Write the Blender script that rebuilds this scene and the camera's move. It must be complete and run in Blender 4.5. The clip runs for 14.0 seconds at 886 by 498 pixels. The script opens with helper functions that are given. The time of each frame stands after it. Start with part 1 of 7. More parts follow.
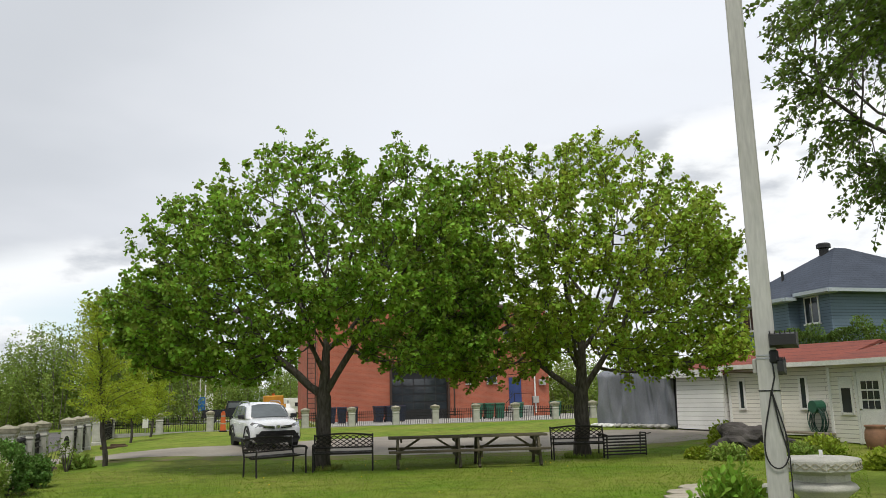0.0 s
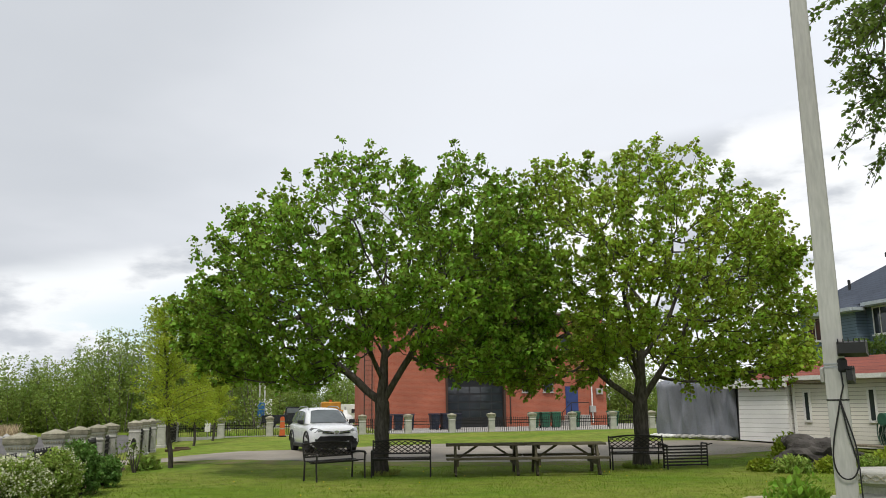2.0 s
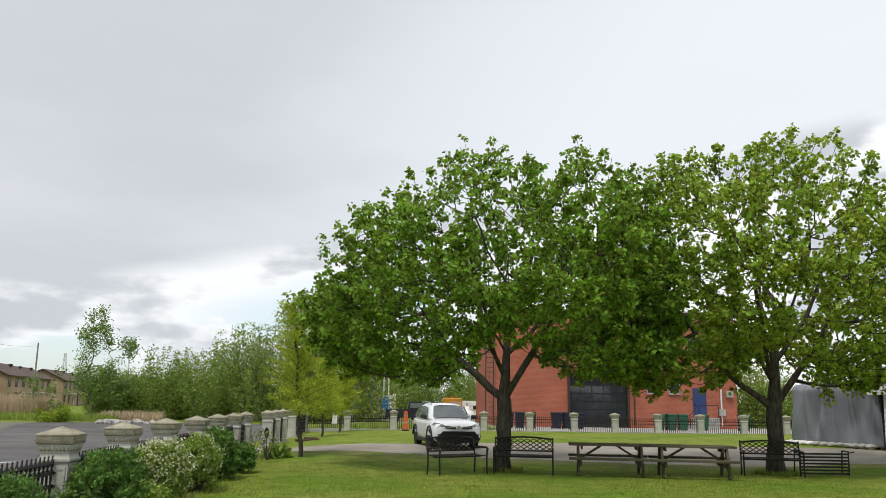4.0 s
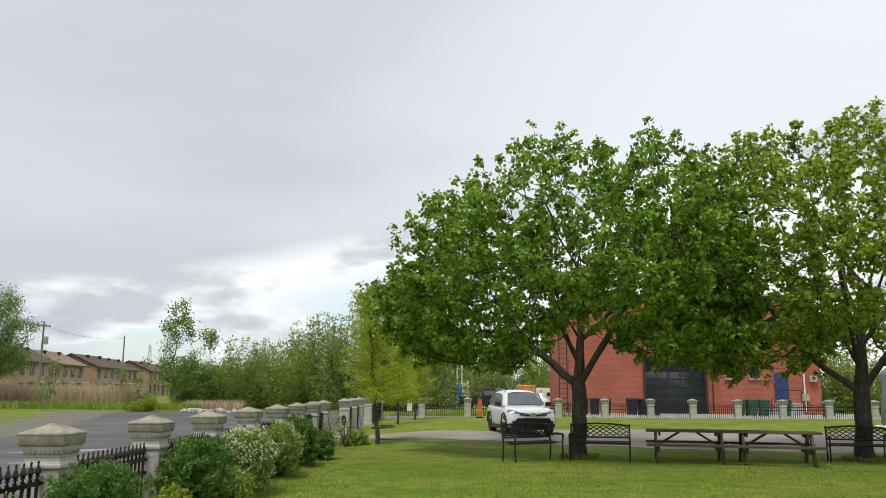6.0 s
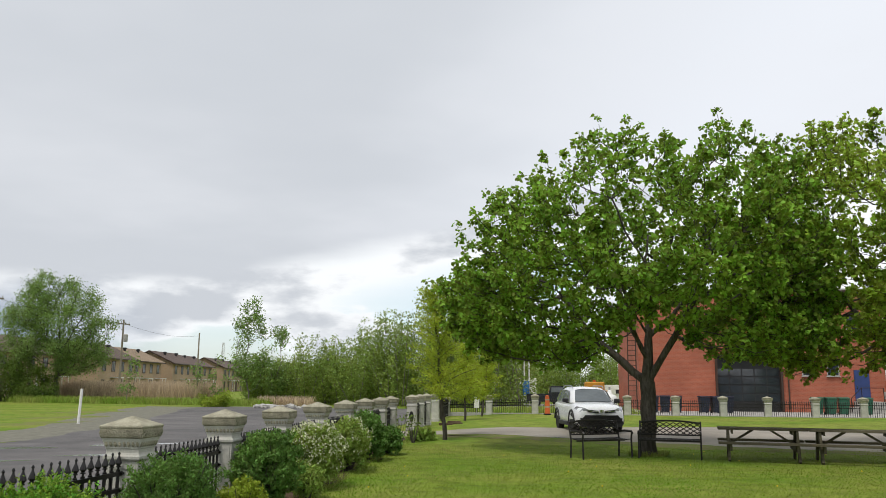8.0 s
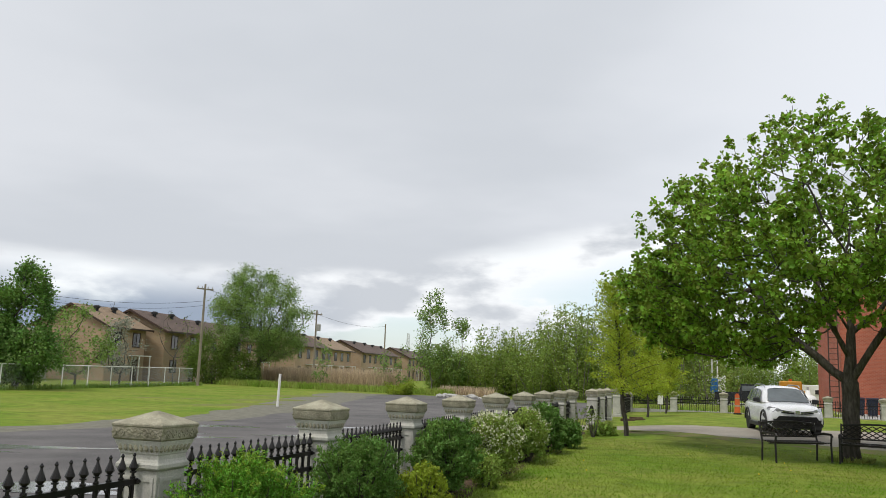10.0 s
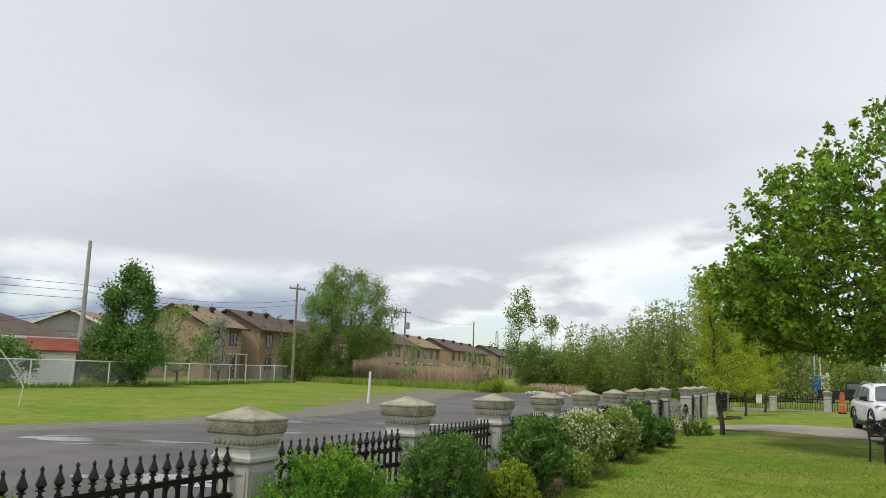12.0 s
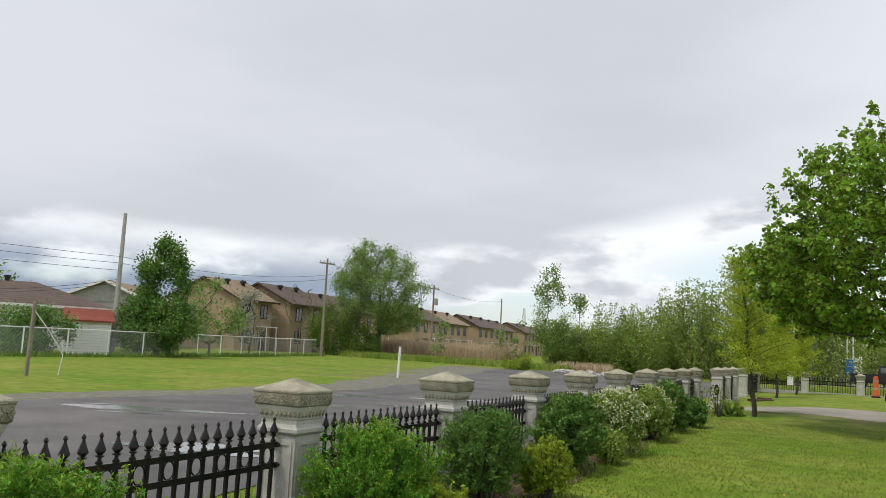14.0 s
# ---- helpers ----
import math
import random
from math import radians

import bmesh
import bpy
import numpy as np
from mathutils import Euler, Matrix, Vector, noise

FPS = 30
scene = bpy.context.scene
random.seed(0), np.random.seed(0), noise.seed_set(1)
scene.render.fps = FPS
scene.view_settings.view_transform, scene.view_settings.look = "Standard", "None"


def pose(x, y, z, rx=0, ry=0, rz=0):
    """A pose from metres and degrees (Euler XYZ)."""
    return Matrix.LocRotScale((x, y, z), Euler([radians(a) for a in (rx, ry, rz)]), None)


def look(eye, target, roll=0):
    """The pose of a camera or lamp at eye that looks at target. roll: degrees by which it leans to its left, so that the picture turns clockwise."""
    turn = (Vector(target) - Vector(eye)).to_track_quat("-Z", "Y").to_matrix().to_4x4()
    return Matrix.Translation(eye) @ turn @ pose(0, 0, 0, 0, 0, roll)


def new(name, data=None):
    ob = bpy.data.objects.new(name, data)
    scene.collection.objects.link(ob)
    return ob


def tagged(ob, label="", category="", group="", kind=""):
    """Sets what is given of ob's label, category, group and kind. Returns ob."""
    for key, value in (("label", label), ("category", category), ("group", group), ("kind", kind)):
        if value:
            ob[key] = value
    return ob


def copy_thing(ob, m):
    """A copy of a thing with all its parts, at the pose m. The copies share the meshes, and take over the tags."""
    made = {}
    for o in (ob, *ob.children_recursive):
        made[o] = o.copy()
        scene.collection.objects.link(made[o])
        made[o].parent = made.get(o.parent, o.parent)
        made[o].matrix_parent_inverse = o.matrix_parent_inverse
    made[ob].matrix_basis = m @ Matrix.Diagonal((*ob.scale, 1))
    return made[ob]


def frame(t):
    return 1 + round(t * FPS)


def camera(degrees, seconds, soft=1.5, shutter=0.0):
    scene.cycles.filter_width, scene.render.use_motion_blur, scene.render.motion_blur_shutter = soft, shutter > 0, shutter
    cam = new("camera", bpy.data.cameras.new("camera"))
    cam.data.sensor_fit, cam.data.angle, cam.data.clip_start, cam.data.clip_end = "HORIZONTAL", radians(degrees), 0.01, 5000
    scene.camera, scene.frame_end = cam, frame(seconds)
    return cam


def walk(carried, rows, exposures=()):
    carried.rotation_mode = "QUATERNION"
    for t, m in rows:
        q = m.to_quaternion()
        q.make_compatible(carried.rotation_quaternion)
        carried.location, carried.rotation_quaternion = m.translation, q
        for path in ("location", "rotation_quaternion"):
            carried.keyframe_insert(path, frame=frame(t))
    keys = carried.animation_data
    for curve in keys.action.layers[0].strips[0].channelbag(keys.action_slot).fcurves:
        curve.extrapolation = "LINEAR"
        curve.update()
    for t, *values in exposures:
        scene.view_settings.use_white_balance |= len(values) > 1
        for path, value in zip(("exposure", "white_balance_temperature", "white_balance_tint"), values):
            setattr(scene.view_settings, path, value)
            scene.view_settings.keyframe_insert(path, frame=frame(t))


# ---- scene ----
cam = camera(57.1, 14.0, soft=0.8)
PATH = [
    (0, (0.689, -0.687, 1.879), (1.251, 1.2, 2.233), -1.4),
    (0.5, (0.666, -0.714, 1.858), (1.173, 1.187, 2.214), -1.3),
    (1, (0.638, -0.711, 1.845), (1.138, 1.19, 2.218), -1.2),
    (1.5, (0.614, -0.748, 1.795), (1.078, 1.161, 2.17), -0.7),
    (2, (0.594, -0.772, 1.847), (1.025, 1.145, 2.223), -0.7),
    (2.5, (0.58, -0.757, 1.815), (0.877, 1.185, 2.193), 0.1),
    (5, (0.54, -0.837, 1.826), (0.625, 1.128, 2.192), 0.7),
    (5.5, (0.528, -0.815, 1.81), (0.547, 1.153, 2.166), 0.5),
    (6, (0.527, -0.841, 1.816), (0.495, 1.13, 2.155), 0.4),
    (6.5, (0.54, -0.868, 1.812), (0.505, 1.103, 2.147), 0.1),
    (7, (0.567, -0.904, 1.809), (0.456, 1.065, 2.142), 0.2),
    (9.5, (0.55, -0.841, 1.786), (0.122, 1.087, 2.1), 1.6),
    (10, (0.628, -0.901, 1.784), (0.005, 0.975, 2.087), 2.1),
    (10.5, (0.65, -0.845, 1.769), (-0.036, 1.01, 2.066), 1.8),
    (11, (0.653, -0.842, 1.761), (-0.07, 1.001, 2.052), 1.9),
    (11.5, (0.646, -0.821, 1.774), (-0.102, 1.011, 2.066), 1.9),
    (12, (0.648, -0.839, 1.771), (-0.175, 0.961, 2.061), 2.1),
    (12.5, (0.65, -0.898, 1.769), (-0.234, 0.873, 2.052), 2.9),
    (13, (0.653, -0.905, 1.776), (-0.232, 0.873, 2.016), 3.3),
    (13.5, (0.584, -0.878, 1.762), (-0.302, 0.901, 1.992), 3.2),
    (14, (0.526, -0.932, 1.762), (-0.359, 0.846, 1.992), 3.1),
]
walk(cam, [(t, look(eye, target, roll)) for t, eye, target, roll in PATH])

# ---- world, sun, exposure ----
world = bpy.data.worlds.new("overcast_sky")
scene.world = world
world.use_nodes = True
wn, wl = world.node_tree.nodes, world.node_tree.links
wn.clear()


def wnode(kind):
    return wn.new(kind)


def wmath(op, a, b=None, c=None, clamp=False):
    n = wn.new("ShaderNodeMath")
    n.operation, n.use_clamp = op, clamp
    for i, v in enumerate((a, b, c)):
        if v is None:
            continue
        if isinstance(v, (int, float)):
            n.inputs[i].default_value = v
        else:
            wl.new(v, n.inputs[i])
    return n.outputs[0]


def wmix(f, a, b):
    n = wn.new("ShaderNodeMix")
    n.data_type = "RGBA"
    for sock, v in ((n.inputs[0], f), (n.inputs[6], a), (n.inputs[7], b)):
        if isinstance(v, (int, float)):
            sock.default_value = v
        elif isinstance(v, tuple):
            sock.default_value = (*v, 1)
        else:
            wl.new(v, sock)
    return n.outputs[2]


def wramp(v, lo, hi):
    n = wn.new("ShaderNodeMapRange")
    n.interpolation_type = "SMOOTHSTEP"
    wl.new(v, n.inputs[0])
    n.inputs[1].default_value, n.inputs[2].default_value = lo, hi
    return n.outputs[0]


def wnoise(vec, scale, detail, rough=0.5):
    n = wn.new("ShaderNodeTexNoise")
    n.inputs["Scale"].default_value, n.inputs["Detail"].default_value, n.inputs["Roughness"].default_value = scale, detail, rough
    wl.new(vec, n.inputs["Vector"])
    return n.outputs["Fac"]


tc = wnode("ShaderNodeTexCoord")
sep = wnode("ShaderNodeSeparateXYZ")
wl.new(tc.outputs["Generated"], sep.inputs[0])
up = wmath("MAXIMUM", sep.outputs[2], 0.0)
flat = wmath("ADD", up, 0.10)
comb = wnode("ShaderNodeCombineXYZ")
wl.new(wmath("DIVIDE", sep.outputs[0], flat), comb.inputs[0])
wl.new(wmath("DIVIDE", sep.outputs[1], flat), comb.inputs[1])
deck = wnoise(comb.outputs[0], 0.42, 5.0, 0.5)
heap = wnode("ShaderNodeCombineXYZ")
wl.new(wmath("MULTIPLY", sep.outputs[0], 5.0), heap.inputs[0])
wl.new(wmath("MULTIPLY", sep.outputs[1], 5.0), heap.inputs[1])
wl.new(wmath("MULTIPLY_ADD", sep.outputs[2], 13.0, 3.7), heap.inputs[2])
puffs = wnoise(heap.outputs[0], 1.0, 7.0, 0.52)
# a heavy grey deck to the west, thinner and brighter to the east and low down
east = wmath("MULTIPLY_ADD", sep.outputs[0], 0.95, wmath("MULTIPLY", sep.outputs[1], 0.10))
edge = wmath("ADD", east, wmath("MULTIPLY_ADD", deck, 0.55, wmath("MULTIPLY", up, -0.55)))
bright = wramp(edge, -0.05, 0.50)
deck_col = wmix(bright, (0.57, 0.60, 0.645), (0.80, 0.835, 0.90))
deck_col = wmix(wmath("MULTIPLY", wramp(deck, 0.40, 0.62), 0.55), deck_col, (0.74, 0.76, 0.80))
# the deck ends in a slanting edge that climbs to the east
rim = wmath("ADD", wmath("MAXIMUM", wmath("MULTIPLY_ADD", sep.outputs[0], 0.20, 0.205), 0.125), wmath("MULTIPLY", wmath("SUBTRACT", deck, 0.5), 0.10))
below = wmath("SUBTRACT", up, rim)
low = wramp(below, 0.016, -0.018)
sky = wnode("ShaderNodeTexSky")
sky.sky_type, sky.sun_disc = "NISHITA", False
sky.sun_elevation, sky.sun_rotation = radians(62), radians(209)
clear = wn.new("ShaderNodeVectorMath")
clear.operation = "SCALE"
wl.new(sky.outputs[0], clear.inputs[0])
clear.inputs["Scale"].default_value = 0.13
gap_col = wmix(0.45, clear.outputs[0], (0.80, 0.90, 0.95))
gap_col = wmix(wramp(below, -0.10, -0.03), gap_col, (0.90, 0.93, 0.95))
gap_col = wmix(wramp(sep.outputs[0], 0.0, 0.30), gap_col, (0.92, 0.93, 0.95))
puff_col = wmix(wramp(puffs, 0.50, 0.62), (0.90, 0.92, 0.94), (0.56, 0.59, 0.635))
low_col = wmix(wramp(puffs, 0.47, 0.53), gap_col, puff_col)
# a rain cloud far off in the west
rain = wmath("MULTIPLY", wramp(sep.outputs[0], -0.38, -0.58), wramp(up, 0.125, 0.06))
low_col = wmix(wmath("MULTIPLY", rain, wramp(puffs, 0.30, 0.46)), low_col, (0.31, 0.37, 0.47))
ring = wmix(low, deck_col, low_col)
ground_side = wmix(wramp(sep.outputs[2], 0.0, -0.03), ring, (0.10, 0.13, 0.07))
bg = wnode("ShaderNodeBackground")
wl.new(ground_side, bg.inputs[0])
bg.inputs[1].default_value = 1.10
wl.new(bg.outputs[0], wnode("ShaderNodeOutputWorld").inputs[0])

sun_data = bpy.data.lights.new("sun", "SUN")
sun_data.energy, sun_data.angle, sun_data.color = 2.1, radians(14), (1.0, 0.95, 0.86)
sun = new("sun", sun_data)
sun.matrix_world = look((-18, -32, 68), (0, 0, 0))
scene.view_settings.exposure = 0.0


# ---- materials ----
def mat(name, c1, c2=None, rough=0.7, metal=0.0, scale=6.0, fine=60.0, bump=0.0, spread=0.0, island=False, spec=0.4, lo=0.35, hi=0.65, trans=0.0, coat=0.0, stretch=None, mid=0.0, grain=0.14):
    """Two-scale mottled surface: c1 to c2 in patches, fine grain on top, small relief."""
    m = bpy.data.materials.new(name)
    m.use_nodes = True
    n, l = m.node_tree.nodes, m.node_tree.links
    b = n["Principled BSDF"]
    b.inputs["Roughness"].default_value, b.inputs["Metallic"].default_value = rough, metal
    b.inputs["Specular IOR Level"].default_value = spec
    b.inputs["Coat Weight"].default_value = coat
    c2 = c2 or tuple(v * 0.8 for v in c1)
    co = n.new("ShaderNodeTexCoord").outputs["Object"]
    if stretch:
        mp = n.new("ShaderNodeMapping")
        mp.inputs["Scale"].default_value = stretch
        l.new(co, mp.inputs[0])
        co = mp.outputs[0]

    def nz(s, d):
        t = n.new("ShaderNodeTexNoise")
        t.inputs["Scale"].default_value, t.inputs["Detail"].default_value = s, d
        l.new(co, t.inputs["Vector"])
        return t.outputs["Fac"]

    def mixc(f, a, c):
        x = n.new("ShaderNodeMix")
        x.data_type = "RGBA"
        for s, v in ((x.inputs[0], f), (x.inputs[6], a), (x.inputs[7], c)):
            if isinstance(v, float):
                s.default_value = v
            elif isinstance(v, tuple):
                s.default_value = (*v, 1)
            else:
                l.new(v, s)
        return x.outputs[2]

    def span(v, a, c, to0=0.0, to1=1.0):
        r = n.new("ShaderNodeMapRange")
        l.new(v, r.inputs[0])
        for i, k in enumerate((a, c, to0, to1)):
            r.inputs[i + 1].default_value = k
        return r.outputs[0]

    big, small = nz(scale, 4.0), nz(fine, 3.0)
    col = mixc(span(big, lo, hi), c1, c2)
    hs = n.new("ShaderNodeHueSaturation")
    l.new(col, hs.inputs["Color"])
    val = span(small, 0.25, 0.75, 1 - grain, 1 + grain)
    if mid:
        mm = n.new("ShaderNodeMath")
        mm.operation = "MULTIPLY"
        l.new(val, mm.inputs[0])
        l.new(span(nz(mid, 7.0), 0.3, 0.7, 0.74, 1.24), mm.inputs[1])
        val = mm.outputs[0]
    if spread:
        src = n.new("ShaderNodeNewGeometry").outputs["Random Per Island"] if island else n.new("ShaderNodeObjectInfo").outputs["Random"]
        mu = n.new("ShaderNodeMath")
        mu.operation = "MULTIPLY"
        l.new(val, mu.inputs[0])
        l.new(span(src, 0.0, 1.0, 1 - spread, 1 + spread), mu.inputs[1])
        val = mu.outputs[0]
        l.new(span(src, 0.0, 1.0, 0.5 - spread * 0.04, 0.5 + spread * 0.04), hs.inputs["Hue"])
    l.new(val, hs.inputs["Value"])
    l.new(hs.outputs[0], b.inputs["Base Color"])
    l.new(span(small, 0.2, 0.8, max(0.02, rough - 0.08), min(1, rough + 0.08)), b.inputs["Roughness"])
    if bump:
        bp = n.new("ShaderNodeBump")
        bp.inputs["Strength"].default_value, bp.inputs["Distance"].default_value = min(1.0, bump), 0.02
        l.new(small, bp.inputs["Height"])
        l.new(bp.outputs[0], b.inputs["Normal"])
    if trans:
        tr = n.new("ShaderNodeBsdfTranslucent")
        l.new(hs.outputs[0], tr.inputs[0])
        ms = n.new("ShaderNodeMixShader")
        ms.inputs[0].default_value = trans
        l.new(b.outputs[0], ms.inputs[1])
        l.new(tr.outputs[0], ms.inputs[2])
        l.new(ms.outputs[0], n["Material Output"].inputs[0])
    return m


def glass_mat(name, col, rough=0.06):
    m = mat(name, col, tuple(v * 0.7 for v in col), rough=rough, scale=0.8, fine=3.0, spec=0.8)
    return m


def wall_mat(name, c1, c2, mortar, bw, bh, gap=0.012, bump=0.5):
    """Coursed brick or lap siding seen from far off."""
    m = mat(name, c1, c2, rough=0.85)
    n, l = m.node_tree.nodes, m.node_tree.links
    b = n["Principled BSDF"]
    geo = n.new("ShaderNodeTexCoord")
    s = n.new("ShaderNodeSeparateXYZ")
    l.new(geo.outputs["Object"], s.inputs[0])
    ad = n.new("ShaderNodeMath")
    l.new(s.outputs[0], ad.inputs[0])
    l.new(s.outputs[1], ad.inputs[1])
    cb = n.new("ShaderNodeCombineXYZ")
    l.new(ad.outputs[0], cb.inputs[0])
    l.new(s.outputs[2], cb.inputs[1])
    br = n.new("ShaderNodeTexBrick")
    l.new(cb.outputs[0], br.inputs["Vector"])
    br.inputs["Scale"].default_value = 1.0
    br.inputs["Color1"].default_value, br.inputs["Color2"].default_value = (*c1, 1), (*c2, 1)
    br.inputs["Mortar"].default_value = (*mortar, 1)
    br.inputs["Mortar Size"].default_value = gap
    br.inputs["Brick Width"].default_value, br.inputs["Row Height"].default_value = bw, bh
    nz = n.new("ShaderNodeTexNoise")
    nz.inputs["Scale"].default_value, nz.inputs["Detail"].default_value = 0.5, 6.0
    l.new(geo.outputs["Object"], nz.inputs["Vector"])
    mr = n.new("ShaderNodeMapRange")
    l.new(nz.outputs["Fac"], mr.inputs[0])
    mr.inputs[1].default_value, mr.inputs[2].default_value, mr.inputs[3].default_value, mr.inputs[4].default_value = 0.25, 0.75, 0.8, 1.15
    hs = n.new("ShaderNodeHueSaturation")
    l.new(br.outputs["Color"], hs.inputs["Color"])
    l.new(mr.outputs[0], hs.inputs["Value"])
    l.new(hs.outputs[0], b.inputs["Base Color"])
    bp = n.new("ShaderNodeBump")
    bp.inputs["Strength"].default_value, bp.inputs["Distance"].default_value = bump, 0.01
    bp.invert = True
    l.new(br.outputs["Fac"], bp.inputs["Height"])
    l.new(bp.outputs[0], b.inputs["Normal"])
    return m


M_GRASS = mat("mown_grass", (0.125, 0.203, 0.019), (0.205, 0.232, 0.044), rough=0.95, scale=0.3, fine=26, bump=0.9, spec=0.1, mid=2.1, grain=0.38)
M_BLADE = mat("grass_blades", (0.140, 0.262, 0.020), (0.23, 0.30, 0.04), rough=0.8, scale=0.5, fine=5, spread=0.35, island=True, spec=0.15, trans=0.45)
M_ROUGHGRASS = mat("rough_grass", (0.23, 0.35, 0.05), (0.34, 0.38, 0.10), rough=0.9, scale=0.4, fine=8, spread=0.3, island=True, spec=0.1, trans=0.3)
M_ASPHALT = mat("worn_asphalt", (0.084, 0.079, 0.078), (0.140, 0.130, 0.125), rough=0.75, scale=0.18, fine=60, bump=0.5, spec=0.35, mid=0.9)
M_DRIVE = mat("packed_stone_dust", (0.24, 0.215, 0.185), (0.33, 0.30, 0.255), rough=0.95, scale=0.5, fine=40, bump=0.5, spec=0.2)
M_GRAVEL = mat("loose_gravel", (0.115, 0.112, 0.088), (0.165, 0.155, 0.128), rough=0.95, scale=3, fine=30, bump=0.8, spec=0.2, spread=0.3, island=True)
M_WORN = mat("worn_verge", (0.20, 0.175, 0.08), (0.135, 0.195, 0.03), rough=0.95, scale=1.6, fine=40, bump=0.6, spec=0.1)
M_WATER = mat("puddle_water", (0.10, 0.095, 0.09), (0.12, 0.11, 0.10), rough=0.14, scale=1, fine=9, bump=0.02, spec=1.0, coat=1.0)
M_WATER.node_tree.nodes["Principled BSDF"].inputs["Coat Roughness"].default_value = 0.22
M_SOIL = mat("bed_soil", (0.075, 0.05, 0.032), (0.12, 0.085, 0.055), rough=1.0, scale=4, fine=50, bump=0.9, spec=0.1)
M_STONE = mat("cast_stone", (0.515, 0.504, 0.459), (0.381, 0.375, 0.336), rough=0.9, scale=3.5, fine=70, bump=0.25, spread=0.06, spec=0.2)
M_CAP = mat("weathered_cast_stone", (0.40, 0.375, 0.285), (0.25, 0.235, 0.175), rough=0.95, scale=6, fine=60, bump=0.7, spread=0.08, spec=0.15)
M_IRON = mat("black_painted_iron", (0.008, 0.008, 0.009), (0.015, 0.013, 0.012), rough=0.36, scale=5, fine=40, spec=0.35)
M_BENCH = mat("brown_black_iron", (0.011, 0.010, 0.009), (0.022, 0.017, 0.014), rough=0.5, scale=8, fine=60, spec=0.4)
M_WOOD = mat("weathered_treated_wood", (0.124, 0.108, 0.0713), (0.0806, 0.0713, 0.0465), rough=0.9, scale=5, fine=50, bump=0.4, spread=0.12, stretch=(0.3, 3, 3), spec=0.2)
M_BARK = mat("maple_bark", (0.125, 0.110, 0.098), (0.065, 0.056, 0.049), rough=0.95, scale=9, fine=40, bump=1.0, stretch=(2, 2, 0.5), spec=0.1)
M_BARK_PALE = mat("pale_bark", (0.26, 0.24, 0.20), (0.16, 0.145, 0.12), rough=0.95, scale=7, fine=30, bump=0.8, stretch=(2, 2, 0.5), spec=0.1)
LEAF = dict(rough=0.55, scale=0.7, fine=4, island=True, spec=0.25)
M_LILAC = mat("lilac_leaf", (0.27, 0.44, 0.05), (0.19, 0.34, 0.04), spread=0.35, trans=0.4, **LEAF)
M_GUTTER = mat("painted_gutter", (0.42, 0.47, 0.50), (0.38, 0.43, 0.46), rough=0.5, scale=3, fine=20)
M_MAPLE = mat("maple_leaf", (0.285, 0.425, 0.050), (0.185, 0.30, 0.036), spread=0.62, trans=0.5, **LEAF)
M_MAPLE2 = mat("young_maple_leaf", (0.38, 0.475, 0.055), (0.235, 0.34, 0.040), spread=0.62, trans=0.5, **LEAF)
M_ELM = mat("elm_leaf", (0.17, 0.25, 0.04), (0.10, 0.16, 0.027), spread=0.45, trans=0.35, **LEAF)
M_LARCH = mat("larch_needles", (0.50, 0.58, 0.06), (0.38, 0.48, 0.05), spread=0.3, trans=0.45, **LEAF)
M_POPLAR = mat("poplar_leaf", (0.25, 0.36, 0.09), (0.17, 0.27, 0.065), spread=0.4, trans=0.4, **LEAF)
M_WOODS = mat("thicket_leaf", (0.31, 0.40, 0.085), (0.19, 0.28, 0.055), spread=0.32, trans=0.4, **LEAF)
M_THICKGRASS = mat("dark_weeds", (0.15, 0.26, 0.04), (0.20, 0.29, 0.06), spread=0.4, trans=0.3, **LEAF)
M_YEW = mat("yew_foliage", (0.18, 0.37, 0.034), (0.095, 0.225, 0.024), spread=0.6, trans=0.3, **LEAF)
M_YEWTIP = mat("yew_new_growth", (0.31, 0.46, 0.05), (0.22, 0.36, 0.04), spread=0.3, trans=0.3, **LEAF)
M_DARKBUSH = mat("dark_shrub_leaf", (0.163, 0.288, 0.0562), (0.1, 0.2, 0.0413), spread=0.45, trans=0.3, **LEAF)
M_GOLD = mat("golden_shrub_leaf", (0.33, 0.40, 0.035), (0.22, 0.31, 0.03), spread=0.3, trans=0.35, **LEAF)
M_SPIREA = mat("spirea_leaf", (0.33, 0.43, 0.085), (0.20, 0.30, 0.055), spread=0.4, trans=0.3, **LEAF)
M_BLOSSOM = mat("white_blossom", (0.66, 0.66, 0.46), (0.52, 0.54, 0.34), spread=0.2, trans=0.2, **LEAF)
M_CEDAR = mat("cedar_foliage", (0.17, 0.27, 0.05), (0.10, 0.17, 0.034), spread=0.4, trans=0.2, **LEAF)
M_REED = mat("dry_reed", (0.60, 0.48, 0.34), (0.50, 0.39, 0.27), rough=0.9, scale=0.3, fine=5, spread=0.35, island=True, trans=0.2, spec=0.1)
M_PINKBLOSSOM = mat("pale_blossom_tree", (0.36, 0.36, 0.30), (0.27, 0.29, 0.22), spread=0.25, trans=0.3, **LEAF)
M_BRICK = wall_mat("red_brick", (0.44, 0.125, 0.070), (0.36, 0.095, 0.055), (0.40, 0.165, 0.11), 0.24, 0.085)
M_TANBRICK = wall_mat("tan_brick", (0.42, 0.285, 0.17), (0.36, 0.24, 0.14), (0.40, 0.33, 0.25), 0.24, 0.085)
M_SIDING = wall_mat("cream_lap_siding", (0.80, 0.765, 0.71), (0.77, 0.735, 0.68), (0.42, 0.39, 0.35), 60.0, 0.13, 0.010, 0.8)
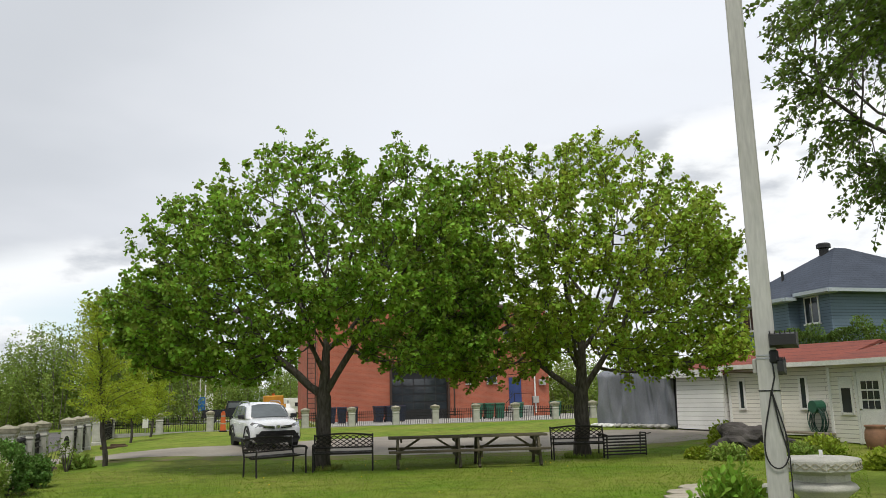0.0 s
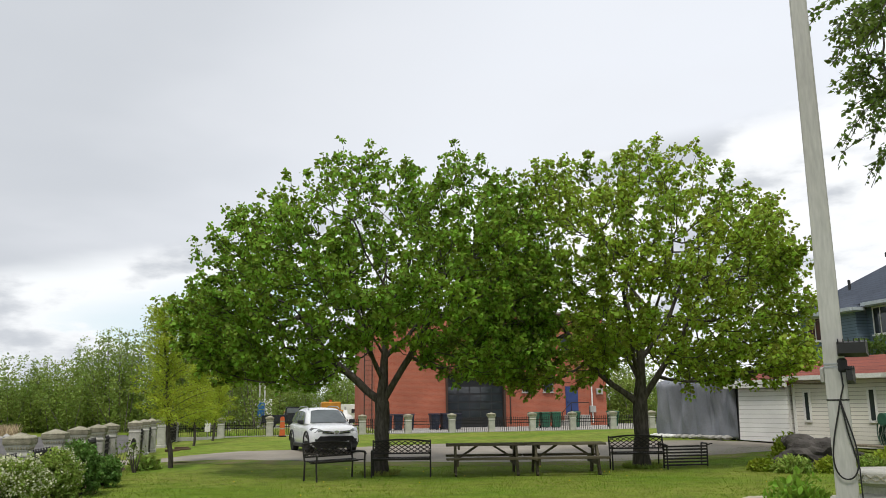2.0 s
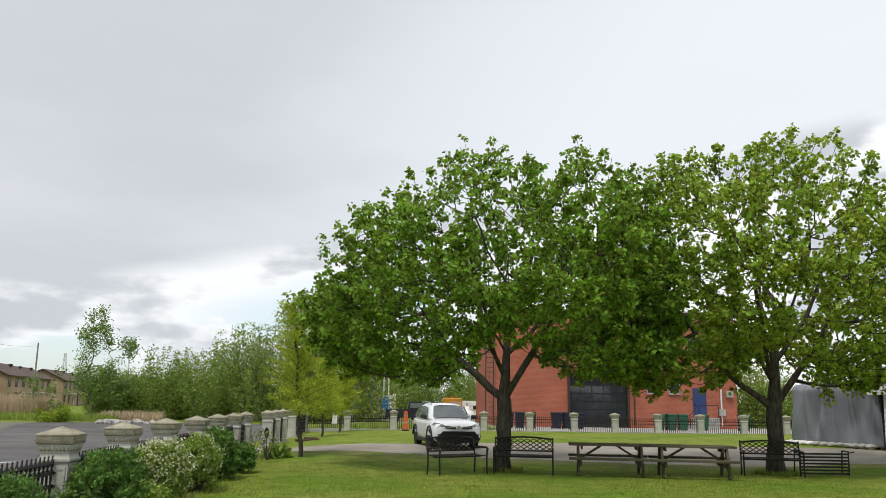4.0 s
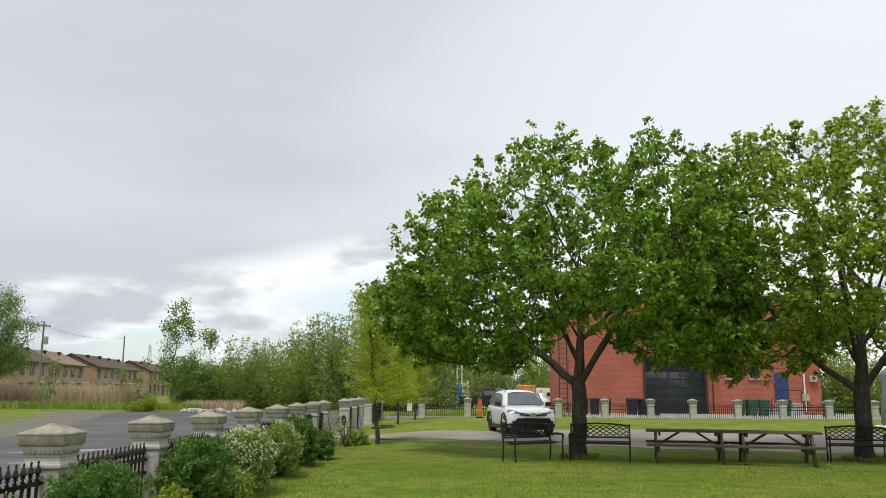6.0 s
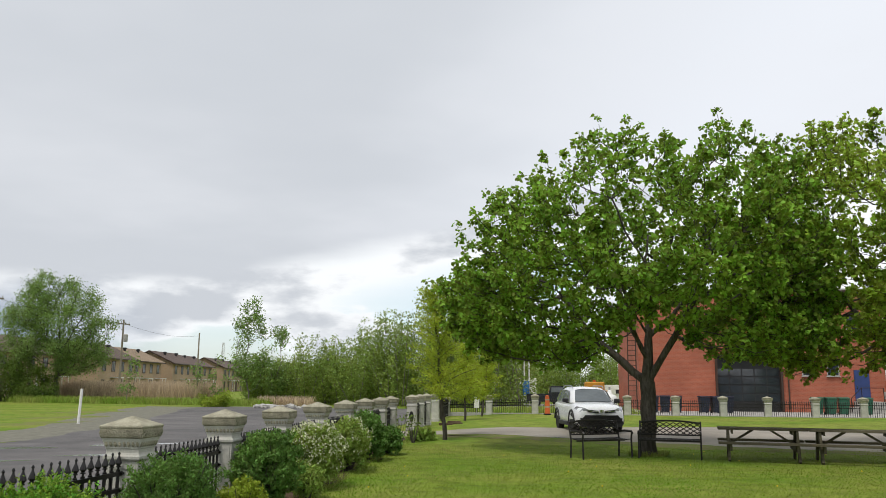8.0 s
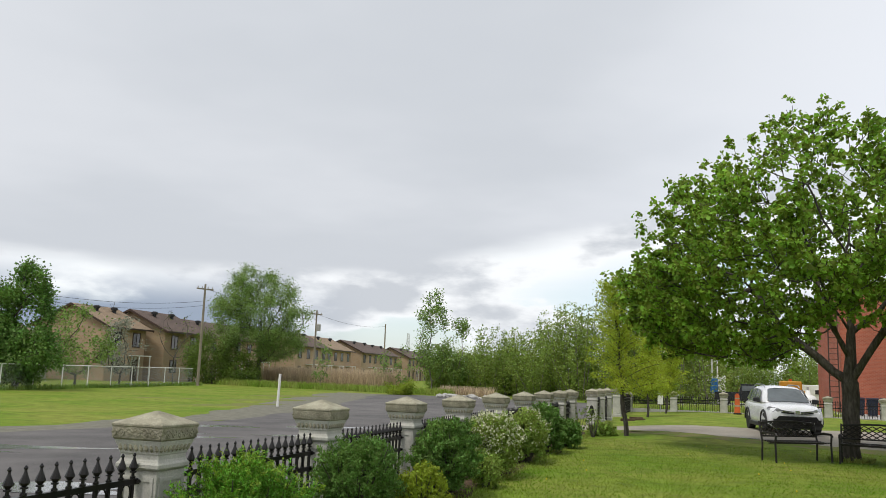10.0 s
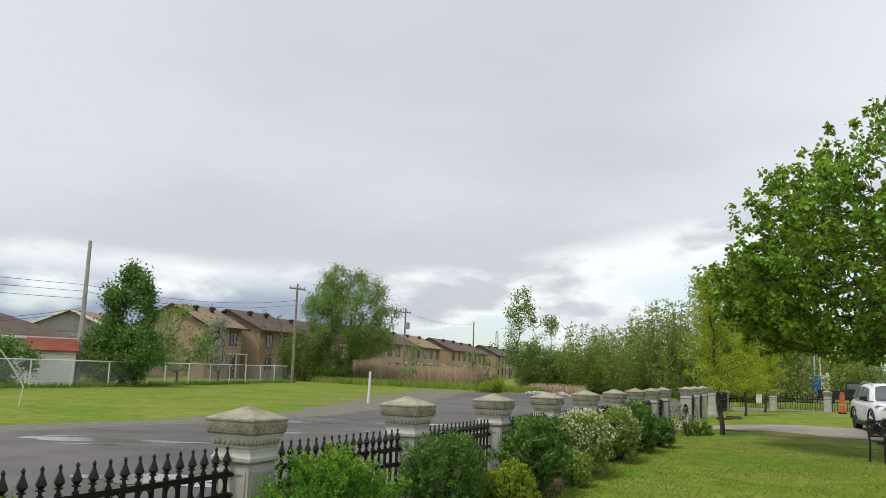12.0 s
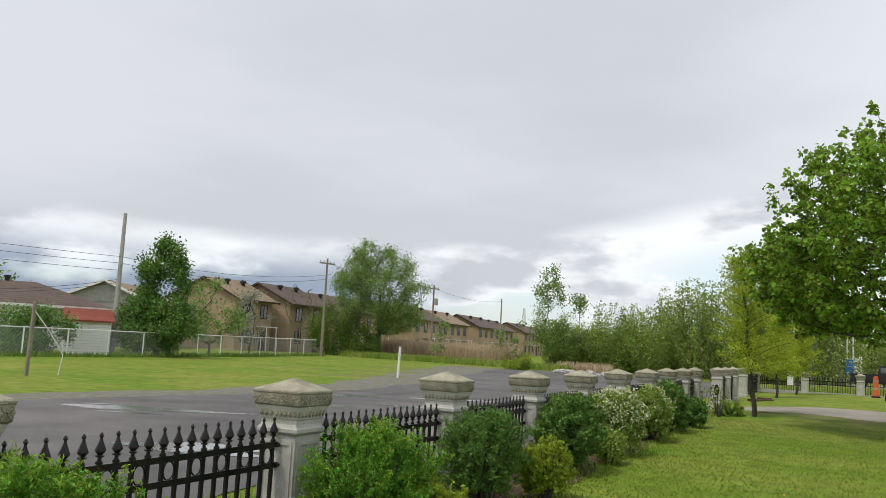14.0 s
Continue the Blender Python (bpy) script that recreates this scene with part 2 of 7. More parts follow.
M_BLUESIDING = wall_mat("blue_grey_lap_siding", (0.145, 0.20, 0.26), (0.135, 0.19, 0.25), (0.06, 0.085, 0.11), 60.0, 0.15, 0.010, 0.8)
M_WHITEBOARD = wall_mat("white_panel_siding", (0.86, 0.855, 0.845), (0.84, 0.835, 0.82), (0.55, 0.54, 0.52), 60.0, 0.16, 0.012, 0.8)
M_REDROOF = wall_mat("red_shingles", (0.27, 0.068, 0.040), (0.215, 0.052, 0.033), (0.12, 0.03, 0.025), 0.3, 0.14, 0.008, 0.6)
M_BROWNROOF = wall_mat("brown_shingles", (0.135, 0.095, 0.078), (0.11, 0.078, 0.064), (0.055, 0.04, 0.034), 0.3, 0.14, 0.008, 0.6)
M_TANROOF = wall_mat("tan_shingles", (0.30, 0.22, 0.145), (0.26, 0.19, 0.125), (0.14, 0.10, 0.07), 0.3, 0.14, 0.008, 0.6)
M_SLATE = wall_mat("blue_grey_shingles", (0.060, 0.075, 0.105), (0.05, 0.062, 0.088), (0.03, 0.036, 0.05), 0.3, 0.14, 0.008, 0.6)
M_WHITE = mat("white_paint", (0.80, 0.79, 0.77), (0.72, 0.71, 0.69), rough=0.6, scale=2, fine=30)
M_DARKTRIM = mat("dark_brown_trim", (0.06, 0.035, 0.025), rough=0.6, scale=3)
M_BLACK = mat("black_plastic", (0.016, 0.016, 0.018), (0.025, 0.025, 0.027), rough=0.55, scale=4)
M_GLASS = glass_mat("window_glass", (0.035, 0.042, 0.05))
# the grey base carries the sky reflection of the windscreen
M_CARGLASS = glass_mat("car_glass", (0.13, 0.15, 0.16), 0.05)
M_SILVER = mat("silver_car_paint", (0.84, 0.85, 0.88), (0.80, 0.81, 0.85), rough=0.25, metal=0.0, scale=1.5, fine=200, coat=0.7, spec=0.5)
M_LAMP = mat("clear_headlamp", (0.55, 0.57, 0.60), (0.35, 0.36, 0.38), rough=0.12, metal=0.5, scale=9, fine=20)
M_CHROME = mat("bright_chrome", (0.75, 0.76, 0.78), rough=0.12, metal=1.0, scale=3)
M_TYRE = mat("tyre_rubber", (0.018, 0.018, 0.018), rough=0.85, scale=8)
M_RIM = mat("alloy_rim", (0.42, 0.43, 0.45), rough=0.35, metal=0.8, scale=6)
M_TARP = mat("grey_tarpaulin", (0.15, 0.16, 0.185), (0.21, 0.22, 0.25), rough=0.55, scale=0.9, fine=20, bump=0.3, spec=0.4)
# lighter copy of the tarpaulin, with the light on its top in the colour
M_TARP_LIT = mat("lit_tarpaulin", (0.33, 0.35, 0.38), (0.25, 0.27, 0.30), rough=0.6, scale=1.2, fine=20, bump=0.3)
M_ROCK = mat("dark_boulder", (0.115, 0.105, 0.098), (0.06, 0.055, 0.052), rough=0.95, scale=2.5, fine=25, bump=1.0, spec=0.15)
M_CONCRETE = mat("grey_concrete", (0.42, 0.41, 0.385), (0.33, 0.32, 0.30), rough=0.9, scale=3, fine=60, bump=0.3)
M_POLE = mat("galvanised_pole", (0.47, 0.465, 0.445), (0.40, 0.39, 0.37), rough=0.6, metal=0.2, scale=3, fine=40, stretch=(1, 1, 0.15))
M_POST = mat("grey_timber", (0.30, 0.26, 0.20), (0.20, 0.17, 0.13), rough=0.9, scale=5, fine=40, bump=0.5, stretch=(3, 3, 0.3))
M_TERRACOTTA = mat("terracotta", (0.30, 0.16, 0.10), (0.22, 0.12, 0.08), rough=0.85, scale=6)
M_GREENPLASTIC = mat("green_plastic", (0.03, 0.13, 0.075), (0.02, 0.09, 0.055), rough=0.5, scale=3)
M_HOSE = mat("green_hose", (0.025, 0.085, 0.06), rough=0.5, scale=6)
M_NAVY = mat("navy_plastic", (0.018, 0.024, 0.045), (0.012, 0.016, 0.03), rough=0.5, scale=3)
M_BLUEDOOR = mat("blue_door_paint", (0.035, 0.06, 0.19), (0.028, 0.05, 0.155), rough=0.5, scale=2)
M_BLUE = mat("blue_paint", (0.04, 0.19, 0.50), rough=0.5, scale=2)
M_ORANGE = mat("safety_orange", (0.62, 0.13, 0.03), (0.50, 0.10, 0.03), rough=0.6, scale=5)
M_YELLOW = mat("machine_yellow", (0.60, 0.30, 0.03), (0.48, 0.23, 0.03), rough=0.5, scale=2)
M_BLACKCAR = mat("black_car_paint", (0.02, 0.022, 0.026), rough=0.25, scale=2, coat=0.6)
M_WIRE = mat("mesh_wire", (0.40, 0.41, 0.42), rough=0.5, metal=0.5, scale=4)
M_CABLE = mat("black_cable", (0.015, 0.015, 0.016), rough=0.6, scale=4)
M_DANDELION = mat("dandelion", (0.75, 0.55, 0.02), rough=0.8, scale=4)
M_FLAG = mat("pale_flagstone", (0.50, 0.45, 0.36), (0.38, 0.34, 0.27), rough=0.9, scale=3, fine=40, bump=0.4, spread=0.1)


# ---- mesh helpers ----
def part(name, bm, material, parent=None, label="", smooth=False):
    """Links a bmesh as one mesh object under a thing or a part."""
    me = bpy.data.meshes.new(name)
    bm.to_mesh(me)
    bm.free()
    me.materials.append(material)
    if smooth:
        for p in me.polygons:
            p.use_smooth = True
    ob = new(name, me)
    if parent:
        ob.parent = parent
    if label:
        ob["label"] = label
    return ob


def share(name, me, parent, m):
    """One more object on a mesh that is there already."""
    ob = new(name, me)
    ob.parent = parent
    ob.matrix_basis = m
    return ob


def thing(name, label, category, group="", m=None, kind=""):
    ob = new(name)
    ob.empty_display_size = 0.2
    if m is not None:
        ob.matrix_basis = m
    return tagged(ob, label, category, group, kind)


def box(bm, x, y, z, sx, sy, sz, rx=0, ry=0, rz=0, bevel=0.0):
    """A box with its centre at x, y, z."""
    made = bmesh.ops.create_cube(bm, size=1, matrix=pose(x, y, z, rx, ry, rz) @ Matrix.Diagonal((sx, sy, sz, 1)))
    if bevel:
        edges = list({e for v in made["verts"] for e in v.link_edges})
        bmesh.ops.bevel(bm, geom=edges, offset=bevel, segments=1, affect="EDGES")
    return bm


def bxs(*rows, bevel=0.0):
    bm = bmesh.new()
    for r in rows:
        box(bm, *r, bevel=bevel)
    return bm


def rod(bm, a, b, r0, r1=None, n=8):
    a, b = Vector(a), Vector(b)
    r1 = r0 if r1 is None else r1
    d = b - a
    m = Matrix.Translation((a + b) / 2) @ d.to_track_quat("Z", "Y").to_matrix().to_4x4()
    bmesh.ops.create_cone(bm, cap_ends=True, segments=n, radius1=r0, radius2=r1, depth=d.length, matrix=m)
    return bm


def rods(*rows, n=8):
    bm = bmesh.new()
    for a, b, r in rows:
        rod(bm, a, b, r, n=n)
    return bm


def tube(bm, pts, r, n=6):
    """A bent tube through points."""
    for a, b in zip(pts, pts[1:]):
        rod(bm, a, b, r, n=n)
    return bm


def lathe(bm, profile, n=16, square=False, at=(0, 0, 0), m=None):
    """A turned (or four-sided) solid from (radius, z) pairs."""
    n = 4 if square else n
    k = math.sqrt(2) if square else 1.0
    off = math.pi / 4 if square else 0.0
    rings = []
    for r, z in profile:
        ring = []
        for i in range(n):
            a = off + i * math.tau / n
            p = Vector((at[0] + k * r * math.cos(a), at[1] + k * r * math.sin(a), at[2] + z))
            ring.append(bm.verts.new(m @ p if m else p))
        rings.append(ring)
    for a, b in zip(rings, rings[1:]):
        for i in range(n):
            bm.faces.new((a[i], a[(i + 1) % n], b[(i + 1) % n], b[i]))
    bm.faces.new(rings[0][::-1])
    bm.faces.new(rings[-1])
    return bm


def prism(bm, outline, axis, lo, hi):
    """A flat outline drawn out along an axis: "x" takes (y, z), "y" takes (x, z), "z" takes (x, y)."""
    def at(p, q):
        return {"x": (q, p[0], p[1]), "y": (p[0], q, p[1]), "z": (p[0], p[1], q)}[axis]
    a = [bm.verts.new(at(p, lo)) for p in outline]
    b = [bm.verts.new(at(p, hi)) for p in outline]
    n = len(outline)
    bm.faces.new(a)
    bm.faces.new(b[::-1])
    for i in range(n):
        bm.faces.new((a[i], b[i], b[(i + 1) % n], a[(i + 1) % n]))
    bmesh.ops.recalc_face_normals(bm, faces=bm.faces)
    return bm


def loft(bm, rings, caps=True):
    vs = [[bm.verts.new(p) for p in ring] for ring in rings]
    n = len(vs[0])
    for a, b in zip(vs, vs[1:]):
        for i in range(n):
            bm.faces.new((a[i], a[(i + 1) % n], b[(i + 1) % n], b[i]))
    if caps:
        bm.faces.new(vs[0][::-1])
        bm.faces.new(vs[-1])
    bmesh.ops.recalc_face_normals(bm, faces=bm.faces)
    return bm


def quads_object(name, verts, faces, material, parent=None):
    """A mesh object from arrays: verts (n, 3), faces (m, k)."""
    me = bpy.data.meshes.new(name)
    verts, faces = np.asarray(verts, dtype=np.float32), np.asarray(faces, dtype=np.int32)
    me.vertices.add(len(verts))
    me.vertices.foreach_set("co", verts.ravel())
    me.loops.add(faces.size)
    me.loops.foreach_set("vertex_index", faces.ravel())
    me.polygons.add(len(faces))
    me.polygons.foreach_set("loop_start", np.arange(len(faces), dtype=np.int32) * faces.shape[1])
    me.update(calc_edges=True)
    me.materials.append(material)
    ob = new(name, me)
    if parent:
        ob.parent = parent
    return ob


def soft(u):
    u = np.clip(u, 0, 1)
    return u * u * (3 - 2 * u)


def height(x, y):
    """The lie of the land: level lawn, a slight rise beyond the drive and towards the sheds."""
    return 0.2 * soft((y - 23) / 8) * soft((x + 4) / 4) + 0.3 * soft((x - 11) / 7) * soft((y - 12) / 14) * soft((47 - y) / 8)


def lie(x, y):
    return float(height(np.float64(x), np.float64(y)))


RNG = np.random.default_rng(7)


def unit(v):
    return v / np.maximum(np.linalg.norm(v, axis=-1, keepdims=True), 1e-9)


def leaves(name, pts, outward, size, material, parent=None, slim=0.8, flat=0.6, droop=0.3, vary=0.35, plain=False):
    """Folded leaf blades at pts: two four-sided halves each, tips along the outward way."""
    n = len(pts)
    tip = unit(outward + RNG.normal(0, 0.55, (n, 3)) + np.array([0, 0, -droop]))
    up_way = unit(RNG.normal(0, 1, (n, 3)) * (1 - flat) + np.array([0, 0, flat]) + outward * 0.25)
    side = unit(np.cross(tip, up_way))
    nrm = np.cross(side, tip)
    s = (size * (1 + RNG.uniform(-vary, vary, n)))[:, None]
    w = s * slim
    fold = nrm * s * 0.16
    base, end = pts - tip * s * 0.5, pts + tip * s * 0.5
    if plain:
        v = np.stack([base, base + tip * s * 0.45 + side * w * 0.5 + fold, end, base + tip * s * 0.45 - side * w * 0.5 + fold], 1)
        return quads_object(name, v.reshape(-1, 3), np.arange(n * 4).reshape(-1, 4), material, parent)
    v = np.stack([base, base + tip * s * 0.22 + side * w * 0.42 + fold, base + tip * s * 0.62 + side * w * 0.5 + fold, end,
                  base + tip * s * 0.62 - side * w * 0.5 + fold, base + tip * s * 0.22 - side * w * 0.42 + fold], 1)
    i = np.arange(n)[:, None] * 6
    f = np.concatenate([i + np.array([[0, 1, 2, 3]]), i + np.array([[0, 3, 4, 5]])], 1).reshape(-1, 4)
    return quads_object(name, v.reshape(-1, 3), f, material, parent)


def skeleton_tree(tips, fork, base, step=0.35, pull=0.35, stems=()):
    """Grows limbs from the fork out to the tips, each from the nearest wood already there. Returns nodes, parents, loads."""
    nodes, parent, path = [np.array(base, float)], [-1], [0.0]
    k = max(2, int(np.linalg.norm(np.array(fork) - base) / 0.4))
    for i in range(1, k + 1):
        p = np.array(base) + (np.array(fork) - base) * i / k
        if i < k:
            p = p + RNG.normal(0, 0.02, 3) * [1, 1, 0]
        nodes.append(p), parent.append(len(nodes) - 2), path.append(0.0)
    trunk = len(nodes) - 1
    # main limbs, given by bearing, rise, length and the place on the first of them where they part
    lead = []
    for bearing, rise, ln, at in stems:
        prev = lead[at - 1] if at else trunk
        for i in range(1, 8):
            e = radians(rise + (30 if rise < 50 else 8) * i / 7)
            a = radians(bearing + 10 * math.sin(i * 0.9 + bearing))
            p = nodes[prev] + ln / 7 * np.array([math.cos(a) * math.cos(e), math.sin(a) * math.cos(e), math.sin(e)]) + RNG.normal(0, 0.03, 3)
            nodes.append(p), parent.append(prev), path.append(path[prev] + 0.45 * ln / 7)
            prev = len(nodes) - 1
            if len(lead) < 7:
                lead.append(prev)
    for t in tips[np.argsort(np.linalg.norm(tips - np.array(fork), axis=1))]:
        arr = np.array(nodes[trunk:])
        d = np.linalg.norm(arr - t, axis=1)
        j = trunk + int(np.argmin(d + pull * np.array(path[trunk:])))
        a, gap = nodes[j], t - nodes[j]
        length = np.linalg.norm(gap)
        m = max(1, int(round(length / step)))
        for i in range(1, m + 1):
            u = i / m
            p = a + gap * u + np.array([0, 0, -0.10 * length * math.sin(math.pi * u)]) + RNG.normal(0, 0.035, 3) * (u < 1)
            prev = j if i == 1 else len(nodes) - 1
            nodes.append(p), parent.append(prev), path.append(path[prev] + length / m)
    load = np.zeros(len(nodes))
    has = set(parent)
    for i in range(len(nodes) - 1, 0, -1):
        if i not in has:
            load[i] += 1
        load[parent[i]] += load[i]
    return np.array(nodes), parent, load


def limbs(name, nodes, parent, rad, material, owner, sides=6):
    """Tapered tubes along the grown wood, joined into one mesh."""
    v, f = [], []
    for i in range(1, len(nodes)):
        a, b = nodes[parent[i]], nodes[i]
        d = b - a
        ln = np.linalg.norm(d)
        if ln < 1e-6:
            continue
        d = d / ln
        ref = np.array([1.0, 0, 0]) if abs(d[2]) > 0.7 else np.array([0, 0, 1.0])
        e1 = np.cross(d, ref)
        e1 /= np.linalg.norm(e1)
        e2 = np.cross(d, e1)
        r0, r1 = min(rad[parent[i]], rad[i] * 1.35), rad[i]
        o = len(v)
        for c, r in ((a - d * r0 * 0.3, r0), (b, r1)):
            for q in range(sides):
                w = q * math.tau / sides
                v.append(c + r * (math.cos(w) * e1 + math.sin(w) * e2))
        for q in range(sides):
            f.append((o + q, o + (q + 1) % sides, o + sides + (q + 1) % sides, o + sides + q))
    ob = quads_object(name, np.array(v), np.array(f), material, owner)
    for p in ob.data.polygons:
        p.use_smooth = True
    return ob


def crown_tips(n, centre, semi, up, down, shell=3.0, power_low=4.0, gap=0.0):
    """Points in a dome with a flat underside, thicker towards the outside."""
    out = []
    while len(out) < n:
        p = RNG.uniform(-1, 1, 3)
        r = (p[0] ** 2 + p[1] ** 2)
        r = math.sqrt(r + p[2] ** 2) if p[2] > 0 else (r * r + abs(p[2]) ** power_low) ** 0.25
        if r > 1 or RNG.random() > r ** shell + 0.04:
            continue
        q = np.array([p[0] * semi[0], p[1] * semi[1], p[2] * (up if p[2] > 0 else down)])
        if gap and noise.noise(Vector(q) * 0.55 + Vector((centre[0], 7.1, 3.3))) < gap:
            continue
        out.append(q + centre)
    return np.array(out)


def clumps(tips, centre, count, radius, tall=1.0):
    """Leaf places round each tip, and the outward way of each."""
    pts = np.repeat(tips, count, 0)
    off = RNG.normal(0, radius * 0.55, (len(pts), 3))
    off[:, 2] *= tall
    out = unit(pts - centre) * 0.7 + unit(off) * 0.6
    return pts + off, out


def twigs_from(nodes, parent, rad, tips, way, length, droop, steps=3, r=0.007):
    """Adds one thin shoot at each tip, along the given way; returns the longer lists and the points of each shoot."""
    j = np.array([int(np.argmin(((nodes - t) ** 2).sum(1))) for t in tips])
    new_nodes, new_parent, along = [], [], []
    o = len(nodes)
    for k in range(1, steps + 1):
        u = k / steps
        p = tips + way * (length * u)[:, None] + np.array([0, 0, -1.0]) * (droop * length * u * u)[:, None]
        along.append(p)
        new_nodes.append(p)
        new_parent += list(j if k == 1 else o + (k - 2) * len(tips) + np.arange(len(tips)))
    return np.concatenate([nodes] + new_nodes), list(parent) + [int(q) for q in new_parent], np.concatenate([rad, np.full(steps * len(tips), r)]), np.stack(along, 1)


def tree(name, label, base, fork, tips, centre, wood, leaf, size, count, radius, thick, sides=6, slim=0.8, tall=1.0, category="tree", group="", droop=0.3, flat=0.6, pull=0.35, step=0.35, plain=False):
    ob = thing(name, label, category, group)
    nodes, parent, load = skeleton_tree(tips, np.array(fork, float), np.array(base, float), step, pull)
    rad = np.maximum(thick * np.sqrt(load), 0.009)
    rad[0] *= 1.35
    limbs("trunk", nodes, parent, rad, wood, ob, sides)
    pts, out = clumps(tips, centre, count, radius, tall)
    leaves("crown", pts, out, size, leaf, ob, slim=slim, droop=droop, flat=flat, plain=plain)
    return ob


# ---- ground, drive, car park ----
def grid_lines(lo, hi, fine_lo, fine_hi, step):
    a = list(np.arange(fine_lo, fine_hi + 0.01, step))
    left = [fine_lo - 4 * 1.7 ** k for k in range(14) if fine_lo - 4 * 1.7 ** k > lo][::-1]
    right = [fine_hi + 4 * 1.7 ** k for k in range(14) if fine_hi + 4 * 1.7 ** k < hi]
    return np.array([lo] + left + a + right + [hi])


gx, gy = grid_lines(-2600, 2600, -20, 36, 1.0), grid_lines(-2600, 2600, -6, 60, 1.0)
XX, YY = np.meshgrid(gx, gy)
gv = np.stack([XX.ravel(), YY.ravel(), height(XX, YY).ravel()], 1)
nx = len(gx)
gi = (np.arange(len(gy) - 1)[:, None] * nx + np.arange(nx - 1)[None, :]).ravel()
ground = quads_object("ground", gv, np.stack([gi, gi + 1, gi + nx + 1, gi + nx], 1), M_GRASS)
tagged(ground, "mown green lawn and rough field with worn patches", "grass", kind="structure")


def ribbon(name, left, right, material, lift, label, category, steps=60, wobble=0.25, cuts=10):
    """A sheet on the ground between two edge functions of u in 0..1, with frayed edges."""
    v = []
    for i in range(steps + 1):
        u = i / steps
        a, b = Vector(left(u)), Vector(right(u))
        wa = wobble * noise.noise(Vector((u * 23, 1.3, 0.2))) + 0.5 * wobble * noise.noise(Vector((u * 70, 4.3, 0.2)))
        wb = wobble * noise.noise(Vector((u * 23, 9.3, 5.2))) + 0.5 * wobble * noise.noise(Vector((u * 70, 14.3, 0.2)))
        d = (b - a).normalized()
        a, b = a - d * wa, b + d * wb
        for j in range(cuts + 1):
            p = a.lerp(b, j / cuts)
            v.append((p.x, p.y, lie(p.x, p.y) + lift))
    k = cuts + 1
    f = [(i * k + j, i * k + j + 1, (i + 1) * k + j + 1, (i + 1) * k + j) for i in range(steps) for j in range(cuts)]
    ob = quads_object(name, v, f, material)
    return tagged(ob, label, category, kind="structure")


def poly(pts):
    """A point along a chain of points, by u in 0..1."""
    def at(u):
        s = u * (len(pts) - 1)
        i = min(int(s), len(pts) - 2)
        a, b = pts[i], pts[i + 1]
        w = s - i
        return (a[0] + (b[0] - a[0]) * w, a[1] + (b[1] - a[1]) * w, 0)
    return at


ribbon("car_park", poly([(-15.8, -30), (-15.9, -5), (-15.8, 11), (-14.8, 24), (-17.5, 38), (-23, 55), (-24, 62)]),
       poly([(-5.4, -30), (-5.3, -5), (-5.4, 11), (-5.2, 24), (-4.9, 38), (-5.2, 55), (-6, 62)]), M_ASPHALT, 0.012, "damp worn grey asphalt car park", "asphalt", 120, 0.5)
ribbon("gravel_verge", poly([(-17.2, -30), (-17.4, -5), (-17.2, 11), (-17.0, 24), (-21.5, 38), (-27, 55), (-28, 60)]),
       poly([(-15.0, -30), (-15.2, -5), (-15.0, 11), (-14.2, 24), (-16.8, 38), (-22, 55), (-23, 60)]), M_GRAVEL, 0.006, "loose grey gravel verge beside the asphalt", "gravel", 120, 0.9)
ribbon("drive", poly([(-5.6, 28.8), (-2.2, 28.7), (3, 26.6), (8.3, 24.7), (12, 24.1), (16, 23.4), (19.6, 22.9)]),
       poly([(-5.6, 31.6), (-2.2, 31.2), (3, 32.4), (8.3, 34.4), (12, 32.2), (16, 28.6), (19.6, 25.4)]), M_DRIVE, 0.010, "pale packed stone-dust drive with frayed edges", "drive", 80, 0.35)
ribbon("shrub_bed", poly([(-4.05, -2), (-4.05, 8), (-4.05, 18), (-4.05, 27.2)]), poly([(-2.72, -2), (-2.78, 8), (-3.02, 18), (-3.3, 27.2)]), M_SOIL, 0.014, "dark bare soil bed under the shrubs", "soil", 80, 0.25)


ribbon("worn_verge", poly([(-2.3, 27.6), (3, 25.2), (8.3, 23.3), (12, 22.9), (16, 22.2)]), poly([(-2.3, 28.9), (3, 26.9), (8.3, 25.0), (12, 24.4), (16, 23.9)]), M_WORN, 0.006, "thin brownish worn grass beside the drive", "grass", 90, 0.7)


def puddle(x, y, sx, sy, turn, lift):
    bm = bmesh.new()
    ring = []
    for i in range(40):
        a = i * math.tau / 40
        r = 1 + 0.5 * noise.noise(Vector((math.cos(a) * 1.6 + x, math.sin(a) * 1.6 + y, 0.5)))
        ring.append(bm.verts.new((sx * r * math.cos(a), sy * r * math.sin(a), 0)))
    bm.faces.new(ring)
    ob = part("puddle", bm, M_WATER)
    ob.matrix_basis = pose(x, y, lie(x, y) + lift, 0, 0, turn)
    tagged(ob, "shallow rain puddle on the asphalt", "puddle", "puddles on the car park", kind="structure")


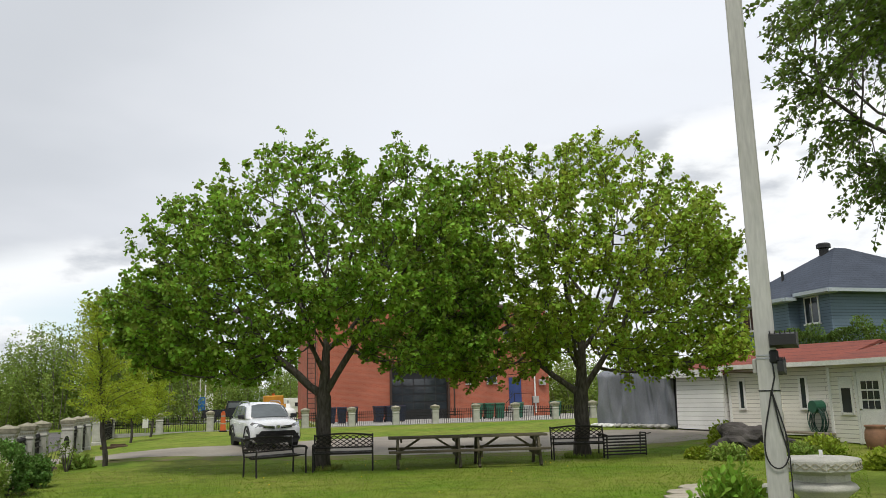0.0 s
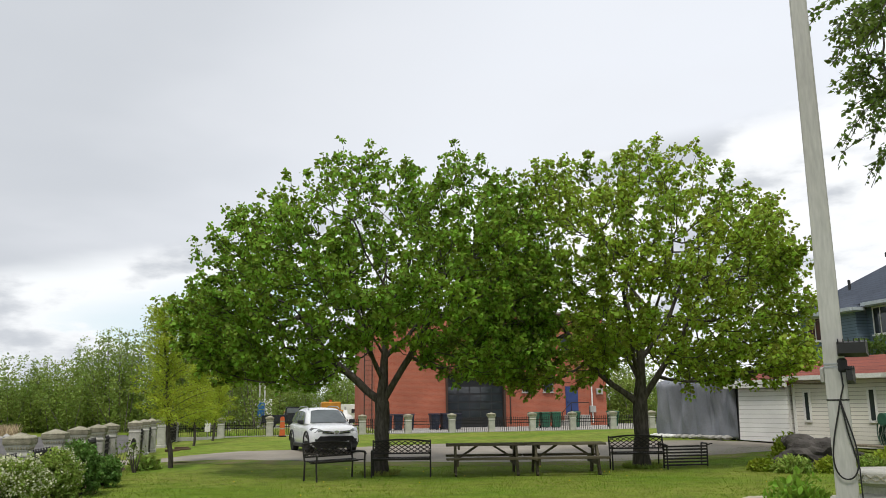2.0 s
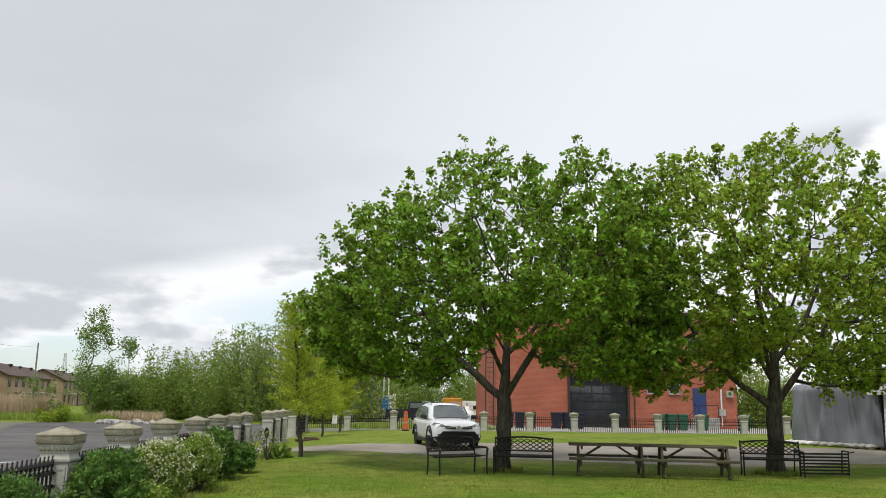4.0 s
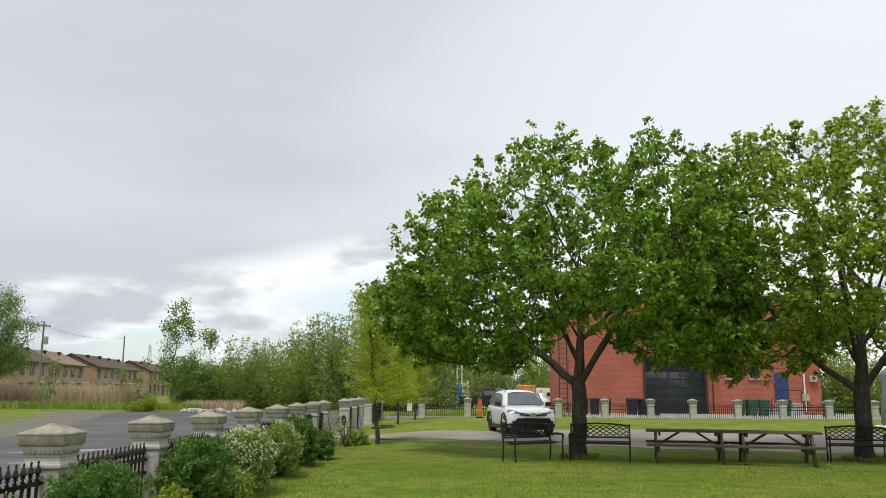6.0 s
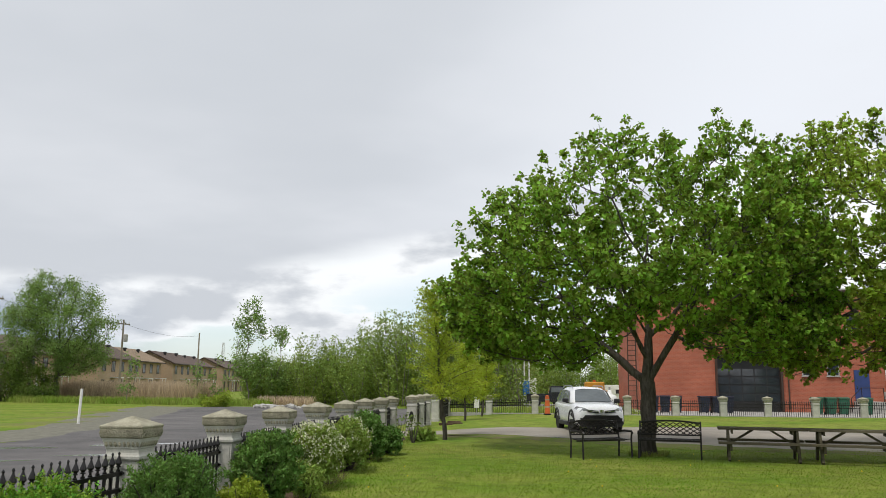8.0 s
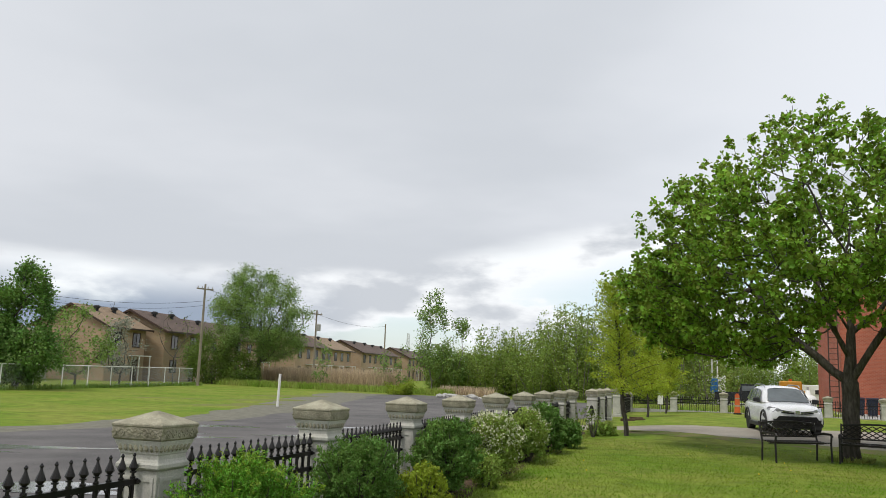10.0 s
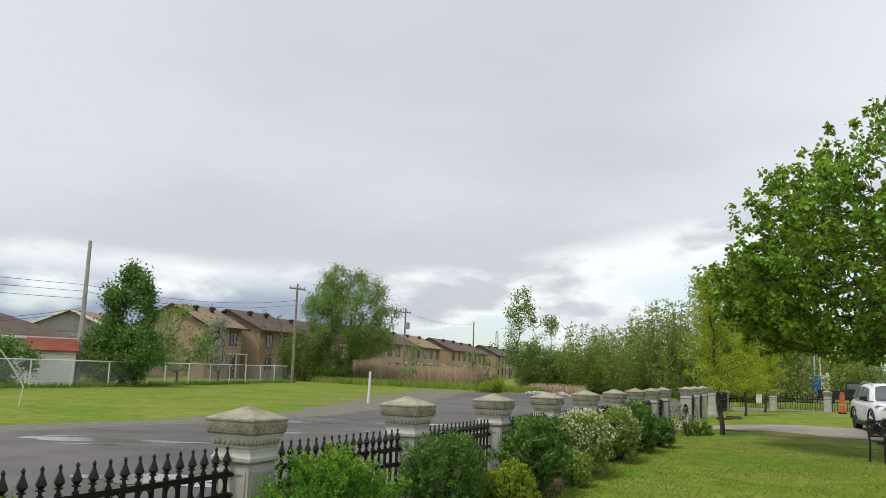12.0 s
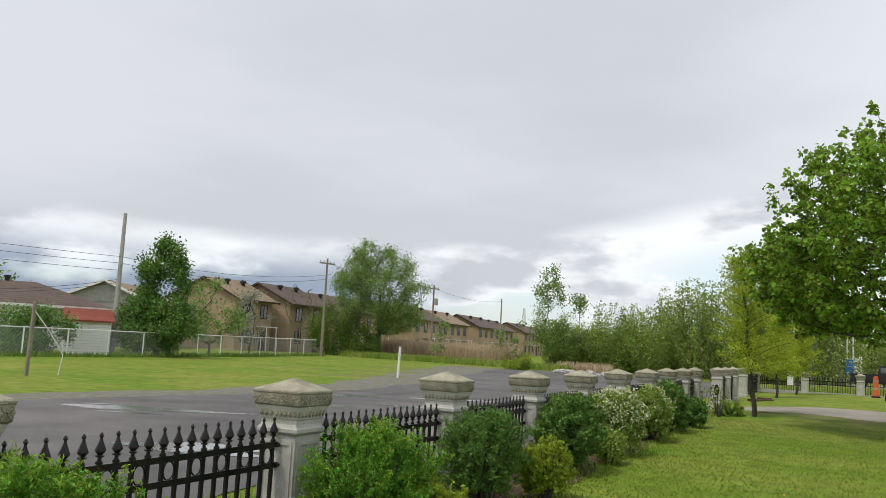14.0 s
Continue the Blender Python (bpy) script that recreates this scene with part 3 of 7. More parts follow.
for k, row in enumerate(((1.7, 27.25, 0.45, 0.10, -20), (-13.3, 12.2, 1.5, 0.42, 28), (-11.9, 12.9, 0.9, 0.16, 30), (-12.6, 11.5, 0.7, 0.10, 24), (-14.3, 12.4, 0.4, 0.12, 40), (-11.6, 16.8, 1.0, 0.22, 35), (-12.4, 17.6, 0.6, 0.10, 30), (-9.8, 19.0, 1.2, 0.26, 20), (-9.2, 20.2, 0.7, 0.12, 25), (-8.2, 8.6, 1.1, 0.5, 10), (-10.8, 22.5, 1.2, 0.4, 40), (-13.2, 20.5, 1.4, 0.4, 20))):
    puddle(*row, 0.0138 + 0.0012 * (k % 5))


# ---- the two maples ----
ROW = np.array([0.958, -0.287, 0.0])
BACK = np.array([0.287, 0.958, 0.0])


MAPLE_STEMS = ((40, 84, 4.4, 0), (172, 30, 3.4, 0), (320, 52, 3.4, 0), (120, 60, 3.4, 1), (230, 56, 3.2, 1), (15, 34, 3.2, 2), (195, 50, 3.0, 2), (290, 44, 2.8, 3), (75, 50, 2.8, 3), (345, 62, 2.6, 4), (160, 60, 2.4, 5))


def maple(label, x, y, top, low, mid, depth, leaf, n, fork_z, girth, tufts, size):
    """A maple: top and low give the crown's height along the row of benches, counted from the trunk."""
    us, tops = [p[0] for p in top], [p[1] for p in top]
    ls, lows = [p[0] for p in low], [p[1] for p in low]
    u0, u1 = us[0], us[-1]
    foot = np.array([x, y, 0.0])
    tips = []
    while len(tips) < n:
        u, v = RNG.uniform(u0, u1) * 0.95, RNG.uniform(-1, 1)
        side = abs((u - (u0 + u1) / 2) / ((u1 - u0) / 2))
        wide = depth * math.sqrt(max(0.03, 1 - side ** 1.5))
        hi = mid + (np.interp(u * 1.04, us, tops) - 0.42 - mid) * (1 - 0.66 * v * v)
        lo = mid - (mid - np.interp(u, ls, lows) - 0.05) * (1 - 0.8 * abs(v) ** 5)
        if hi < lo + 0.15:
            continue
        z = lo + 0.8 * RNG.random() if RNG.random() < 0.13 else RNG.uniform(lo, hi)
        edge = max(abs(v), side, (z - mid) / max(0.3, hi - mid), (mid - z) / max(0.3, mid - lo))
        if RNG.random() > 0.13 + edge ** 3.0:
            continue
        p = foot + ROW * u + BACK * (v * wide) + np.array([0, 0, z])
        away = math.hypot(p[0] - x, p[1] - y)
        if away < 1.0 and z < 3.4:
            continue
        if noise.noise(Vector(p) * 0.62 + Vector((x, 2.1, 3.3))) < -0.20:
            continue
        tips.append(p)
    tips = np.array(tips)
    c = foot + ROW * ((u0 + u1) / 2) + np.array([0, 0, mid - 0.8])
    ob = thing("maple_tree", label, "tree", "maples behind the benches")
    nodes, parent, load = skeleton_tree(tips, np.array([x + 0.04, y, fork_z]), np.array([x, y, -0.05]), 0.45, 0.5, MAPLE_STEMS)
    rad = np.maximum(girth * (load / load[0]) ** 0.55, 0.009)
    rad[0] *= 1.4
    rad[1] *= 1.08
    # every tip ends in a leafy shoot that turns up and out
    way = unit(unit(tips - c) * 0.75 + np.array([0, 0, 0.55]) + RNG.normal(0, 0.28, tips.shape))
    length = RNG.uniform(0.32, 0.85, len(tips))
    nodes, parent, rad, along = twigs_from(nodes, parent, rad, tips, way, length, 0.05)
    limbs("trunk", nodes, parent, rad, M_BARK, ob, 6)
    spots = np.concatenate([tips[:, None] - way[:, None] * 0.25, along], 1).reshape(-1, 3)
    spots = spots + RNG.normal(0, 0.085, spots.shape)
    pts = np.repeat(spots, tufts, 0)
    off = unit(RNG.normal(0, 1, pts.shape) * np.array([1, 1, 0.75])) * RNG.uniform(0.05, 0.19, (len(pts), 1))
    leaves("crown", pts + off, unit(off) * 1.3 + np.repeat(np.repeat(way, 4, 0), tufts, 0) * 0.25, size, leaf, ob, slim=0.86, droop=0.6, flat=0.35, vary=0.45)
    return ob


maple("broad green maple in full leaf with a dark trunk", 3.88, 21.95,
      ((-5.55, 5.5), (-5.2, 6.15), (-4.6, 6.9), (-3.8, 7.75), (-2.78, 8.0), (-1.97, 8.35), (-0.84, 9.4), (0.47, 9.0), (1.62, 9.55), (2.76, 8.95), (3.32, 8.5), (4.2, 7.8), (4.75, 6.8)),
      ((-5.55, 4.0), (-5.0, 3.0), (-4.2, 2.55), (-2.6, 2.3), (-1.5, 2.45), (0, 3.5), (1.5, 2.8), (3.0, 2.4), (4.75, 2.8)), 4.9, 3.6, M_MAPLE, 980, 1.95, 0.215, 18, 0.104)
maple("broad maple with yellow-green young leaves and an open top", 11.50, 21.75,
      ((-5.2, 7.0), (-4.5, 8.0), (-3.8, 8.8), (-2.36, 9.35), (-0.3, 9.4), (0.5, 9.8), (1.7, 9.5), (2.6, 9.15), (3.5, 9.25), (4.05, 8.5), (4.5, 7.0), (4.8, 5.0)),
      ((-5.0, 2.8), (-4.4, 2.6), (-3.2, 2.1), (-2.1, 2.4), (-1.0, 2.7), (0, 3.3), (1.3, 2.6), (2.6, 2.2), (3.8, 2.2), (4.9, 2.7)), 5.2, 3.7, M_MAPLE2, 1000, 1.8, 0.215, 16, 0.104)


# ---- fence of cast-stone piers and iron panels ----
PIER_Y = [-0.98, 1.88, 4.96, 7.86, 10.70, 13.53, 16.38, 19.22, 22.06, 24.5, 26.6]
PIER_X = [-3.80, -3.80, -3.78, -3.70, -3.705, -3.75, -3.78, -3.79, -3.85, -3.85, -3.85]


def pier(m, label="pale cast-stone fence pier with a moulded cap", group="fence piers along the car park"):
    ob = thing("fence_pier", label, "pier", group, m)
    part("shaft", lathe(bmesh.new(), [(0.215, -0.05), (0.215, 0.12), (0.19, 0.15), (0.182, 0.16), (0.182, 0.96)], square=True), M_STONE, ob)
    bm = bmesh.new()
    for i in range(4):
        r = pose(0, 0, 0, 0, 0, 90 * i)
        for x, z, sx, sz in ((-0.14, 0.55, 0.03, 0.72), (0.14, 0.55, 0.03, 0.72), (0, 0.895, 0.25, 0.03), (0, 0.205, 0.25, 0.03)):
            bmesh.ops.create_cube(bm, size=1, matrix=r @ pose(x, -0.185, z) @ Matrix.Diagonal((sx, 0.016, sz, 1)))
    part("panel_moulding", bm, M_STONE, ob)
    part("neck", lathe(bmesh.new(), [(0.182, 0.961), (0.196, 0.972), (0.206, 0.985), (0.206, 1.012), (0.190, 1.03), (0.182, 1.05), (0.182, 1.085), (0.190, 1.095), (0.192, 1.115), (0.215, 1.17), (0.224, 1.20)], square=True), M_STONE, ob)
    bm = bmesh.new()
    for i in range(4):
        r = pose(0, 0, 0, 0, 0, 90 * i)
        for j in range(8):
            bmesh.ops.create_icosphere(bm, subdivisions=1, radius=1, matrix=r @ pose(-0.175 + j * 0.05, -0.199, 1.145) @ Matrix.Diagonal((0.021, 0.022, 0.038, 1)))
    part("egg_moulding", bm, M_CAP, ob)
    part("frieze", lathe(bmesh.new(), [(0.224, 1.201), (0.238, 1.215), (0.241, 1.305), (0.247, 1.312), (0.247, 1.326)], square=True), M_CAP, ob, "carved diamond frieze")
    bm = bmesh.new()
    for i in range(4):
        r = pose(0, 0, 0, 0, 0, 90 * i)
        for j in range(6):
            x = -0.19 + j * 0.076
            for s in (-1, 1):
                bmesh.ops.create_cube(bm, size=1, matrix=r @ pose(x, -0.241, 1.26, 0, s * 42, 0) @ Matrix.Diagonal((0.10, 0.012, 0.012, 1)))
            bmesh.ops.create_cube(bm, size=1, matrix=r @ pose(x + 0.038, -0.240, 1.26, 0, 45, 0) @ Matrix.Diagonal((0.026, 0.014, 0.026, 1)))
    part("frieze_relief", bm, M_CAP, ob)
    part("cap", lathe(bmesh.new(), [(0.247, 1.3265), (0.240, 1.335), (0.02, 1.425), (0.004, 1.43)], square=True), M_CAP, ob, "lichen-stained pyramid cap")
    return ob


first_pier = pier(pose(PIER_X[0], PIER_Y[0], 0))
for k, y in enumerate(PIER_Y[1:]):
    copy_thing(first_pier, pose(PIER_X[k + 1], y, (-0.03 if k == 1 else 0) + RNG.normal(0, 0.004), 0, 0, RNG.normal(0, 0.8)))
for y in (31.9, 34.3, 36.8, 40.8):
    q = copy_thing(first_pier, pose(-3.85, y, 0, 0, 0, RNG.normal(0, 0.8)))
    tagged(q, "pale cast-stone pier beyond the gateway")
    if y < 32:
        part("plaque", lathe(bmesh.new(), [(0.10, 0), (0.10, 0.02), (0.07, 0.03)], 16, m=pose(0, -0.187, 0.58, 90, 0, 0) @ Matrix.Diagonal((0.9, 2.0, 1, 1))), M_IRON, q, "dark oval plaque")
FAR_X = [-3.95, -1.44, 1.25, 3.84, 6.57, 9.30, 11.97, 14.44, 17.05, 19.67, 22.36, 25.0, 27.6]
for x in FAR_X:
    q = copy_thing(first_pier, pose(x, 48.0, lie(x, 48.0) - 0.27, 0, 0, RNG.normal(0, 0.8)))
    tagged(q, "pale cast-stone pier of the far boundary fence", group="piers of the far fence")


def picket_bm():
    bm = bmesh.new()
    box(bm, 0, 0, 0.43, 0.026, 0.026, 0.86)
    lathe(bm, [(0.024, 0.84), (0.024, 0.855)], 6)
    lathe(bm, [(0.013, 0.855), (0.013, 0.885)], 6)
    lathe(bm, [(0.028, 0.885), (0.028, 0.897)], 6)
    lathe(bm, [(0.014, 0.897), (0.036, 0.925), (0.030, 0.945), (0.012, 0.99), (0.008, 1.01)], 8)
    lathe(bm, [(0.004, 1.003), (0.017, 1.022), (0.004, 1.042)], 6)
    return bm


picket_me = None


def panel(y0, y1, x, detailed=True, turn=0.0):
    """One iron fence panel between two piers, along y."""
    global picket_me
    ob = thing("iron_fence", "black iron fence panel with spear-topped pickets and ring band", "fence", "fence panels along the car park", pose(x, (y0 + y1) / 2, 0, 0, 0, turn))
    ln = y1 - y0 - 0.34
    part("rail", bxs((0, 0, 0.845, 0.04, ln, 0.045)), M_IRON, ob)
    part("rail", bxs((0, 0, 0.675, 0.04, ln, 0.045)), M_IRON, ob)
    part("rail", bxs((0, 0, 0.14, 0.034, ln, 0.034)), M_IRON, ob)
    n = int(round(ln / 0.134))
    for i in range(n):
        y = -ln / 2 + ln * (i + 0.5) / n
        if picket_me is None:
            p = part("picket", picket_bm(), M_IRON, ob)
            p.location = (0, y, 0.03)
            picket_me = p.data
        else:
            share("picket", picket_me, ob, pose(0, y, 0.03))
    if detailed:
        for i in range(1, n, 2):
            y = -ln / 2 + ln * i / n
            bm = bmesh.new()
            ringpts = [(0, y + 0.05 * math.cos(a), 0.76 + 0.066 * math.sin(a)) for a in np.linspace(0, math.tau, 17)]
            tube(bm, ringpts, 0.007, 4)
            part("ring", bm, M_IRON, ob)
    for s in (-1, 1):
        for z in (0.845, 0.675):
            part("bracket", rods(((0.0, s * (ln / 2 - 0.01), z), (0.0, s * (ln / 2 + 0.03), z), 0.035), ((0.03, s * (ln / 2 - 0.06), z), (0.03, s * (ln / 2), z), 0.014)), M_IRON, ob)
    return ob


for k in range(len(PIER_Y) - 1):
    a, b, xa, xb = PIER_Y[k], PIER_Y[k + 1], PIER_X[k], PIER_X[k + 1]
    panel(a, b, (xa + xb) / 2, 1 < b < 11, -math.degrees(math.atan2(xb - xa, b - a)))
for a, b in ((31.9, 34.3), (34.3, 36.8), (40.8, 48.0)):
    panel(a, b, -3.85, False)


def far_panel(x0, x1):
    ob = thing("iron_fence", "low black iron fence panel between stone piers", "fence", "panels of the far fence", pose((x0 + x1) / 2, 48.0, lie(x0, 48) - 0.16))
    ln = x1 - x0 - 0.34
    for z in (0.86, 0.68, 0.14):
        part("rail", bxs((0, 0, z, ln, 0.04, 0.04)), M_IRON, ob)
    bm = bmesh.new()
    n = 19
    for i in range(n):
        x = -ln / 2 + ln * (i + 0.5) / n
        box(bm, x, 0, 0.5, 0.024, 0.024, 0.92)
        lathe(bm, [(0.014, 0.95), (0.032, 0.985), (0.004, 1.06)], 4, at=(x, 0, 0))
    tagged(part("railing", bm, M_IRON, ob), kind="stuff")
    return ob


for a, b in zip(FAR_X, FAR_X[1:]):
    far_panel(a, b)
part_kerb = part("fence_kerb", bxs((12, 48.0, 0.14, 32.5, 0.22, 0.2)), M_CONCRETE)
tagged(part_kerb, "low concrete footing under the far fence", "kerb", kind="structure")


# ---- shrubs in the bed ----
def shrub(name, label, x, y, rx, ry, h, leaf, n, per, spray, size, lumps=2.4, slim=0.5, fresh=None, flowers=None, hollow=-0.22, boxy=0.55):
    """A clipped shrub: n leafy sprays on a lumpy body, hollows between them, bare stems inside."""
    ob = thing(name, label, "shrub", "shrubs in the fence bed", pose(x, y, 0))
    d = unit(RNG.normal(0, 1, (n, 3)))
    d[:, 2] = np.where(d[:, 2] < -0.80, -d[:, 2], d[:, 2])
    r, keep = np.empty(n), np.ones(n, bool)
    for i in range(n):
        k = Vector(d[i]) * lumps + Vector((x, y, 2.2))
        r[i] = 0.90 + 0.22 * noise.noise(k) + 0.20 * noise.noise(k * 2.6)
        keep[i] = noise.noise(k * 1.9 + Vector((5.5, 0, 1.1))) > hollow + 0.30 * min(0.0, d[i][2] + 0.1) * -1
    # nearer to a box than to a ball
    r /= (np.abs(d) ** 4).sum(1) ** 0.25 * boxy + (1 - boxy)
    depth = 1 - 0.45 * RNG.random(n) ** 1.8
    p = d * (r * depth * 0.92)[:, None] * np.array([rx, ry, h * 0.52]) + np.array([0, 0, h * 0.48])
    p[:, 2] = np.maximum(p[:, 2], 0.05)
    keep |= depth < 0.72
    d, p, depth = d[keep], p[keep], depth[keep]
    way = unit(d * 0.75 + np.array([0, 0, 0.55]) + RNG.normal(0, 0.38, d.shape))
    ln = spray * RNG.uniform(0.6, 1.35, len(d))

    def sprays(part_name, q, w, l, m, mt):
        u = RNG.random((len(q), m, 1))
        pts = q[:, None] + w[:, None] * (u - 0.35) * l[:, None, None] + RNG.normal(0, size * 0.35, (len(q), m, 3))
        pts = pts.reshape(-1, 3)
        pts[:, 2] = np.maximum(pts[:, 2], 0.03)
        out = np.repeat(w, m, 0) * 0.6 + unit(RNG.normal(0, 1, pts.shape)) * 0.8
        leaves(part_name, pts, out, size, mt, ob, slim=slim, flat=0.35, droop=-0.1, plain=True)

    sprays("foliage", p, way, ln, per, leaf)
    if fresh:
        k = (depth > 0.82) & (d[:, 2] > -0.25) & (RNG.random(len(d)) < 0.32)
        sprays("new_growth", p[k] + way[k] * ln[k][:, None] * 0.55, way[k], ln[k] * 0.7, per // 2, fresh)
    if flowers:
        k = (depth > 0.82) & (d[:, 2] > -0.25) & (RNG.random(len(d)) < flowers)
        q = np.repeat(p[k] + way[k] * ln[k][:, None] * 0.75, 7, 0)
        leaves("blossom", q + RNG.normal(0, 0.028, q.shape), unit(RNG.normal(0, 1, q.shape) + np.array([0, 0, 0.8])), 0.034, M_BLOSSOM, ob, slim=1.0, flat=0.4, droop=0, plain=True)
    bm = bmesh.new()
    for i in range(44):
        a, q, e = RNG.uniform(0, math.tau), RNG.uniform(0.35, 0.95), RNG.uniform(0.0, 0.35)
        s0 = Vector((rx * 0.35 * e * math.cos(a), ry * e * math.sin(a), 0))
        s2 = Vector((rx * q * math.cos(a), ry * q * math.sin(a), h * RNG.uniform(0.5, 0.92)))
        s1 = s0.lerp(s2, 0.5) + Vector((0, 0, 0.10 * h))
        rod(bm, s0, s1, 0.012, 0.008, 5), rod(bm, s1, s2, 0.008, 0.003, 5)
    part("stems", bm, M_BARK, ob)
    return ob


shrub("yew_shrub", "clipped bright green yew by the iron fence", -3.05, 1.75, 0.50, 0.80, 1.10, M_YEW, 2600, 26, 0.13, 0.030, 2.6, 0.36, fresh=M_YEWTIP)
shrub("yew_shrub", "broad bright green yew with bare brown stems showing", -3.02, 5.12, 0.50, 0.84, 1.08, M_YEW, 2700, 26, 0.13, 0.030, 2.6, 0.36, fresh=M_YEWTIP, hollow=-0.05)
shrub("juniper_shrub", "upright dark green shrub by a fence pier", -3.08, 7.58, 0.46, 0.74, 1.10, M_DARKBUSH, 1700, 22, 0.13, 0.040, 2.6, 0.36, hollow=-0.08)
shrub("golden_shrub", "small golden-yellow shrub at the lawn edge", -2.65, 5.55, 0.28, 0.32, 0.58, M_GOLD, 420, 14, 0.08, 0.045, 2.2, 0.5, boxy=0.3)
shrub("golden_shrub", "small golden-yellow shrub beside the dark shrub", -2.66, 8.52, 0.32, 0.46, 0.72, M_GOLD, 640, 14, 0.09, 0.045, 2.2, 0.5, boxy=0.3)
shrub("broad_shrub", "broad dark green leafy shrub in the bed", -3.10, 10.85, 0.46, 0.90, 1.12, M_DARKBUSH, 1500, 20, 0.15, 0.052, 2.3, 0.5, hollow=-0.16)
shrub("leafy_shrub", "low fresh green shrub at the lawn edge", -2.85, 12.2, 0.26, 0.36, 0.52, M_SPIREA, 340, 16, 0.11, 0.05, 2.3, 0.5, boxy=0.3)
shrub("spirea_shrub", "spirea shrub covered in white blossom", -3.10, 13.55, 0.45, 0.88, 1.12, M_SPIREA, 1300, 18, 0.14, 0.048, 2.2, 0.6, flowers=0.75)
shrub("spirea_shrub", "round light green shrub with scattered white blossom", -3.10, 16.5, 0.42, 0.92, 1.08, M_SPIREA, 1200, 18, 0.14, 0.052, 2.2, 0.6, flowers=0.22)
shrub("broad_shrub", "dark green shrub near the gate", -3.15, 18.9, 0.40, 0.75, 1.14, M_DARKBUSH, 900, 18, 0.14, 0.065, 2.4, 0.6)
shrub("broad_shrub", "low dark green shrub at the end of the bed", -3.0, 20.7, 0.40, 0.5, 0.72, M_DARKBUSH, 420, 14, 0.13, 0.075, 2.4, 0.6)


def bare_shrub(x, y):
    ob = thing("bare_shrub", "sparse twiggy shrub with few leaves", "shrub", "shrubs in the fence bed", pose(x, y, 0))
    bm = bmesh.new()
    tips = []
    for i in range(14):
        a, q = RNG.uniform(0, math.tau), RNG.uniform(0.15, 0.42)
        e = (q * math.cos(a), q * math.sin(a), RNG.uniform(0.5, 0.95))
        rod(bm, (0.04 * math.cos(a), 0.04 * math.sin(a), 0), e, 0.01, 0.004, 5)
        tips.append(e)
    part("stems", bm, M_BARK, ob)
    pts, out = clumps(np.array(tips), np.array([0, 0, 0.3]), 7, 0.12)
    leaves("foliage", pts, out, 0.06, M_ELM, ob)


bare_shrub(-3.0, 22.6)
bare_shrub(-2.9, 25.2)


# ---- benches and picnic tables ----
def bench_frame_ends(ob, w, mat_):
    for s in (-1, 1):
        x = s * w / 2
        part("leg", tube(bmesh.new(), [(x, 0.24, 0), (x, 0.22, 0.42), (x, 0.33, 0.86)], 0.022), mat_, ob)
        part("leg", tube(bmesh.new(), [(x, -0.26, 0), (x, -0.24, 0.40), (x, -0.26, 0.60)], 0.022), mat_, ob)
        part("armrest", tube(bmesh.new(), [(x, -0.29, 0.57), (x, -0.25, 0.62), (x, 0.0, 0.63), (x, 0.25, 0.60)], 0.026), mat_, ob)


def lattice_bench(m, label):
    ob = thing("park_bench", label, "bench", "benches under the maples", m)
    w = 1.42
    bench_frame_ends(ob, w, M_BENCH)
    # the backrest leans on a tilted plane
    def on(x, h):
        return (x, 0.22 + 0.26 * h, 0.42 + h)
    arch = [on(x, 0.40 + 0.05 * math.cos(x / (w / 2) * math.pi / 2)) for x in np.linspace(-w / 2, w / 2, 11)]
    part("top_rail", tube(bmesh.new(), arch, 0.022), M_BENCH, ob)
    part("lower_rail", rods((on(-w / 2, 0.12), on(w / 2, 0.12), 0.018)), M_BENCH, ob)
    n = 9
    for i in range(-3, n + 1):
        for s in (-1, 1):
            x0 = -w / 2 + w * i / n + (0 if s > 0 else w * 3 / n)
            x1 = x0 + s * w * 3 / n
            a, b = Vector(on(x0, 0.12)), Vector(on(x1, 0.41))
            u0, u1 = 0.0, 1.0
            for lim, sign in ((-w / 2, 1), (w / 2, -1)):
                da, db = sign * (a.x - lim), sign * (b.x - lim)
                if da < 0 and db < 0:
                    u0 = 2
                elif da < 0:
                    u0 = max(u0, da / (da - db))
                elif db < 0:
                    u1 = min(u1, da / (da - db))
            if u0 < u1 - 0.05:
                part("lattice_bar", rods((a.lerp(b, u0), a.lerp(b, u1), 0.012), n=5), M_BENCH, ob)
    for i in range(6):
        y = -0.24 + i * 0.088
        part("slat", bxs((0, y, 0.42 + 0.01 * abs(i - 2), w, 0.055, 0.018)), M_BENCH, ob)
    part("stretcher", rods(((-w / 2, 0, 0.40), (w / 2, 0, 0.40), 0.012)), M_BENCH, ob)
    return ob


lattice_bench(pose(2.55, 20.9, 0, 0, 0, 32) @ Matrix.Scale(1.08, 4), "black iron bench with lattice back turned towards the drive")
lattice_bench(pose(4.32, 21.12, 0, 0, 0, -12) @ Matrix.Scale(1.08, 4), "black iron bench with arched lattice back before a maple trunk")
lattice_bench(pose(11.05, 21.05, 0, 0, 0, -16) @ Matrix.Scale(1.06, 4), "black iron bench with arched lattice back beside the picnic tables")


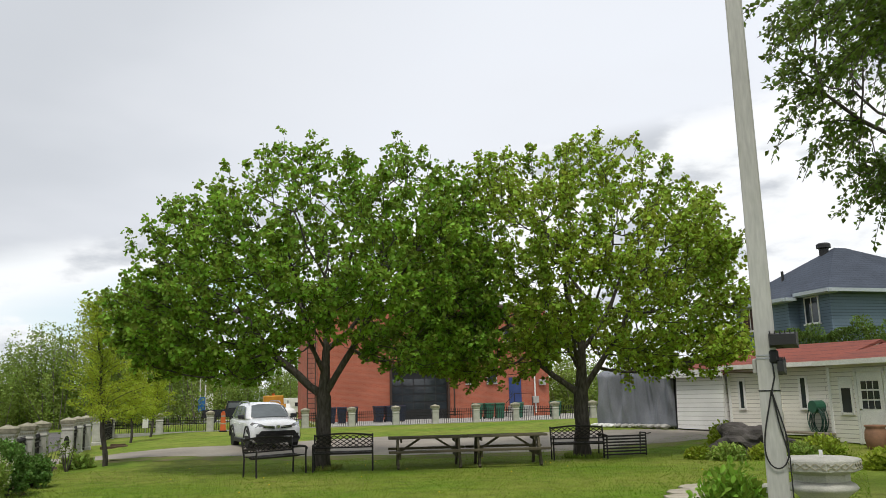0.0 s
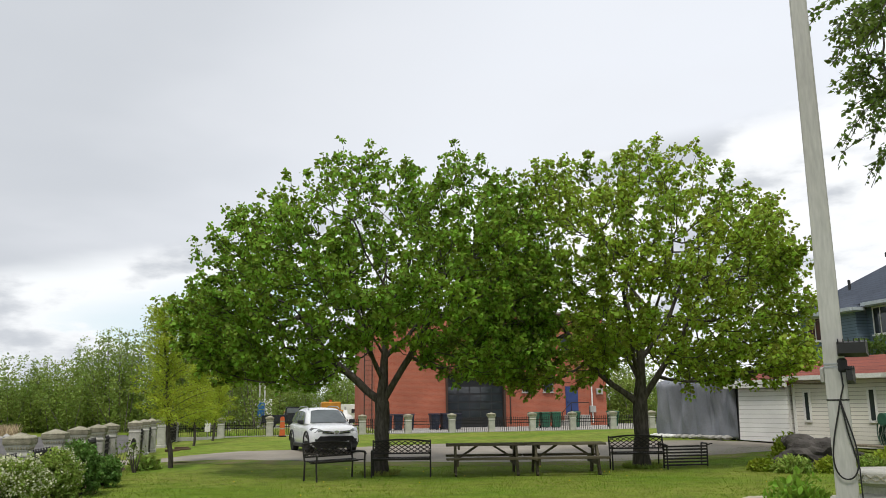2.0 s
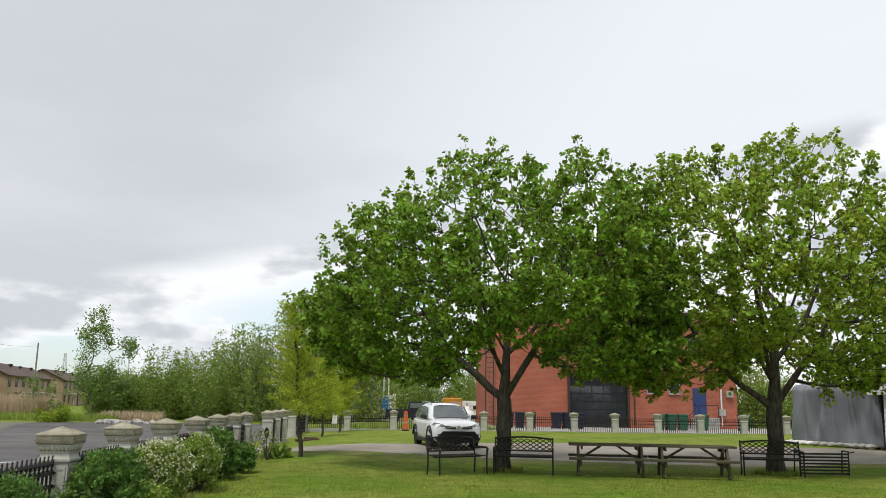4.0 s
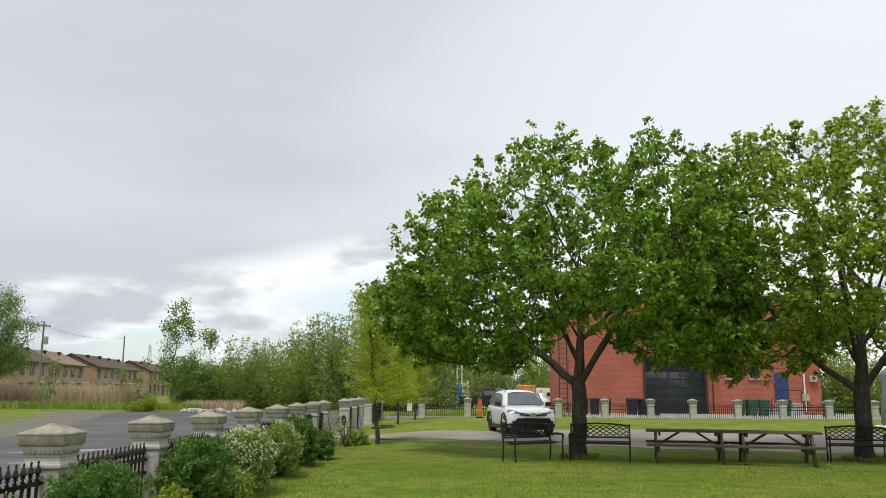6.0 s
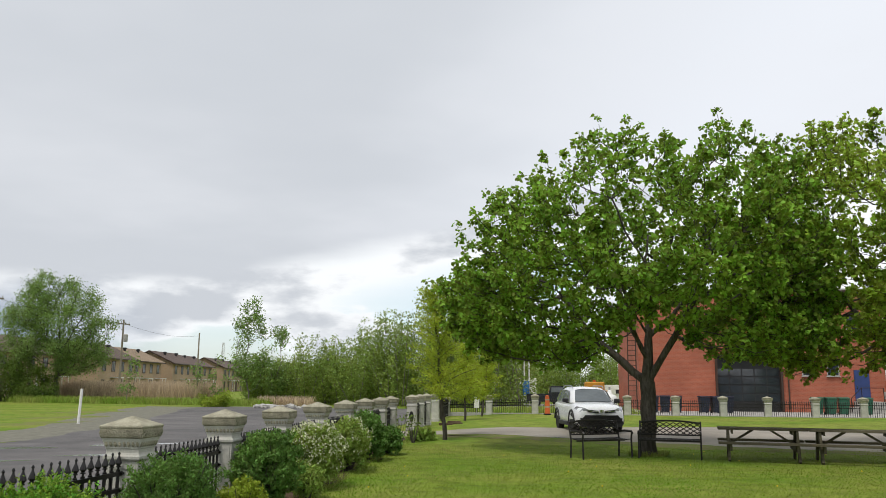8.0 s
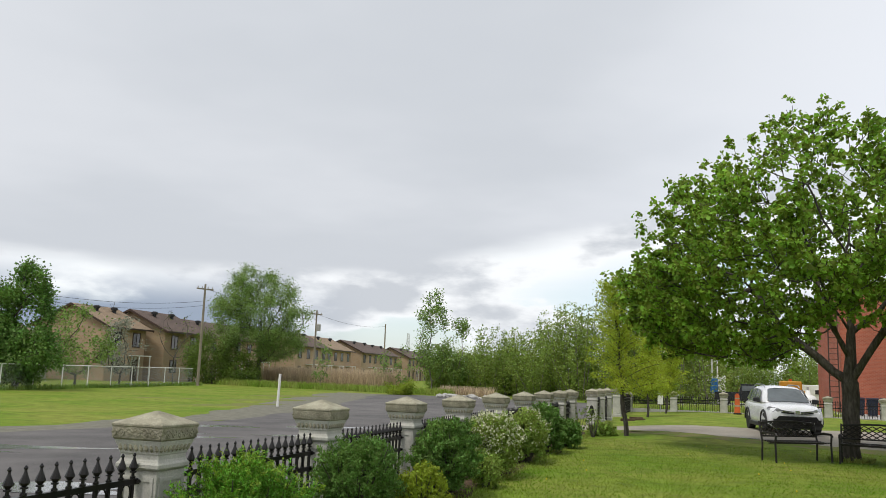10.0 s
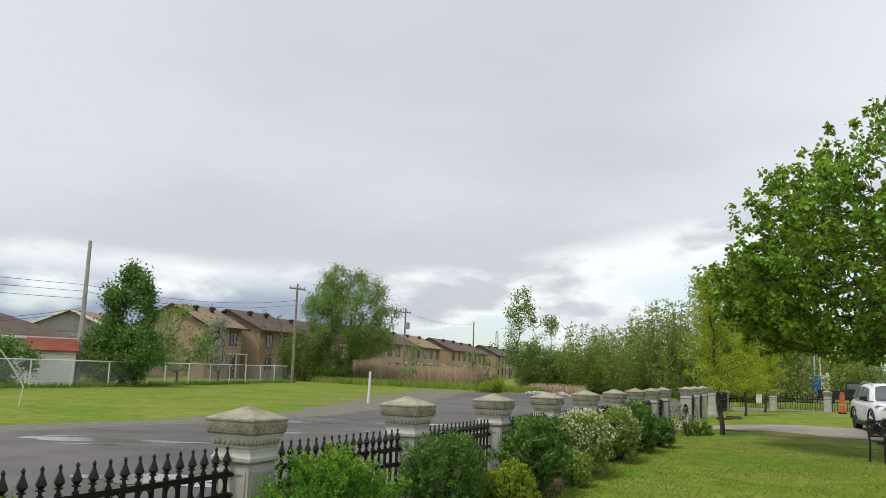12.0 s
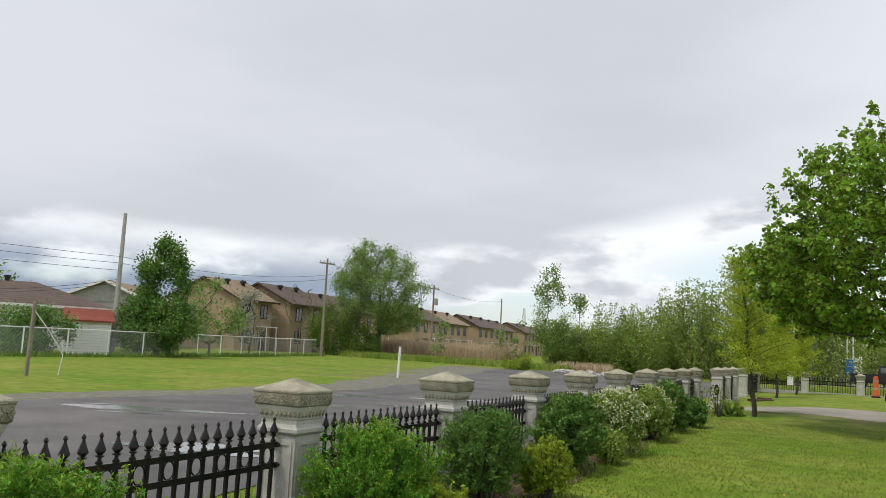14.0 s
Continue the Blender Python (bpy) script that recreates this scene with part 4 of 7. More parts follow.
def slat_bench(m):
    ob = thing("slat_bench", "black metal slatted bench tipped onto its back", "bench", "benches under the maples", m)
    w = 1.30
    for i in range(7):
        part("slat", bxs((0, 0, 0.08 + i * 0.085, w, 0.03, 0.045)), M_BENCH, ob)
    for s in (-1, 1):
        part("side_frame", tube(bmesh.new(), [(s * w / 2, 0.03, 0), (s * w / 2, 0, 0.66), (s * w / 2, 0.35, 0.66), (s * w / 2, 0.42, 0.05)], 0.02), M_BENCH, ob)
        part("foot", rods(((s * w / 2, 0.0, 0.62), (s * (w / 2 + 0.16), -0.02, 0.66), 0.015)), M_BENCH, ob)
    return ob


slat_bench(pose(12.45, 20.92, 0.02, 0, 0, -4))


def picnic_table(m):
    ob = thing("picnic_table", "weathered grey-green wooden picnic table with attached benches", "picnic table", "picnic tables end to end", m)
    L = 2.0
    for i in range(5):
        part("top_board", bxs((0, -0.30 + i * 0.15, 0.74, L, 0.138, 0.05), bevel=0.005), M_WOOD, ob)
    for s in (-1, 1):
        for k in (0, 1):
            part("seat_board", bxs((0, s * (0.66 + 0.145 * k), 0.43, L, 0.138, 0.05), bevel=0.005), M_WOOD, ob)
    for e in (-1, 1):
        x = e * (L / 2 - 0.28)
        part("seat_bearer", bxs((x, 0, 0.34, 0.05, 1.6, 0.17)), M_WOOD, ob)
        part("top_bearer", bxs((x - e * 0.045, 0, 0.67, 0.04, 0.68, 0.09)), M_WOOD, ob)
        for s in (-1, 1):
            bm = bmesh.new()
            a, b = Vector((x + e * 0.045, s * 0.62, 0.0)), Vector((x + e * 0.045, s * 0.22, 0.71))
            d = b - a
            box(bm, *((a + b) / 2), 0.055, 0.18, d.length, rx=math.degrees(math.atan2(-d.y, d.z)))
            part("leg", bm, M_WOOD, ob)
        bm = bmesh.new()
        a, b = Vector((x - e * 0.02, 0, 0.40)), Vector((x - e * 0.52, 0, 0.71))
        d = b - a
        box(bm, *((a + b) / 2), 0.05, 0.11, d.length, ry=math.degrees(math.atan2(d.x, d.z)))
        part("brace", bm, M_WOOD, ob)
    return ob


t1 = picnic_table(pose(6.60, 21.05, 0, 0, 0, -12) @ Matrix.Scale(1.06, 4))
copy_thing(t1, pose(8.69, 20.58, 0, 0, 0, -13))


# ---- saplings and the tree that hangs in from the side ----
def larch(label, x, y, h, n, lean, group=""):
    ob = thing("larch_sapling", label, "tree", group, pose(x, y, lie(x, y) - 0.03))
    nodes, par, tips = [np.zeros(3)], [-1], []
    k = int(h / 0.22)
    for i in range(1, k + 1):
        nodes.append(np.array([lean * (i / k) + 0.03 * math.sin(i), 0.02 * math.cos(i * 1.7), h * i / k]))
        par.append(i - 1)
    for b in range(n):
        j = int(k * (0.26 + 0.70 * (b / n)))
        a = b * 2.4 + RNG.uniform(-0.4, 0.4)
        u = j / k
        ln = h * 0.27 * (1.10 - u) * RNG.uniform(0.6, 1.1) + 0.15
        prev = j
        for s in range(1, 6):
            w = s / 5
            p = nodes[j] + np.array([math.cos(a) * ln * w, math.sin(a) * ln * w, ln * (0.55 * w - 0.25 * w * w + 0.35 * u * w)])
            nodes.append(p), par.append(prev)
            prev = len(nodes) - 1
            tips.append(p)
    nodes = np.array(nodes)
    rad = np.full(len(nodes), 0.010)
    for i in range(k + 1):
        rad[i] = 0.075 * (h / 5.2) * (1 - i / k) ** 0.8 + 0.01
    limbs("trunk", nodes, par, rad, M_BARK, ob, 6)
    tips = np.array(tips)
    pts, out = clumps(tips, np.array([0, 0, h * 0.5]), 50, 0.20, 0.6)
    leaves("crown", pts, out, 0.075, M_LARCH, ob, slim=0.36, flat=0.3, droop=0.1)
    return ob


larch("slender yellow-green larch sapling beside the drive", -2.0, 26.3, 5.3, 46, -0.45, "saplings by the drive")
larch("small bright yellow-green larch sapling on the far verge", -2.35, 40.4, 4.0, 44, 0.15, "saplings by the drive")
larch("small bright yellow-green larch sapling on the far verge", -1.75, 45.2, 4.1, 40, 0.5, "saplings by the drive")

c_elm = np.array([11.4, 5.3, 7.85])
elm_tips = crown_tips(640, c_elm, (4.2, 4.2, 0), 3.6, 4.0, shell=1.3, power_low=2.5, gap=-0.12)


def elm(label, base, fork, tips, centre):
    """A tall elm whose long twigs arch outwards and hang, leafy all along."""
    ob = thing("elm_tree", label, "tree")
    nodes, parent, load = skeleton_tree(tips, np.array(fork), np.array(base), 0.4, 0.5)
    rad = np.maximum(0.011 * np.sqrt(load), 0.008)
    starts = np.repeat(tips, 4, 0)
    way = unit(unit(starts - centre) * np.array([0.9, 0.9, 0.3]) + RNG.normal(0, 0.5, starts.shape))
    ln = RNG.uniform(0.35, 0.9, len(starts))
    nodes, parent, rad, along = twigs_from(nodes, parent, rad, starts, way, ln, 0.45, 4, 0.005)
    limbs("trunk", nodes, parent, rad, M_BARK, ob, 4)
    chain = np.concatenate([starts[:, None], along], 1)
    m = 34
    t = RNG.random((len(starts), m)) * 3.999
    k = t.astype(int)
    i = np.arange(len(starts))[:, None]
    p = chain[i, k] + (chain[i, k + 1] - chain[i, k]) * (t - k)[:, :, None]
    p = p.reshape(-1, 3)
    off = RNG.normal(0, 0.035, p.shape)
    leaves("crown", p + off, unit(off) + np.repeat(way, m, 0) * 0.6, 0.078, M_ELM, ob, slim=0.66, droop=0.5, flat=0.3, plain=True)
    return ob


elm("tall elm with small leaves and drooping twigs", (12.3, 5.0, -0.05), (12.2, 5.1, 3.4), elm_tips, c_elm)


# ---- parked SUV ----
def wheel(owner, x, y, r=0.355, w=0.23, rim=M_RIM):
    s = 1 if x > 0 else -1
    m = pose(x, y, r, 0, 90, 0)
    ob = part("wheel", lathe(bmesh.new(), [(r * 0.60, -w / 2), (r * 0.95, -w / 2), (r, -w * 0.32), (r, w * 0.32), (r * 0.95, w / 2), (r * 0.60, w / 2)], 28, m=m), M_TYRE, owner, smooth=False)
    part("rim", lathe(bmesh.new(), [(0.05, s * w * 0.20), (r * 0.60, s * w * 0.30), (r * 0.64, s * w * 0.44), (r * 0.64, s * w * 0.1)], 24, m=m), rim, ob)
    bm = bmesh.new()
    for i in range(5):
        a = i * math.tau / 5
        bmesh.ops.create_cube(bm, size=1, matrix=m @ pose(0, 0, s * w * 0.42, 0, 0, math.degrees(a)) @ pose(r * 0.3, 0, 0) @ Matrix.Diagonal((r * 0.6, 0.055, 0.03, 1)))
    part("spokes", bm, rim, ob)
    return ob


def suv(m):
    ob = thing("suv", "silver compact SUV parked on the drive", "car", "", m)
    W = 0.92
    # rows: y from the nose back, underside, shoulder height, top height, half width
    rows = [(0.00, 0.42, 0.72, 0.80, 0.60), (0.05, 0.30, 0.78, 0.90, 0.78), (0.20, 0.24, 0.84, 0.975, 0.87), (0.55, 0.22, 0.89, 1.03, 0.915), (1.05, 0.22, 0.93, 1.08, 0.92),
            (1.45, 0.22, 0.95, 1.10, 0.92), (2.4, 0.22, 0.98, 1.06, 0.925), (3.4, 0.24, 1.00, 1.08, 0.92), (4.1, 0.28, 1.02, 1.10, 0.90), (4.45, 0.34, 0.98, 1.06, 0.84), (4.55, 0.45, 0.85, 0.95, 0.70)]
    rings = []
    for y, b, s, t, w in rows:
        half = [(0.0, b), (w * 0.80, b), (w * 0.97, b + 0.10), (w, b + 0.30 * (s - b) + 0.06), (w * 0.985, s - 0.06), (w * 0.95, s), (w * 0.80, t - 0.025), (w * 0.45, t), (0.0, t + 0.012)]
        rings.append([(x, y, z) for x, z in half] + [(-x, y, z) for x, z in half[-2:0:-1]])
    part("body", loft(bmesh.new(), rings), M_SILVER, ob, smooth=True)
    cab = [(1.22, 1.06, 1.075, 0.80, 0.72), (1.85, 1.02, 1.50, 0.845, 0.64), (2.15, 1.01, 1.60, 0.85, 0.63), (2.8, 1.01, 1.645, 0.85, 0.62), (3.6, 1.02, 1.615, 0.84, 0.61), (4.1, 1.03, 1.56, 0.80, 0.59), (4.42, 1.02, 1.15, 0.74, 0.64)]

    def cab_ring(row, k=0.0):
        y, b, t, wb, wt = row
        half = [(0.0, b), (wb + k, b), (wb + (wt - wb) * 0.55 + k + 0.02, b + (t - b) * 0.55), (wt + k + 0.03, t - 0.07), (wt - 0.08, t), (0.0, t + 0.02)]
        return [(x, y, z) for x, z in half] + [(-x, y, z) for x, z in half[-2:0:-1]]
    part("cabin", loft(bmesh.new(), [cab_ring(r) for r in cab]), M_SILVER, ob, smooth=True)

    def sheet(name, pts, mt, parent=None, thick=0.012, out=(0, -1, 0), label=""):
        bm = bmesh.new()
        o = Vector(out).normalized() * thick
        a = [bm.verts.new(Vector(p)) for p in pts]
        b = [bm.verts.new(Vector(p) + o) for p in pts]
        bm.faces.new(a[::-1])
        bm.faces.new(b)
        for i in range(len(pts)):
            bm.faces.new((a[i], a[(i + 1) % len(pts)], b[(i + 1) % len(pts)], b[i]))
        bmesh.ops.recalc_face_normals(bm, faces=bm.faces)
        return part(name, bm, mt, parent or ob, label)

    sheet("windscreen", [(-0.70, 1.20, 1.10), (0.70, 1.20, 1.10), (0.55, 1.85, 1.51), (0.3, 1.86, 1.55), (-0.3, 1.86, 1.55), (-0.55, 1.85, 1.51)], M_CARGLASS, thick=0.035, out=(0, -0.55, 0.83))
    for s in (-1, 1):
        sheet("side_window", [(s * 0.835, 1.62, 1.09), (s * 0.865, 2.45, 1.07), (s * 0.715, 2.45, 1.53), (s * 0.72, 2.02, 1.49)], M_CARGLASS, thick=0.02, out=(s, 0, 0.35))
        sheet("side_window", [(s * 0.865, 2.52, 1.07), (s * 0.86, 3.30, 1.08), (s * 0.71, 3.25, 1.52), (s * 0.715, 2.52, 1.53)], M_CARGLASS, thick=0.02, out=(s, 0, 0.35))
        sheet("side_window", [(s * 0.86, 3.37, 1.09), (s * 0.83, 3.95, 1.14), (s * 0.70, 3.80, 1.48), (s * 0.71, 3.33, 1.52)], M_CARGLASS, thick=0.02, out=(s, 0, 0.35))
        part("roof_rail", tube(bmesh.new(), [(s * 0.60, 2.0, 1.60), (s * 0.60, 2.2, 1.68), (s * 0.59, 3.5, 1.70), (s * 0.58, 3.9, 1.62)], 0.02), M_RIM, ob)
        mir = part("mirror", bxs((s * 1.0, 1.55, 1.14, 0.22, 0.12, 0.15), bevel=0.03), M_BLACK, ob)
        part("mirror_foot", bxs((s * 0.90, 1.64, 1.06, 0.12, 0.05, 0.04)), M_BLACK, mir)
        sheet("headlight", [(s * 0.42, 0.03, 0.80), (s * 0.76, 0.10, 0.755), (s * 0.90, 0.46, 0.86), (s * 0.84, 0.34, 0.94), (s * 0.60, 0.09, 0.89)], M_LAMP, thick=0.045, out=(s * 0.3, -1, 0.25))
        sheet("fog_lamp", [(s * 0.60, 0.01, 0.44), (s * 0.76, 0.07, 0.44), (s * 0.78, 0.08, 0.54), (s * 0.64, 0.02, 0.54)], M_BLACK, thick=0.04)
        for y in (0.86, 3.52):
            wheel(ob, s * 0.80, y)
            bm = bmesh.new()
            arch = [(s * 0.925, y + 0.44 * math.cos(a), 0.36 + 0.44 * math.sin(a)) for a in np.linspace(0.05, math.pi - 0.05, 13)]
            tube(bm, arch, 0.035, 6)
            part("wheel_arch", bm, M_BLACK, ob)
        part("sill", bxs((s * 0.915, 2.2, 0.28, 0.05, 1.9, 0.14), bevel=0.02), M_BLACK, ob)
        part("door_handle", bxs((s * 0.925, 2.25, 0.88, 0.03, 0.18, 0.03), bevel=0.008), M_SILVER, ob)
        part("door_handle", bxs((s * 0.925, 3.1, 0.89, 0.03, 0.18, 0.03), bevel=0.008), M_SILVER, ob)
    part("lower_bumper", loft(bmesh.new(), [[(-0.60, -0.05, 0.645), (0.60, -0.05, 0.645), (0.84, 0.03, 0.36), (0.72, 0.0, 0.22), (-0.72, 0.0, 0.22), (-0.84, 0.03, 0.36)],
                                           [(-0.58, 0.20, 0.62), (0.58, 0.20, 0.62), (0.82, 0.30, 0.34), (0.70, 0.30, 0.24), (-0.70, 0.30, 0.24), (-0.82, 0.30, 0.34)]]), M_BLACK, ob, "black lower bumper and air intake")
    for z in (0.40, 0.46, 0.52):
        part("intake_bar", bxs((0, -0.055, z, 1.05, 0.03, 0.014)), M_BENCH, ob)
    for s in (-1, 1):
        sheet("grille", [(s * 0.10, -0.005, 0.715), (s * 0.52, 0.03, 0.745), (s * 0.50, 0.03, 0.84), (s * 0.12, 0.0, 0.80)], M_BLACK, thick=0.04)
        sheet("grille_strip", [(s * 0.10, -0.045, 0.755), (s * 0.52, -0.01, 0.785), (s * 0.52, -0.01, 0.81), (s * 0.10, -0.045, 0.78)], M_CHROME, thick=0.014)
    part("emblem", lathe(bmesh.new(), [(0.075, 0), (0.075, 0.02), (0.05, 0.03)], 20, m=pose(0, -0.02, 0.775, 90, 0, 0) @ Matrix.Diagonal((1.2, 0.8, 1, 1))), M_CHROME, ob, "plain chrome oval emblem")
    part("wiper", rods(((-0.5, 1.27, 1.11), (0.05, 1.33, 1.15), 0.01), ((0.1, 1.27, 1.11), (0.6, 1.36, 1.16), 0.01)), M_BLACK, ob)
    return ob


suv(pose(3.30, 28.75, lie(3.2, 30), 0, 0, 9) @ Matrix.Scale(0.97, 4))


# ---- brick works building ----
def window(owner, x, z, w, h, m, frame_mat=M_WHITE, mullions=1, sill=True, glass=M_GLASS, depth=0.06):
    """A window on a wall that faces -y in the frame m, at x and sill height z."""
    ob = part("window", bxs((0, -0.005, h / 2, w, depth * 0.6, h)), glass, owner)
    ob.matrix_basis = m @ pose(x, 0, z)
    fr = bxs((-w / 2, -0.02, h / 2, 0.06, depth, h + 0.06), (w / 2, -0.02, h / 2, 0.06, depth, h + 0.06), (0, -0.02, h + 0.0, w, depth, 0.06), (0, -0.02, 0.0, w, depth, 0.06))
    for i in range(mullions):
        box(fr, -w / 2 + w * (i + 1) / (mullions + 1), -0.02, h / 2, 0.045, depth * 0.9, h)
    part("window_frame", fr, frame_mat, ob)
    if sill:
        part("window_sill", bxs((0, -0.06, -0.05, w + 0.16, 0.14, 0.06)), frame_mat, ob)
    return ob


def brick_building():
    ob = thing("brick_building", "two-storey red brick works building with a dark roller door", "building", "", pose(0, 58, 0.2))
    # front wall in pieces round the opening, returns, back
    for row in ((11.3, 0.2, 4.1, 5.3, 0.4, 8.2), (22.35, 0.2, 4.1, 8.1, 0.4, 8.2), (16.12, 0.2, 6.0, 4.34, 0.4, 4.4), (8.85, 6.2, 4.1, 0.4, 11.6, 8.2), (26.2, 6.2, 4.1, 0.4, 11.6, 8.2), (17.5, 12.2, 4.1, 17.7, 0.4, 8.2)):
        part("wall", bxs(row), M_BRICK, ob)
    part("roof", bxs((17.5, 6.2, 8.3, 18.1, 12.6, 0.2)), M_DARKTRIM, ob)
    d = part("roller_door", bxs((16.12, 0.25, 1.9, 4.3, 0.08, 3.8)), M_BLACK, ob, "dark glazed sectional door")
    for i in range(5):
        for j in range(4):
            part("pane", bxs((14.42 + i * 0.85, 0.20, 0.95 + j * 0.58, 0.76, 0.03, 0.48)), M_GLASS, d)
    part("door_frame", bxs((13.94, -0.03, 1.9, 0.14, 0.3, 3.9), (18.3, -0.03, 1.9, 0.14, 0.3, 3.9), (16.12, -0.03, 3.86, 4.5, 0.3, 0.2)), M_DARKTRIM, ob)
    part("sign_board", bxs((16.1, -0.05, 4.15, 1.6, 0.06, 0.22)), M_YELLOW, ob)
    for x, z in ((20.1, 2.5), (21.75, 2.5), (20.1, 5.6), (23.2, 5.6)):
        window(ob, x, z, 0.75, 1.15, pose(0, -0.01, 0), frame_mat=M_CONCRETE, mullions=0)
    bd = part("door", bxs((23.6, -0.03, 1.85, 0.98, 0.08, 2.1)), M_BLUEDOOR, ob, "blue steel door")
    part("door_handle", bxs((23.25, -0.09, 1.75, 0.05, 0.06, 0.2)), M_CHROME, bd)
    st = part("steps", bxs((23.7, -0.75, 0.4, 1.5, 1.4, 0.8), (22.6, -0.75, 0.2, 0.7, 1.2, 0.4)), M_CONCRETE, ob)
    part("stair_rail", rods(((22.3, -1.4, 0.1), (22.3, -1.4, 1.0), 0.025), ((22.3, -1.4, 1.0), (23.0, -1.4, 1.7), 0.025), ((23.0, -1.4, 1.7), (24.4, -1.4, 1.7), 0.025), ((24.4, -1.4, 0.8), (24.4, -1.4, 1.7), 0.025), ((23.0, -1.4, 0.8), (23.0, -1.4, 1.7), 0.025)), M_BENCH, st)
    part("downpipe", rods(((25.2, -0.1, 0.2), (25.2, -0.1, 8), 0.06)), M_WHITE, ob)
    part("meter_box", bxs((25.2, -0.15, 1.2, 0.45, 0.25, 0.5), bevel=0.02), M_CONCRETE, ob)
    part("meter_box", bxs((25.8, -0.15, 2.5, 0.5, 0.25, 0.45), bevel=0.02), M_CONCRETE, ob)
    part("downpipe", rods(((18.75, -0.08, 0.2), (18.75, -0.08, 4.4), 0.05)), M_DARKTRIM, ob)
    la = bmesh.new()
    for x in (7.9, 8.45):
        rod(la, (x, -0.2, 0), (x, -0.2, 8.0), 0.04)
    for i in range(22):
        rod(la, (7.9, -0.2, 0.3 + i * 0.35), (8.45, -0.2, 0.3 + i * 0.35), 0.02, n=5)
    part("wall_ladder", la, M_DARKTRIM, ob)
    part("parapet", bxs((17.5, 0.2, 8.46, 18.0, 0.5, 0.12)), M_CONCRETE, ob)
    return ob


brick_building()
ribbon("yard", poly([(-3.0, 48.4), (10, 48.4), (30, 48.4)]), poly([(-3.0, 75), (10, 75), (30, 75)]), M_CONCRETE, 0.012, "pale concrete yard before the brick building", "yard", 30, 0.05)


def bin_(x, y, mt, label, group):
    ob = thing("wheelie_bin", label, "bin", group, pose(x, y, 0.21, 0, 0, RNG.normal(0, 6)))
    part("body", lathe(bmesh.new(), [(0.24, 0.05), (0.31, 0.98)], square=True), mt, ob)
    lid = part("lid", loft(bmesh.new(), [[(-0.33, -0.36, 0.99), (0.33, -0.36, 0.99), (0.33, -0.36, 1.03), (-0.33, -0.36, 1.03)], [(-0.33, 0.0, 0.99), (0.33, 0.0, 0.99), (0.33, 0.0, 1.09), (-0.33, 0.0, 1.09)], [(-0.33, 0.36, 0.99), (0.33, 0.36, 0.99), (0.33, 0.36, 1.06), (-0.33, 0.36, 1.06)]]), mt, ob)
    part("handle", rods(((-0.22, 0.40, 1.0), (0.22, 0.40, 1.0), 0.02)), mt, lid)
    for s in (-1, 1):
        part("wheel", rods(((s * 0.20, 0.28, 0.10), (s * 0.26, 0.28, 0.10), 0.10), n=12), M_TYRE, ob)


for x in (8.0, 8.75, 9.5, 11.2, 11.95, 12.7):
    bin_(x + 0.9, 53.6, M_NAVY, "dark navy wheeled bin against the brick wall", "bins before the brick building")
for x in (19.6, 20.4, 21.2, 22.6, 25.4):
    bin_(x - 0.6, 53.4, M_GREENPLASTIC, "green wheeled bin behind the fence", "bins before the brick building")


def barrier(x, y):
    ob = thing("traffic_barrel", "orange and pale banded traffic marker by the fence", "traffic marker", "", pose(x, y, lie(x, y)))
    part("base", bxs((0, 0, 0.04, 0.42, 0.42, 0.08), bevel=0.02), M_TYRE, ob)
    part("body", lathe(bmesh.new(), [(0.15, 0.08), (0.11, 1.04)], square=True), M_ORANGE, ob)
    for z in (0.45, 0.85):
        w = 0.154 - 0.04 * (z - 0.08) / 0.96
        part("band", lathe(bmesh.new(), [(w, z - 0.035), (w - 0.003, z + 0.035)], square=True), M_CAP, ob, "pale reflective band")
    part("handle", bxs((0, 0, 1.07, 0.16, 0.08, 0.06), bevel=0.015), M_ORANGE, ob)


barrier(1.92, 46.6)


def pickup(m):
    ob = thing("pickup_truck", "black pickup truck parked behind the fence", "car", "", m)
    bm = bmesh.new()
    prism(bm, [(0, 0.45), (5.4, 0.45), (5.4, 1.05), (3.9, 1.12), (3.3, 1.15), (0, 1.1)], "y", -0.95, 0.95)
    part("body", bm, M_BLACKCAR, ob)
    bm = bmesh.new()
    prism(bm, [(2.2, 1.12), (4.2, 1.12), (3.6, 1.8), (2.4, 1.82)], "y", -0.82, 0.82)
    part("cabin", bm, M_BLACKCAR, ob)
    part("side_window", bxs((3.05, -0.82, 1.46, 1.2, 0.05, 0.42)), M_CARGLASS, ob)
    for x in (1.0, 4.4):
        for s in (-1, 1):
            q = part("wheel", rods(((x, s * 0.72, 0.38), (x, s * 0.97, 0.38), 0.38), n=20), M_TYRE, ob)
            part("rim", rods(((x, s * 0.9, 0.38), (x, s * 0.985, 0.38), 0.22), n=14), M_RIM, q)


pickup(pose(0.85, 65.5, 0.22) @ Matrix.Diagonal((0.78, 0.85, 0.90, 1)))


def loader(m):
    ob = thing("yellow_machine", "yellow works truck with a low deck behind the pickup", "truck", "", m)
    part("deck", bxs((0, 0, 1.3, 5.0, 2.2, 0.5), bevel=0.05), M_YELLOW, ob)
    part("cab", bxs((1.4, 0, 1.95, 1.6, 2.0, 0.9), bevel=0.1), M_YELLOW, ob)
    part("beacon", rods(((1.4, 0, 2.4), (1.4, 0, 2.6), 0.12)), M_ORANGE, ob)
    for x in (-1.7, 1.7):
        for s in (-1, 1):
            part("wheel", rods(((x, s * 0.8, 0.5), (x, s * 1.1, 0.5), 0.5), n=18), M_TYRE, ob)


